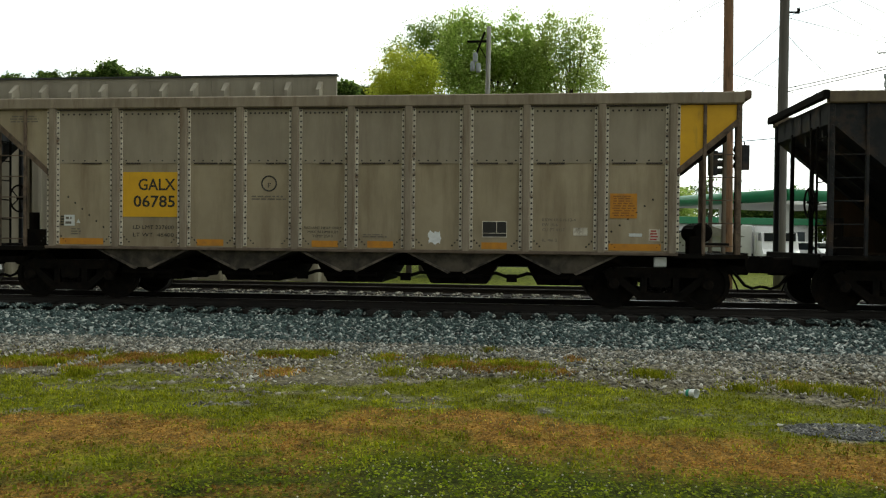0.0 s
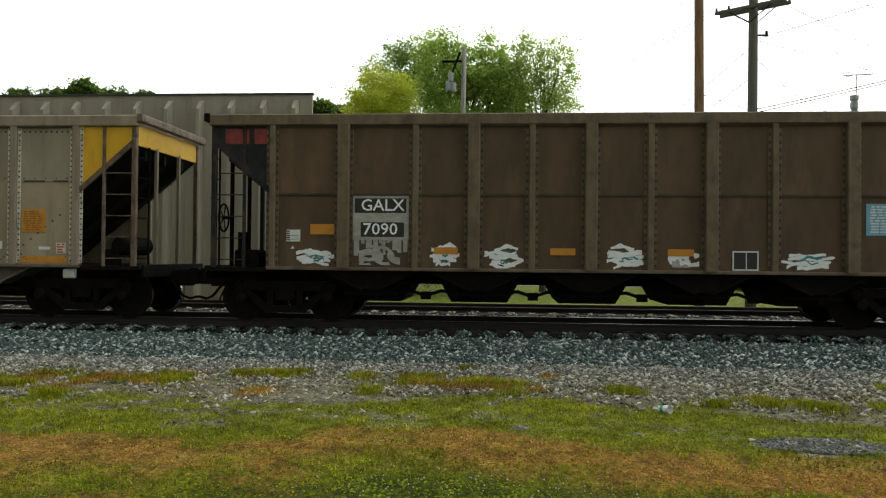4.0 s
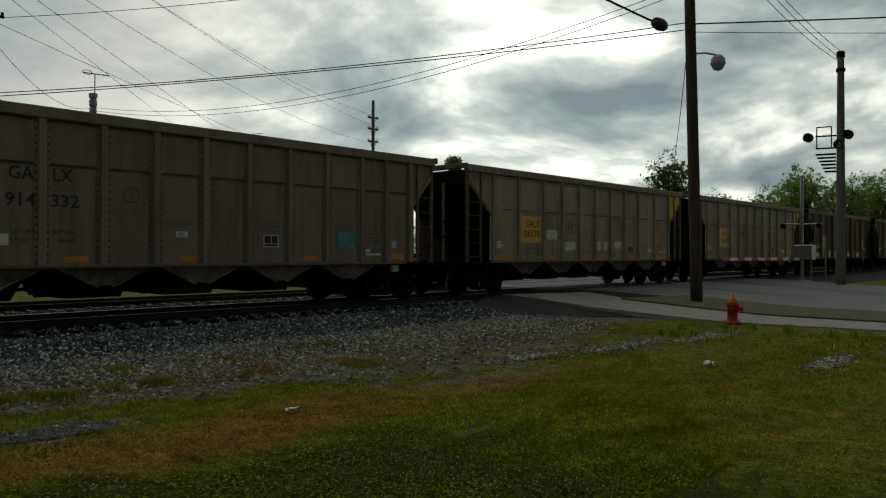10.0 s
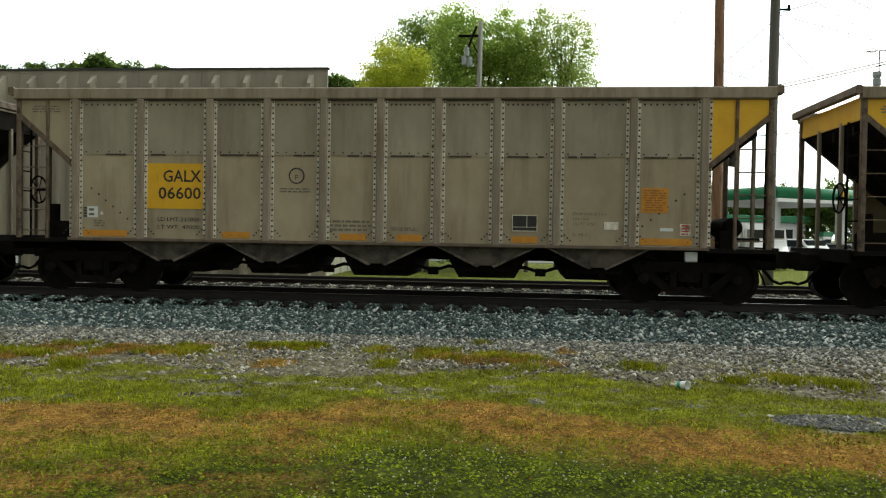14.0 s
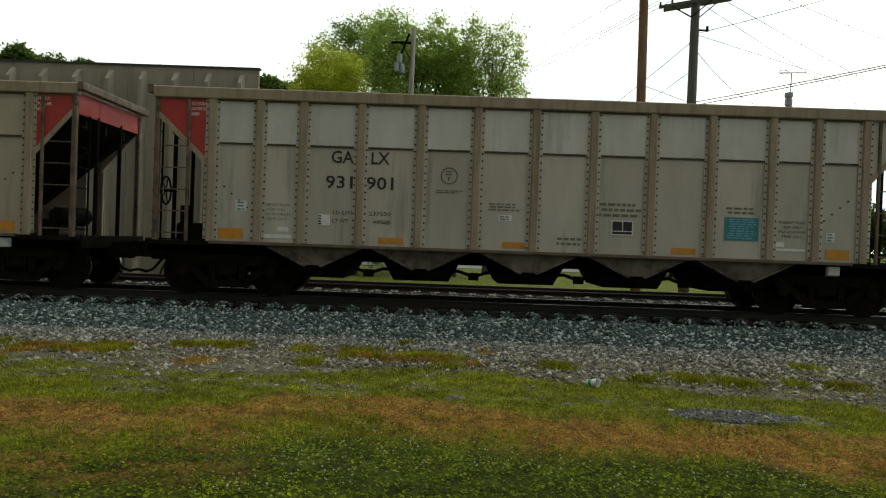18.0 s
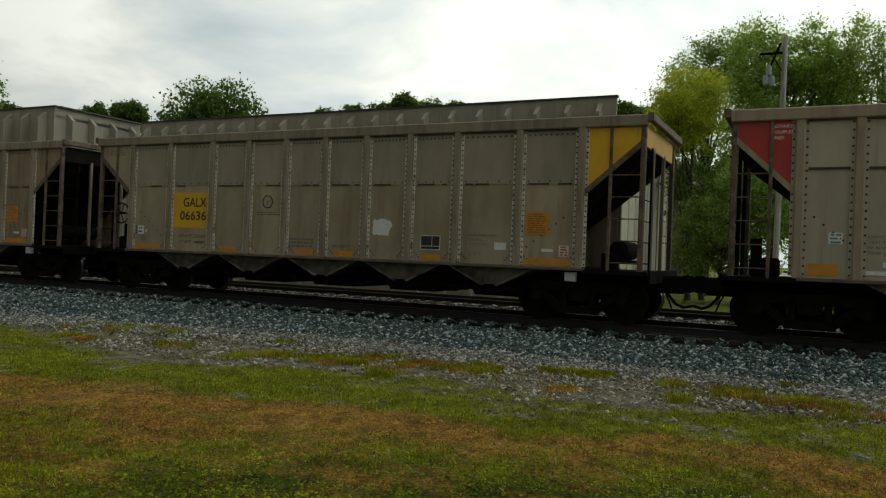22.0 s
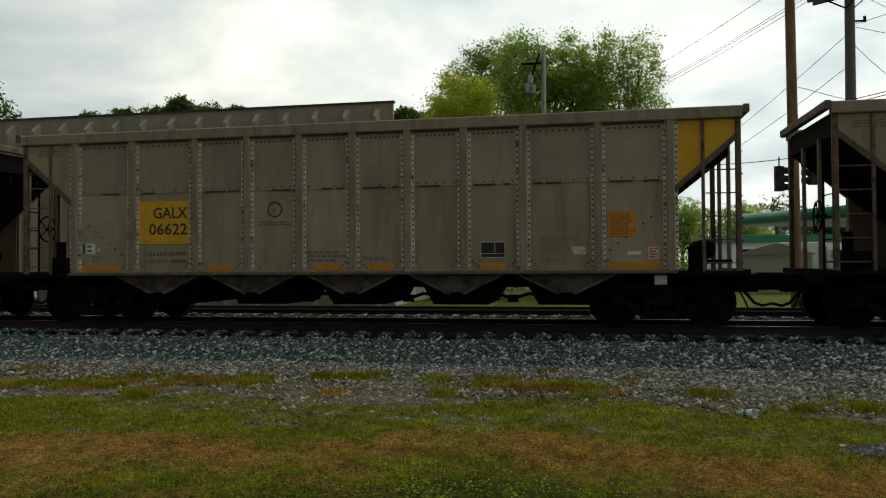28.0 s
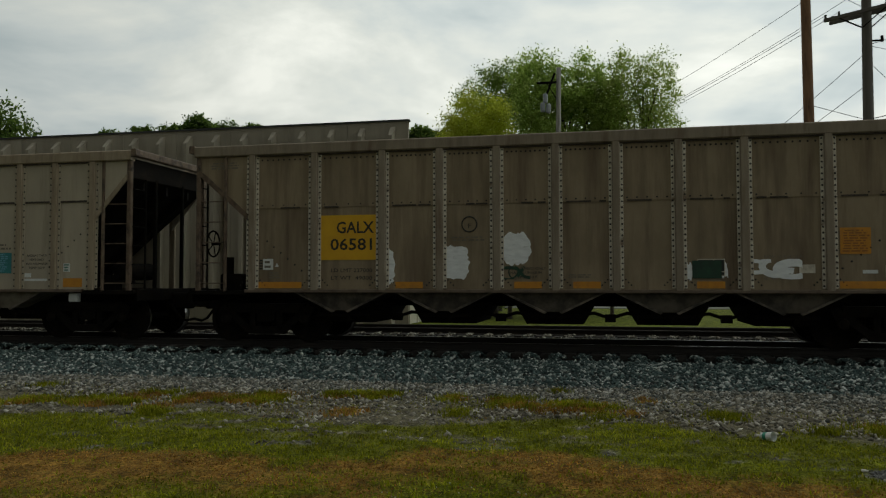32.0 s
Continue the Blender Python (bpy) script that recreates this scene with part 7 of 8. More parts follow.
build_truck_tractor()
shed = thing("storage_shed", "small pale metal storage shed with a low roof", "shed", "", pose(9.0, 40.0, 0, 0, 0, -8))
part("wall", Shape().box(-1.6, 1.6, 0, 3.0, 0, 1.9), M_CARGREY, shed)
part("roof", Shape().prism([(-1.8, 1.9), (1.8, 1.9), (0.0, 2.5)], 1, -0.2, 3.2), M_CONCRETE, shed)
part("door", Shape().box(-0.5, 0.5, -0.04, 0.0, 0.05, 1.75), M_CARGREY, shed)


# ---- poles, wires, signals ----
M_POLE = mat("weathered_pole_wood", (0.085, 0.06, 0.039), 0.95, 0, (0.026, 0.019, 0.013), 22, (1, 1, 0.03), (0.14, 0.11, 0.085), 14, (2, 2, 0.04), 0.52, 0.72, 0.25, 60, 0.006)
M_POLEBROWN = mat("brown_pole_wood", (0.30, 0.16, 0.085), 0.85, 0, (0.19, 0.10, 0.055), 9, (1, 1, 0.06), (0.06, 0.035, 0.022), 3, (2, 2, 0.3), 0.5, 0.7, 0.6, 30, 0.015)
M_POLEGREY = mat("grey_pole_wood", (0.46, 0.44, 0.41), 0.9, 0, (0.15, 0.135, 0.12), 9, (1, 1, 0.06), None, 1, None, 0, 1, 0.5, 30, 0.015)
M_POLEDARK = mat("grey_brown_old_pole", (0.11, 0.10, 0.09), 0.85, 0, (0.16, 0.145, 0.13), 9, (1, 1, 0.06), None, 1, None, 0, 1, 0.5, 30, 0.015)
M_NEARPOLE = mat("split_grey_pole_wood", (0.10, 0.078, 0.06), 0.95, 0, (0.022, 0.016, 0.012), 16, (1, 1, 0.10), (0.23, 0.195, 0.165), 11, (2, 2, 0.12), 0.50, 0.66, 1.0, 26, 0.03)
M_WIRE = mat("black_cable", (0.012, 0.012, 0.013), 0.6)
M_CERAMIC = mat("dark_insulator", (0.05, 0.045, 0.045), 0.3)
M_CAN = mat("grey_transformer_paint", (0.36, 0.38, 0.40), 0.5, 0.1, (0.28, 0.30, 0.32), 5)


def pole_shape(h, r0, r1, lean=(0, 0)):
    n = 10
    return Shape().path([(lean[0] * k / n, lean[1] * k / n, -0.2 + (h + 0.2) * k / n) for k in range(n + 1)], [r0 + (r1 - r0) * k / n for k in range(n + 1)], 14)


def utility_pole(x, y, h, r0, r1, material, label, arms=(), lean=(0, 0), turn=0.0):
    p = thing("utility_pole", label, "utility pole", "utility poles", pose(x, y, 0))
    part("pole", pole_shape(h, r0, r1, lean), material, p, "", None, True)
    for z, w, off in arms:
        sh = Shape().box(-w / 2, w / 2, off - 0.05, off + 0.05, z - 0.06, z + 0.06, 0.01)
        arm = part("crossarm", sh, M_POLEDARK, p, "", pose(0, 0, 0, 0, 0, turn))
        for k in (-0.48, -0.3, 0.3, 0.48):
            part("insulator", Shape().lathe([(0.0, 0.06), (0.03, 0.06), (0.05, 0.1), (0.03, 0.14), (0.045, 0.18), (0.0, 0.2)], (w * k, off, z), 2, 8), M_CERAMIC, arm)
        br = Shape().rod((-w * 0.3, off, z - 0.04), (0, off, z - 0.55), 0.02, 6).rod((w * 0.3, off, z - 0.04), (0, off, z - 0.55), 0.02, 6)
        part("brace", br, M_IRON, arm)
    return p


utility_pole(7.0, 28.0, 15.0, 0.19, 0.15, M_POLEBROWN, "tall reddish-brown wooden utility pole", (), (-0.12, 0))
P2 = utility_pole(8.76, 28.0, 12.3, 0.20, 0.15, M_POLEDARK, "dark wooden utility pole with doubled crossarms", ((10.62, 2.5, -0.22), (10.62, 2.5, 0.22), (11.6, 2.4, -0.22), (11.6, 2.4, 0.22)), (0.05, 0), -38)
part("bracket", Shape().box(0.1, 0.55, -0.03, 0.03, 9.62, 9.68, 0.01).rod((0.5, 0, 9.6), (0.5, 0, 9.8), 0.05, 8), M_IRON, P2)
PT = utility_pole(-1.66, 30.0, 9.9, 0.115, 0.09, M_POLEGREY, "slim grey utility pole with small transformers before the tree", (), (0.1, 0))
for dx, z in ((-0.42, 8.55), (-0.30, 8.15), (-0.52, 8.2)):
    part("transformer", Shape().lathe([(0.0, 0.0), (0.08, 0.0), (0.095, 0.04), (0.095, 0.30), (0.07, 0.36), (0.0, 0.36)], (dx, 0, z), 2, 12), M_CAN, PT)
part("top_bracket", Shape().box(-0.75, 0.05, -0.04, 0.04, 9.3, 9.38, 0.01).rod((-0.35, 0, 9.3), (0, 0, 8.7), 0.02, 6).rod((-0.42, 0, 8.75), (-0.06, 0, 9.7), 0.045, 6), M_IRON, PT)
PA = utility_pole(19.7, 45.0, 10.6, 0.14, 0.12, M_POLEDARK, "dark pole with a stacked insulator head and an aerial")
part("insulator_head", Shape().lathe([(0.0, 9.9), (0.2, 9.9), (0.2, 10.15), (0.16, 10.2), (0.22, 10.3), (0.22, 10.6), (0.17, 10.65), (0.24, 10.8), (0.24, 11.0), (0.0, 11.05)], (0, 0, 0), 2, 14), M_CAN, PA)
part("aerial", Shape().rod((0.1, 0, 11.0), (0.1, 0, 12.2), 0.03, 6).rod((-0.55, 0, 12.15), (0.95, 0, 12.2), 0.03, 6).path([(-0.35 + 0.28 * math.cos(g), 0, 12.2 + 0.12 * math.sin(g)) for g in [k * math.pi / 6 for k in range(13)]], 0.02, 5), M_IRON, PA)
utility_pole(41.95, 45.0, 13.9, 0.17, 0.12, M_POLEDARK, "distant dark pole with short side arms", ((12.5, 1.1, 0.0), (11.6, 1.1, 0.0), (10.6, 1.1, 0.0)))
utility_pole(70.0, 60.0, 13.2, 0.15, 0.1, M_POLEDARK, "far thin dark pole above the train")
PC = utility_pole(23.3, 9.84, 13.6, 0.19, 0.15, M_POLE, "tall weathered wooden pole by the pavement", (), (-0.55, 0.1))
part("street_lamp", Shape().path([(-0.32, 0, 7.95), (0.05, -0.25, 8.0), (0.35, -0.5, 7.95)], 0.03, 6).lathe([(0.0, 7.45), (0.14, 7.5), (0.24, 7.68), (0.2, 7.86), (0.1, 7.95), (0.0, 7.96)], (0.36, -0.52, 0), 2, 16), M_CAN, PC, "grey dome street lamp")
part("splice_can", Shape().lathe([(0.0, -0.32), (0.16, -0.28), (0.2, 0.0), (0.16, 0.28), (0.0, 0.32)], (-0.75, 0.9, 8.95), 0, 14), M_WIRE, PC, "black cable splice can")
NP = utility_pole(-5.3, 2.95, 9.5, 0.098, 0.08, M_NEARPOLE, "close weathered wooden pole with a yellow tag", (), (0.08, 0.05))
band = [math.radians(-165 + 17 * k) for k in range(10)]
tag = Shape().add([(0.012 + 0.0985 * math.cos(g), 0.007 + 0.0985 * math.sin(g), z) for g in band for z in (1.215, 1.25)], [(2 * k, 2 * k + 2, 2 * k + 3, 2 * k + 1) for k in range(9)])
part("yellow_tag", tag, M_YELLOW, NP, "narrow yellow tag band")
part("nail", Shape().rod((0.0, -0.085, 1.15), (0.0, -0.11, 1.15), 0.015, 6), M_CHROME, NP)
part("guy_wire", Shape().rod((0.08, 0.03, 6.2), (-0.98, -0.85, 0.0), 0.007, 5), M_CHROME, NP, "thin steel guy wire")


def cable(p, q, sag, r, name="cable", n=16):
    p, q = Vector(p), Vector(q)
    pts = [p.lerp(q, k / n) - Vector((0, 0, sag * 4 * (k / n) * (1 - k / n))) for k in range(n + 1)]
    ob = new("overhead_" + name, Shape().path(pts, r, 5).mesh("overhead_" + name, M_WIRE))
    return tagged(ob, "thin black overhead cable between poles", "cable", "overhead cables")


def arm_tip(k, z, off):
    g = radians(-38)
    return (8.76 + 2.4 * k * math.cos(g) - off * math.sin(g), 28.0 + 2.4 * k * math.sin(g) + off * math.cos(g), z)


# the high wires from the pole pair to the far pole, and on into the distance
cable((6.9, 28, 14.7), (41.65, 45, 12.7), 1.0, 0.010)
cable((6.9, 28, 14.7), (42.2, 45, 11.8), 0.8, 0.010)
cable(arm_tip(0.48, 11.5, -0.22), (41.65, 45, 10.5), 0.9, 0.010)
cable(arm_tip(0.3, 10.8, -0.22), (70, 80, 7.5), 0.6, 0.010)
cable(arm_tip(-0.48, 11.7, 0.22), (62, 80, 7.0), 0.6, 0.010)
cable((8.8, 28, 9.5), (75, 70, 8.0), 0.5, 0.010)
# telephone cables to the pole by the pavement
cable((8.8, 28, 7.0), (22.8, 9.9, 8.9), 0.3, 0.016, "cable", 20)
cable((8.8, 28, 6.88), (22.8, 9.9, 8.68), 0.2, 0.016, "cable", 20)
cable((19.7, 45, 10.2), (22.8, 9.9, 10.1), 1.55, 0.012, "cable", 20)
cable((19.7, 45, 10.0), (22.8, 9.9, 9.9), 1.6, 0.012, "cable", 20)
cable((8.8, 28, 9.0), (19.7, 45, 10.2), 0.9, 0.011)
cable((8.8, 28, 9.5), (23.0, 9.9, 11.95), 0.5, 0.011)
cable((22.05, 10.75, 8.95), (12.5, 12.3, 10.2), 0.1, 0.035)
for dz in (0.0, 0.35):
    cable((22.8, 9.9, 13.2 - dz), (40.8, 10.2, 11.5 - dz), 0.4, 0.013)
cable((22.8, 9.9, 12.6), (40.8, 10.2, 11.0), 0.6, 0.013)
cable((22.8, 9.9, 8.85), (40, -20, 9.0), 0.3, 0.024)
cable((22.8, 9.9, 8.6), (44, -20, 8.6), 0.4, 0.011)
cable((22.8, 9.9, 8.5), (43, 20, 6.8), 0.3, 0.015)
for k, z in ((-0.48, 10.8), (-0.3, 10.8), (0.48, 11.8), (-0.48, 11.8)):
    cable(arm_tip(k, z, -0.22), (-8 + 3 * k, 78, 13.5 + z - 10.8), 1.2, 0.010)
cable((8.8, 28, 9.3), (2.0, 60, 6.0), 0.8, 0.011)
cable((8.8, 28, 8.2), (0.5, 60, 5.0), 0.9, 0.011)
cable((6.9, 28, 7.6), (30, 40, 5.6), 0.6, 0.011)


def signal_head(x, y, z, turn, label, group):
    h = thing("traffic_signal", label, "traffic signal", group, pose(x, y, z, 0, 0, turn))
    box_part("housing", h, (-0.18, 0.18, -0.16, 0.16, -0.55, 0.55), M_BLACKPAINT)
    for k in (-0.36, 0.0, 0.36):
        part("visor", Shape().lathe([(0.15, 0.0), (0.15, 0.28), (0.14, 0.28), (0.13, 0.0)], (0.18, 0, k), 0, 12), M_BLACKPAINT, h)
        part("lens", Shape().lathe([(0.0, 0.0), (0.13, 0.01), (0.13, 0.03), (0.0, 0.04)], (0.17, 0, k), 0, 12), M_GLASS, h)
    part("hanger", Shape().rod((0, 0, 0.55), (0, 0, 6.17 - z), 0.03, 6), M_IRON, h)
    return h


signal_head(8.30, 36.0, 5.2, 10, "black three-lamp traffic signal hung on a span wire", "traffic signals")
signal_head(9.68, 36.0, 5.45, 190, "black three-lamp traffic signal hung on a span wire", "traffic signals")
cable((5.6, 36, 5.9), (9.68, 36, 6.2), 0.06, 0.018)
cable((9.68, 36, 6.2), (26, 37, 8.6), 0.25, 0.018)


def build_crossing_signal():
    """A tall steel post with flashing lamps on a short arm, and a gate lowered over the road."""
    p = thing("crossing_signal", "tall steel railway crossing signal post with lamp platform", "crossing signal", "", pose(40.8, 10.3, 0))
    part("post", pole_shape(11.6, 0.24, 0.15), M_POLEDARK, p, "", None, True)
    part("top_cap", Shape().lathe([(0.0, 10.6), (0.22, 10.6), (0.22, 10.75), (0.0, 10.8)], (0, 0, 0), 2, 12), M_IRON, p)
    part("finial", Shape().lathe([(0.0, 11.3), (0.2, 11.3), (0.2, 11.55), (0.0, 11.6)], (0, 0, 0), 2, 12), M_IRON, p)
    d = Vector((-0.25, 0.97, 0))
    arm = Shape()
    for z in (6.9, 7.5):
        arm.rod((0, 0, z), tuple(d * 1.1 + Vector((0, 0, z))), 0.04, 6)
    arm.rod(tuple(d * 1.05 + Vector((0, 0, 6.9))), tuple(d * 1.05 + Vector((0, 0, 7.95))), 0.03, 6)
    arm.rod(tuple(d * 0.4 + Vector((0, 0, 6.9))), tuple(d * 0.4 + Vector((0, 0, 7.95))), 0.03, 6)
    arm.rod(tuple(d * 0.4 + Vector((0, 0, 7.95))), tuple(d * 1.05 + Vector((0, 0, 7.95))), 0.03, 6)
    part("lamp_arm", arm, M_IRON, p)
    for k in range(6):
        z = 5.75 + 0.17 * k
        a, b = d * (0.2 + 0.0 * k), d * (0.7 + 0.08 * k)
        part("step", Shape().rod(tuple(a + Vector((0, 0, z))), tuple(b + Vector((0, 0, z))), 0.05, 6), M_IRON, p)
    for off, z in ((1.4, 7.45), (-0.35, 7.5), (0.05, 7.05)):
        c = d * off + Vector((0, 0, z))
        part("flasher", Shape().lathe([(0.0, 0.2), (0.1, 0.16), (0.23, 0.0), (0.23, -0.25), (0.2, -0.25), (0.19, 0.0), (0.0, 0.04)], tuple(c), 0, 14), M_BLACKPAINT, p, "black hooded crossing lamp")
    g = thing("crossing_gate", "railway crossing mast with its striped gate arm lowered", "crossing gate", "", pose(43.4, 12.9, 0))
    part("mast", Shape().rod((0, 0, 0), (0, 0, 5.9), 0.09, 10), M_CHROME, g)
    part("base", Shape().box(-0.4, 0.4, -0.4, 0.4, 0, 0.3, 0.04), M_CONCRETE, g)
    part("lamp_bar", Shape().rod((-0.2, 0.9, 3.3), (0.2, -0.9, 3.3), 0.05, 8), M_CHROME, g)
    for s in (-1, 1):
        part("lamp", Shape().lathe([(0.0, 0.14), (0.11, 0.12), (0.14, 0.0), (0.14, -0.22), (0.12, -0.22), (0.0, 0.0)], (-0.2 * s, 0.85 * s, 3.2), 0, 14), M_BLACKPAINT, g)
    part("mechanism", Shape().box(-0.35, 0.35, -0.6, 0.3, 1.4, 2.2, 0.06), M_CHROME, g)
    for k in range(12):
        part("arm_section", Shape().box(-0.5 - 0.85 * (k + 1), -0.5 - 0.85 * k, -0.05, 0.03, 1.36 + 0.004 * k, 1.52, 0.01), M_WHITE if k % 2 == 0 else M_RED, g)
    for k in range(3):
        box = thing("marker_post", "thin white marker post beside the crossing", "post", "marker posts", pose(46 + 1.2 * k, 13.2 - 0.4 * k, 0))
        part("post", Shape().rod((0, 0, 0), (0.1 * k, 0, 2.4), 0.05, 8), M_CHROME, box)


build_crossing_signal()


# ---- small things on the grass ----
M_HYDRANT = mat("red_hydrant_paint", (0.42, 0.02, 0.012), 0.4, 0, (0.34, 0.018, 0.012), 6, None, (0.2, 0.03, 0.02), 4, None, 0.6, 0.8)
M_HYDTOP = mat("orange_hydrant_cap", (0.55, 0.16, 0.015), 0.4, 0, (0.45, 0.12, 0.015), 6)


def build_hydrant():
    h = thing("fire_hydrant", "red fire hydrant with an orange cap beside the pavement", "fire hydrant", "", pose(18.56, 6.85, 0.02))
    part("barrel", Shape().lathe([(0.0, 0.0), (0.19, 0.0), (0.19, 0.05), (0.14, 0.07), (0.125, 0.12), (0.125, 0.42), (0.155, 0.44), (0.155, 0.48), (0.12, 0.5), (0.0, 0.5)], (0, 0, 0), 2, 18), M_HYDRANT, h, "", None, True)
    part("bonnet", Shape().lathe([(0.15, 0.48), (0.15, 0.52), (0.12, 0.60), (0.06, 0.66), (0.04, 0.67), (0.04, 0.73), (0.0, 0.74)], (0, 0, 0), 2, 16), M_HYDTOP, h, "orange bonnet", None, True)
    for g in (20, 200, 290):
        d = Vector((math.cos(radians(g)), math.sin(radians(g)), 0))
        part("nozzle", Shape().rod(tuple(d * 0.1 + Vector((0, 0, 0.38))), tuple(d * 0.24 + Vector((0, 0, 0.38))), 0.06, 10), M_HYDRANT, h)
    for k in range(6):
        g = k * math.pi / 3
        part("bolt", Shape().rod((0.165 * math.cos(g), 0.165 * math.sin(g), 0.05), (0.165 * math.cos(g), 0.165 * math.sin(g), 0.09), 0.016, 6), M_HYDRANT, h)


build_hydrant()
M_PAPER = mat("white_litter", (0.75, 0.75, 0.74), 0.6, 0, (0.6, 0.62, 0.6), 9)
M_CUPGREEN = mat("green_print", (0.03, 0.3, 0.2), 0.5)
M_WRAP = mat("orange_wrapper", (0.55, 0.2, 0.07), 0.5, 0, (0.6, 0.5, 0.42), 7)


def crumple(name, at, size, material, label, seed):
    rnd = random.Random(seed)
    t = thing(name, label, "litter", "litter on the grass", at)
    n = 5
    pts = [((i / (n - 1) - 0.5) * size[0], (j / (n - 1) - 0.5) * size[1], 0.03 + rnd.uniform(0, size[2])) for i in range(n) for j in range(n)]
    pts += [(x * 0.97, y * 0.97, z - 0.006) for x, y, z in pts]
    m = n * n
    f = [(i * n + j, (i + 1) * n + j, (i + 1) * n + j + 1, i * n + j + 1) for i in range(n - 1) for j in range(n - 1)]
    f += [tuple(m + k for k in reversed(q)) for q in f[:]]
    part("sheet", Shape().add(pts, f), material, t)
    return t


CUP = thing("paper_cup", "crushed white and green paper cup on the grass", "cup", "litter on the grass", pose(1.78, 8.55, 0.05, 82, 0, 40))
part("cup", Shape().lathe([(0.0, -0.07), (0.036, -0.07), (0.048, 0.06), (0.05, 0.07), (0.046, 0.07), (0.034, -0.06), (0.0, -0.06)], (0, 0, 0), 2, 14), M_PAPER, CUP)
part("print_band", Shape().lathe([(0.039, -0.045), (0.0435, 0.0), (0.0425, 0.0), (0.038, -0.045)], (0, 0, 0), 2, 14), M_CUPGREEN, CUP)
crumple("paper_litter", pose(11.4, 4.4, 0.0, 0, 0, 30), (0.22, 0.14, 0.06), M_PAPER, "crumpled white paper on the grass", 1)
crumple("paper_litter", pose(5.05, 6.3, 0.0, 0, 0, 10), (0.2, 0.08, 0.03), M_PAPER, "torn pale paper on the grass", 2)
crumple("food_wrapper", pose(-4.98, 3.1, 0.0, 0, 0, 20), (0.12, 0.06, 0.02), M_WRAP, "flattened orange food wrapper near the pole", 3)


# ---- trees ----
def leaf_material(name, dark, mid, light):
    m = bpy.data.materials.new(name)
    nt, n, l, b = nodes_of(m)
    geo = n.new("ShaderNodeNewGeometry")
    ramp = n.new("ShaderNodeValToRGB")
    e = ramp.color_ramp.elements
    e[0].position, e[0].color = 0.0, (*dark, 1)
    e[1].position, e[1].color = 1.0, (*light, 1)
    k = e.new(0.55)
    k.color = (*mid, 1)
    l.new(geo.outputs["Random Per Island"], ramp.inputs[0])
    l.new(ramp.outputs[0], b.inputs["Base Color"])
    b.inputs["Roughness"].default_value = 0.55
    b.inputs["Specular IOR Level"].default_value = 0.3
    tr = n.new("ShaderNodeBsdfTranslucent")
    l.new(ramp.outputs[0], tr.inputs["Color"])
    mx = n.new("ShaderNodeMixShader")
    mx.inputs[0].default_value = 0.74
    l.new(b.outputs[0], mx.inputs[1])
    l.new(tr.outputs[0], mx.inputs[2])
    l.new(mx.outputs[0], n["Material Output"].inputs["Surface"])
    return m


M_LEAF = leaf_material("mid_green_leaves", (0.24, 0.35, 0.07), (0.41, 0.53, 0.13), (0.62, 0.72, 0.26))
M_LEAFMIX = leaf_material("fresh_green_leaves", (0.25, 0.34, 0.07), (0.42, 0.51, 0.13), (0.60, 0.68, 0.25))
M_LEAFLIGHT = leaf_material("spring_yellow_green_leaves", (0.34, 0.40, 0.035), (0.52, 0.56, 0.07), (0.66, 0.68, 0.14))
M_LEAFDARK = leaf_material("dark_far_leaves", (0.05, 0.095, 0.02), (0.10, 0.165, 0.03), (0.19, 0.26, 0.055))
# mid green darkened: for darker trees, and for low ones with shade painted in
M_LEAFSHADE = leaf_material("dark_and_shaded_leaves", (0.13, 0.20, 0.04), (0.24, 0.335, 0.075), (0.40, 0.50, 0.14))
M_BARK = mat("dark_bark", (0.045, 0.035, 0.027), 0.95, 0, (0.075, 0.06, 0.048), 14, (1, 1, 0.2), None, 1, None, 0, 1, 0.8, 30, 0.03)


def crown_mesh(lobes, leaf, clumps, per, seed, material, spread=0.3):
    """Leaves in small sprays through several lobes; a slow noise leaves gaps between the sprays."""
    rng = np.random.default_rng(seed)
    pts = []
    for cx, cy, cz, rx, ry, rz, dens in lobes:
        n = int(clumps * dens)
        d = rng.normal(0, 1, (n, 3))
        d /= np.linalg.norm(d, axis=1)[:, None]
        c = np.array([cx, cy, cz]) + d * rng.uniform(0.12, 1.0, (n, 1)) ** 0.55 * np.array([rx, ry, rz])
        open_ = np.array([noise.noise((p[0] * 0.9, p[1] * 0.9, p[2] * 0.9 + seed)) > -0.27 for p in c.tolist()])
        c = c[open_]
        k = rng.integers(per // 3, per * 5 // 3, len(c))
        cc = np.repeat(c, k, axis=0)
        size = np.repeat(rng.uniform(0.5, 1.2, (len(c), 1)), k, axis=0)
        pts.append(cc + rng.normal(0, spread, cc.shape) * np.array([1, 1, 0.75]) * size)
    p = np.concatenate(pts)
    n = len(p)
    a = rng.normal(0, 1, (n, 3))
    a /= np.linalg.norm(a, axis=1)[:, None]
    b = np.cross(a, rng.normal(0, 1, (n, 3)))
    b /= np.linalg.norm(b, axis=1)[:, None]
    s = leaf[0] + (leaf[1] - leaf[0]) * rng.random((n, 1))
    v = np.stack([p - a * s, p + b * s * 0.55, p + a * s, p - b * s * 0.55], 1).reshape(-1, 3)
    f = (np.arange(4)[None] + 4 * np.arange(n)[:, None])
    return raw_mesh("crown", v, f, material)


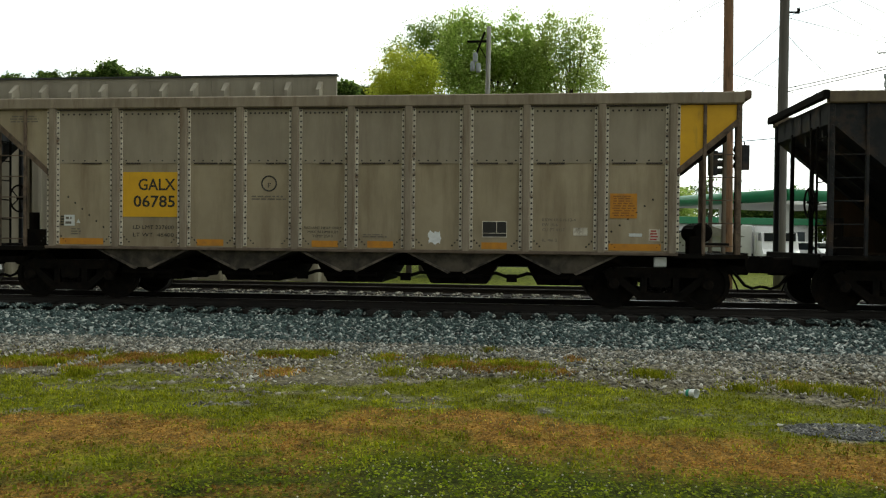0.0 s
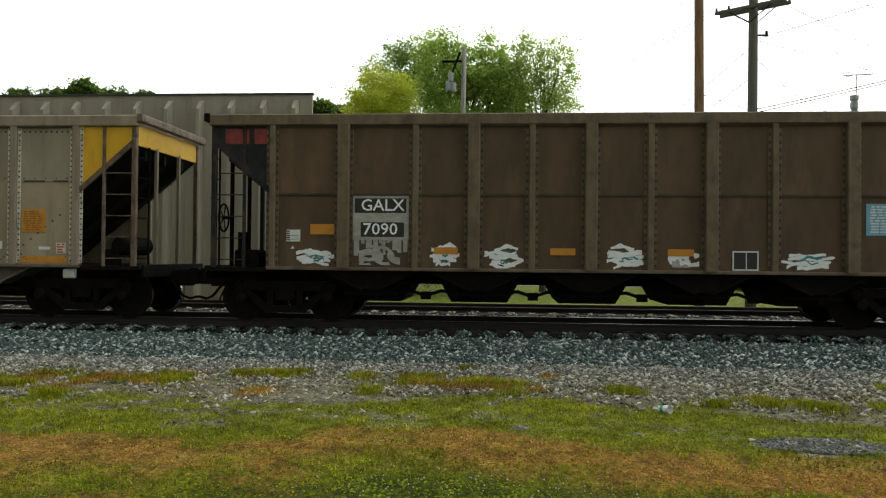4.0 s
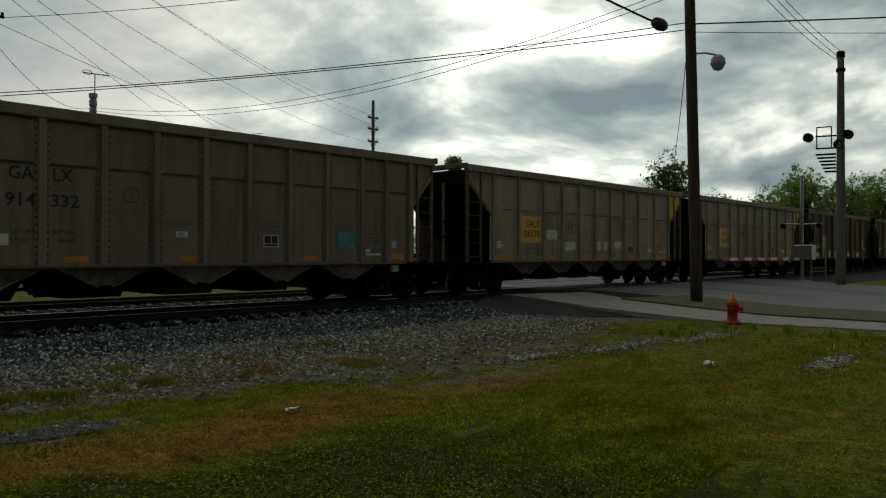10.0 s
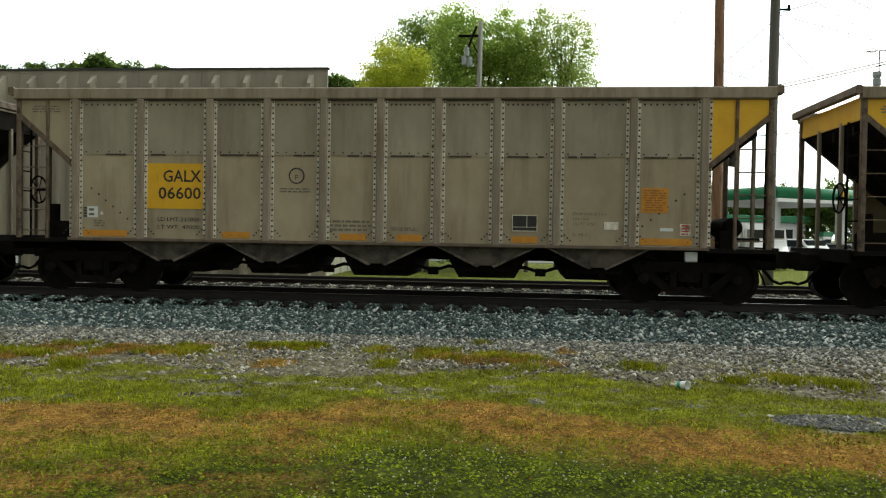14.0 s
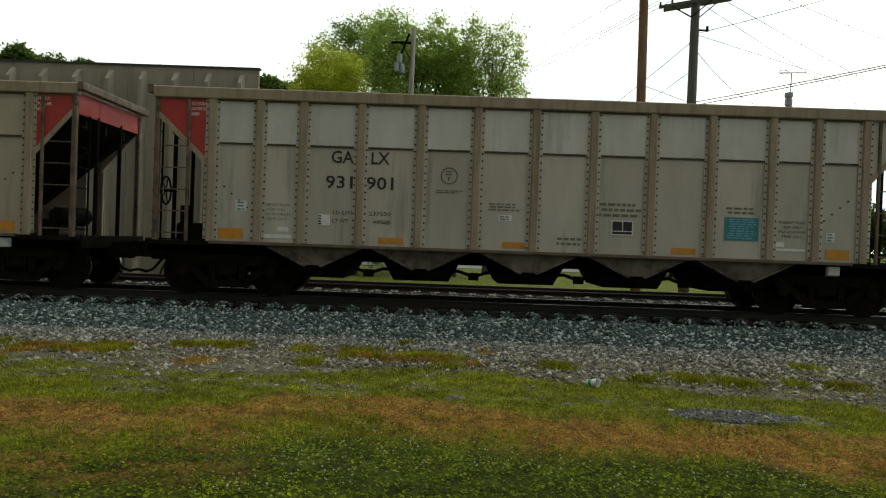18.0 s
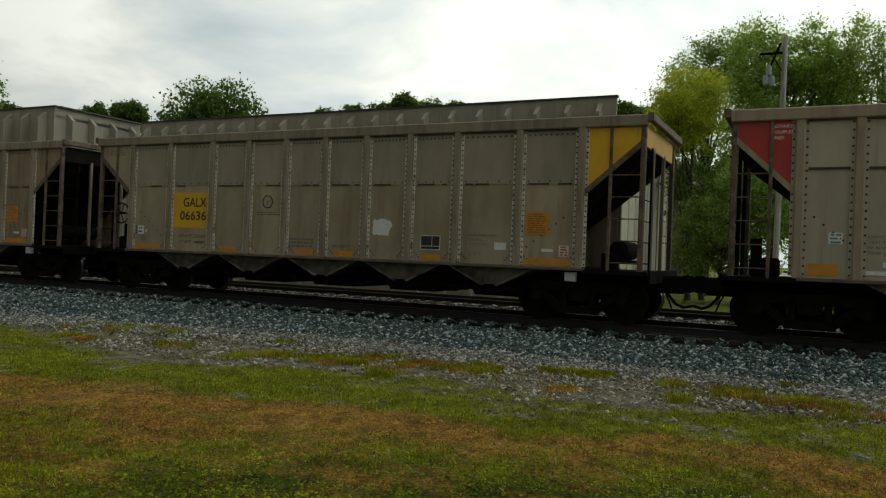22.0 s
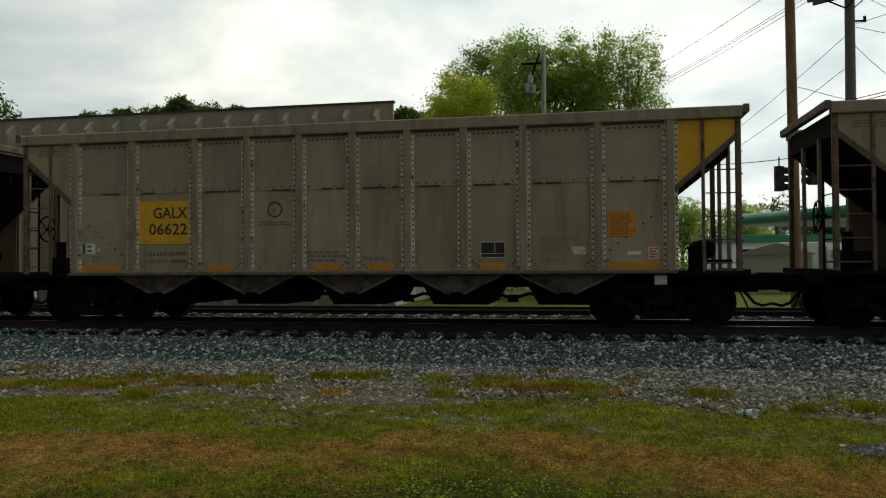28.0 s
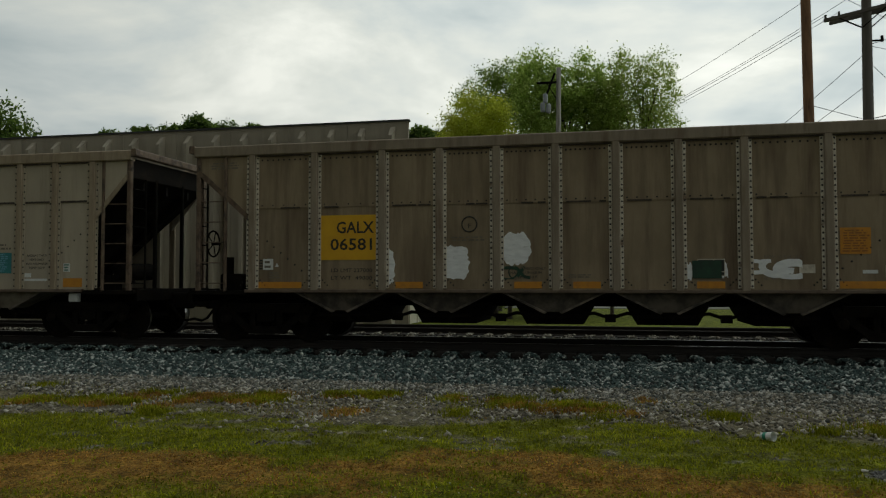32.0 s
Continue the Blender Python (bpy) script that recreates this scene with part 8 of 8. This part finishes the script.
def limbs_shape(base, top, r, targets, seed):
    rnd = random.Random(seed)
    base, top = Vector(base), Vector(top)
    mid = base.lerp(top, 0.5) + Vector((rnd.uniform(-0.2, 0.2), rnd.uniform(-0.2, 0.2), 0))
    sh = Shape().path([base - Vector((0, 0, 0.2)), base.lerp(mid, 0.15), mid, top], [r * 1.35, r, r * 0.75, r * 0.3], 9)
    for k, t in enumerate(targets):
        q = base.lerp(top, rnd.uniform(0.25, 0.75))
        t = Vector(t)
        m = q.lerp(t, 0.5) + Vector((rnd.uniform(-0.3, 0.3), rnd.uniform(-0.3, 0.3), rnd.uniform(0.1, 0.5)))
        sh.path([q, m, t], [r * 0.42, r * 0.26, r * 0.08], 6)
    return sh


def tree(label, base, top, r, lobes, leaf, clumps, per, seed, material, spread=0.42, group=""):
    t = thing("tree", label, "tree", group, pose(0, 0, 0))
    rnd = random.Random(seed)
    tg = []
    for cx, cy, cz, rx, ry, rz, dens in lobes:
        for k in range(4):
            tg.append((cx + rx * rnd.uniform(-0.7, 0.7), cy + ry * rnd.uniform(-0.7, 0.7), cz + rz * rnd.uniform(-0.3, 0.8)))
    part("trunk", limbs_shape(base, top, r, tg, seed), M_BARK, t, "dark bark")
    part("crown", crown_mesh(lobes, leaf, clumps, per, seed, material, spread), None, t)
    return t


# the group behind the tracks: a broad tree, a darker one behind it, an airy one, and a young yellow-green one in front
tree("broad leafy green tree behind the tracks", (-2.2, 39.0, 0), (-2.0, 39.0, 10.5), 0.28,
     [(-3.3, 39.0, 10.5, 1.45, 1.3, 2.75, 1.3), (-1.0, 39.3, 10.3, 1.7, 1.4, 2.85, 1.5), (-2.2, 39.0, 7.4, 2.9, 1.8, 2.0, 2.6), (-0.6, 39.0, 4.6, 3.2, 1.8, 2.2, 2.4), (0.9, 39.0, 7.6, 1.7, 1.4, 1.5, 1.0), (0.2, 39.2, 9.6, 1.2, 1.2, 2.0, 0.7)],
     (0.045, 0.095), 250, 62, 3, M_LEAF, 0.27)
tree("darker open-crowned tree behind the broad tree", (-5.6, 41.5, 0), (-5.7, 41.5, 10.8), 0.2,
     [(-6.2, 41.5, 11.1, 1.75, 1.2, 2.1, 1.1), (-4.9, 41.5, 12.0, 1.5, 1.0, 1.6, 0.8), (-6.8, 41.5, 8.8, 1.6, 1.2, 1.8, 0.8)], (0.04, 0.085), 190, 52, 4, M_LEAFSHADE, 0.26)
tree("airy light-leaved tree with open twigs behind the tracks", (2.0, 38.5, 0), (2.0, 38.5, 10.6), 0.16,
     [(1.1, 38.5, 11.2, 1.1, 1.0, 1.8, 0.9), (2.55, 38.4, 11.0, 1.15, 1.0, 2.0, 0.9), (1.9, 38.4, 8.9, 1.9, 1.1, 1.5, 1.2), (3.7, 38.4, 7.4, 1.0, 0.9, 1.7, 0.6), (1.8, 38.4, 5.6, 1.9, 1.0, 2.2, 1.0)],
     (0.035, 0.075), 150, 48, 5, M_LEAFMIX, 0.23)
tree("young yellow-green tree behind the tracks", (-5.5, 35.8, 0), (-5.45, 35.8, 8.6), 0.12,
     [(-5.75, 35.8, 8.7, 1.7, 1.2, 1.95, 1.5), (-6.0, 35.8, 7.4, 1.9, 1.2, 1.1, 0.8)], (0.035, 0.075), 230, 70, 7, M_LEAFLIGHT, 0.25)
# low trees under the crowns: their shade is put into the leaf colour
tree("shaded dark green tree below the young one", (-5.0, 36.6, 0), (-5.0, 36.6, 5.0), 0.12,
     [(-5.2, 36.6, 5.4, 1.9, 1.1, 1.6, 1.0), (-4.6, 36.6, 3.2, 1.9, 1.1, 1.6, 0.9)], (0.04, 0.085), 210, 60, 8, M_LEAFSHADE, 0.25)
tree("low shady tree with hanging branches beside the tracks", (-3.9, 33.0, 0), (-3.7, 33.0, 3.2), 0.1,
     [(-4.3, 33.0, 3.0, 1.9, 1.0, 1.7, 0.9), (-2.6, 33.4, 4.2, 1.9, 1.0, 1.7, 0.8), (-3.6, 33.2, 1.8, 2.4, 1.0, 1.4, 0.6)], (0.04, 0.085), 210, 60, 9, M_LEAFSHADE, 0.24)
tree("low shrubby tree under the broad tree", (0.4, 34.6, 0), (0.4, 34.6, 3.0), 0.09,
     [(0.2, 34.6, 3.4, 1.7, 1.0, 1.4, 0.6), (-1.0, 34.8, 4.6, 1.6, 1.0, 1.3, 0.6)], (0.04, 0.085), 180, 56, 10, M_LEAFMIX, 0.24)


def far_tree(az, el, dist, r, squash, seed, material=M_LEAFDARK, leaf=(0.18, 0.36), label="distant dark green tree above the roofs", n=110, drop=2.2):
    x, y = dist * math.sin(radians(az)), dist * math.cos(radians(az))
    rz = r * squash
    top = 1.7 + dist * math.tan(radians(el)) + 0.25 * rz
    rnd = random.Random(seed)
    lobes = [(x + rnd.uniform(-0.5, 0.5) * r, y, top - rz * rnd.uniform(0.85, 1.2), r * rnd.uniform(0.6, 0.9), r * 0.7, rz * rnd.uniform(0.7, 1.0), 0.6) for k in range(4)]
    lobes.append((x, y, top - rz, r, r * 0.8, rz, 1.2))
    lobes.append((x, y, top - rz * drop, r * 0.9, r * 0.7, rz, 0.7))
    return tree(label, (x, y, 0), (x, y, top - rz), 0.25, tuple(lobes), (leaf[0] * 0.62, leaf[1] * 0.62), n, 24 if dist < 80 else 15, seed, material, 0.04 * r + 0.16, "distant trees")


for k, (az, el, d, r, sq) in enumerate(((-43.4, 10.75, 62, 4.5, 0.86), (-31.2, 10.6, 70, 1.7, 1.0), (-29.5, 11.25, 68, 1.6, 1.1), (-27.6, 11.0, 70, 1.4, 0.9), (-33.2, 10.3, 70, 1.6, 0.9),
                                        (-35.6, 9.9, 70, 1.5, 0.8), (-25.9, 10.9, 70, 1.3, 0.9), (-12.4, 10.9, 62, 1.5, 1.0), (-13.6, 11.0, 60, 0.9, 1.3),
                                        (-62.3, 8.9, 66, 3.2, 0.9), (-65.2, 8.1, 66, 2.6, 0.9), (-59.0, 9.0, 60, 2.0, 0.9), (-49.0, 9.2, 70, 1.6, 0.8), (-51.0, 8.8, 74, 1.4, 0.9), (-56.2, 8.2, 70, 1.6, 0.8))):
    far_tree(az, el, d, r, sq, 40 + k, n=420 if r > 3 else 130, leaf=(0.14, 0.28))
far_tree(-57.5, 10.4, 62, 1.7, 1.3, 60, M_LEAFSHADE, (0.1, 0.2), "thin open-crowned tree behind the warehouse wing", 60)
far_tree(64.6, 6.75, 85, 3.3, 1.05, 61, M_LEAFDARK, (0.14, 0.3), "round dark tree beyond the crossing")
for k, (az, el, d, r) in enumerate(((73.2, 5.5, 85, 3.2), (75.8, 4.8, 90, 3.4), (77.6, 4.9, 95, 3.5), (79.6, 4.4, 95, 3.5), (71.3, 4.2, 100, 3.0), (48.9, 7.0, 100, 1.0))):
    far_tree(az, el, d, r, 1.0, 62 + k, M_LEAFSHADE, (0.16, 0.32), "leafy green tree beyond the crossing")
for k in range(16):
    far_tree(8 + 4.6 * k, 3.0 + 1.2 * math.sin(k * 2.1), 140, 5.5, 0.9, 90 + k, M_LEAFDARK, (0.22, 0.42), "far dark tree on the horizon", 110)
for k in range(9):
    far_tree(15.5 + 2.1 * k, 3.1 + 0.6 * math.sin(k * 2.6), 92, 3.3, 0.8, 180 + k, M_LEAFDARK, (0.16, 0.32), "dark green tree behind the filling station", 170, 3.6)
for k in range(12):
    far_tree(-80 + 3.6 * k, 3.4 + 1.0 * math.sin(k * 1.7), 150, 6, 0.9, 120 + k, M_LEAFDARK, (0.4, 0.8), "far dark tree on the horizon", 36)
for k, (az, el, d) in enumerate(((-9.5, 7.0, 74), (-5.5, 7.6, 76), (-1.5, 6.0, 80), (2.8, 5.5, 84), (6.5, 4.2, 95), (10.5, 3.6, 105))):
    far_tree(az, el, d, 3.4, 1.0, 150 + k, M_LEAF, (0.16, 0.3), "leafy tree beyond the lot", 210)
motions()
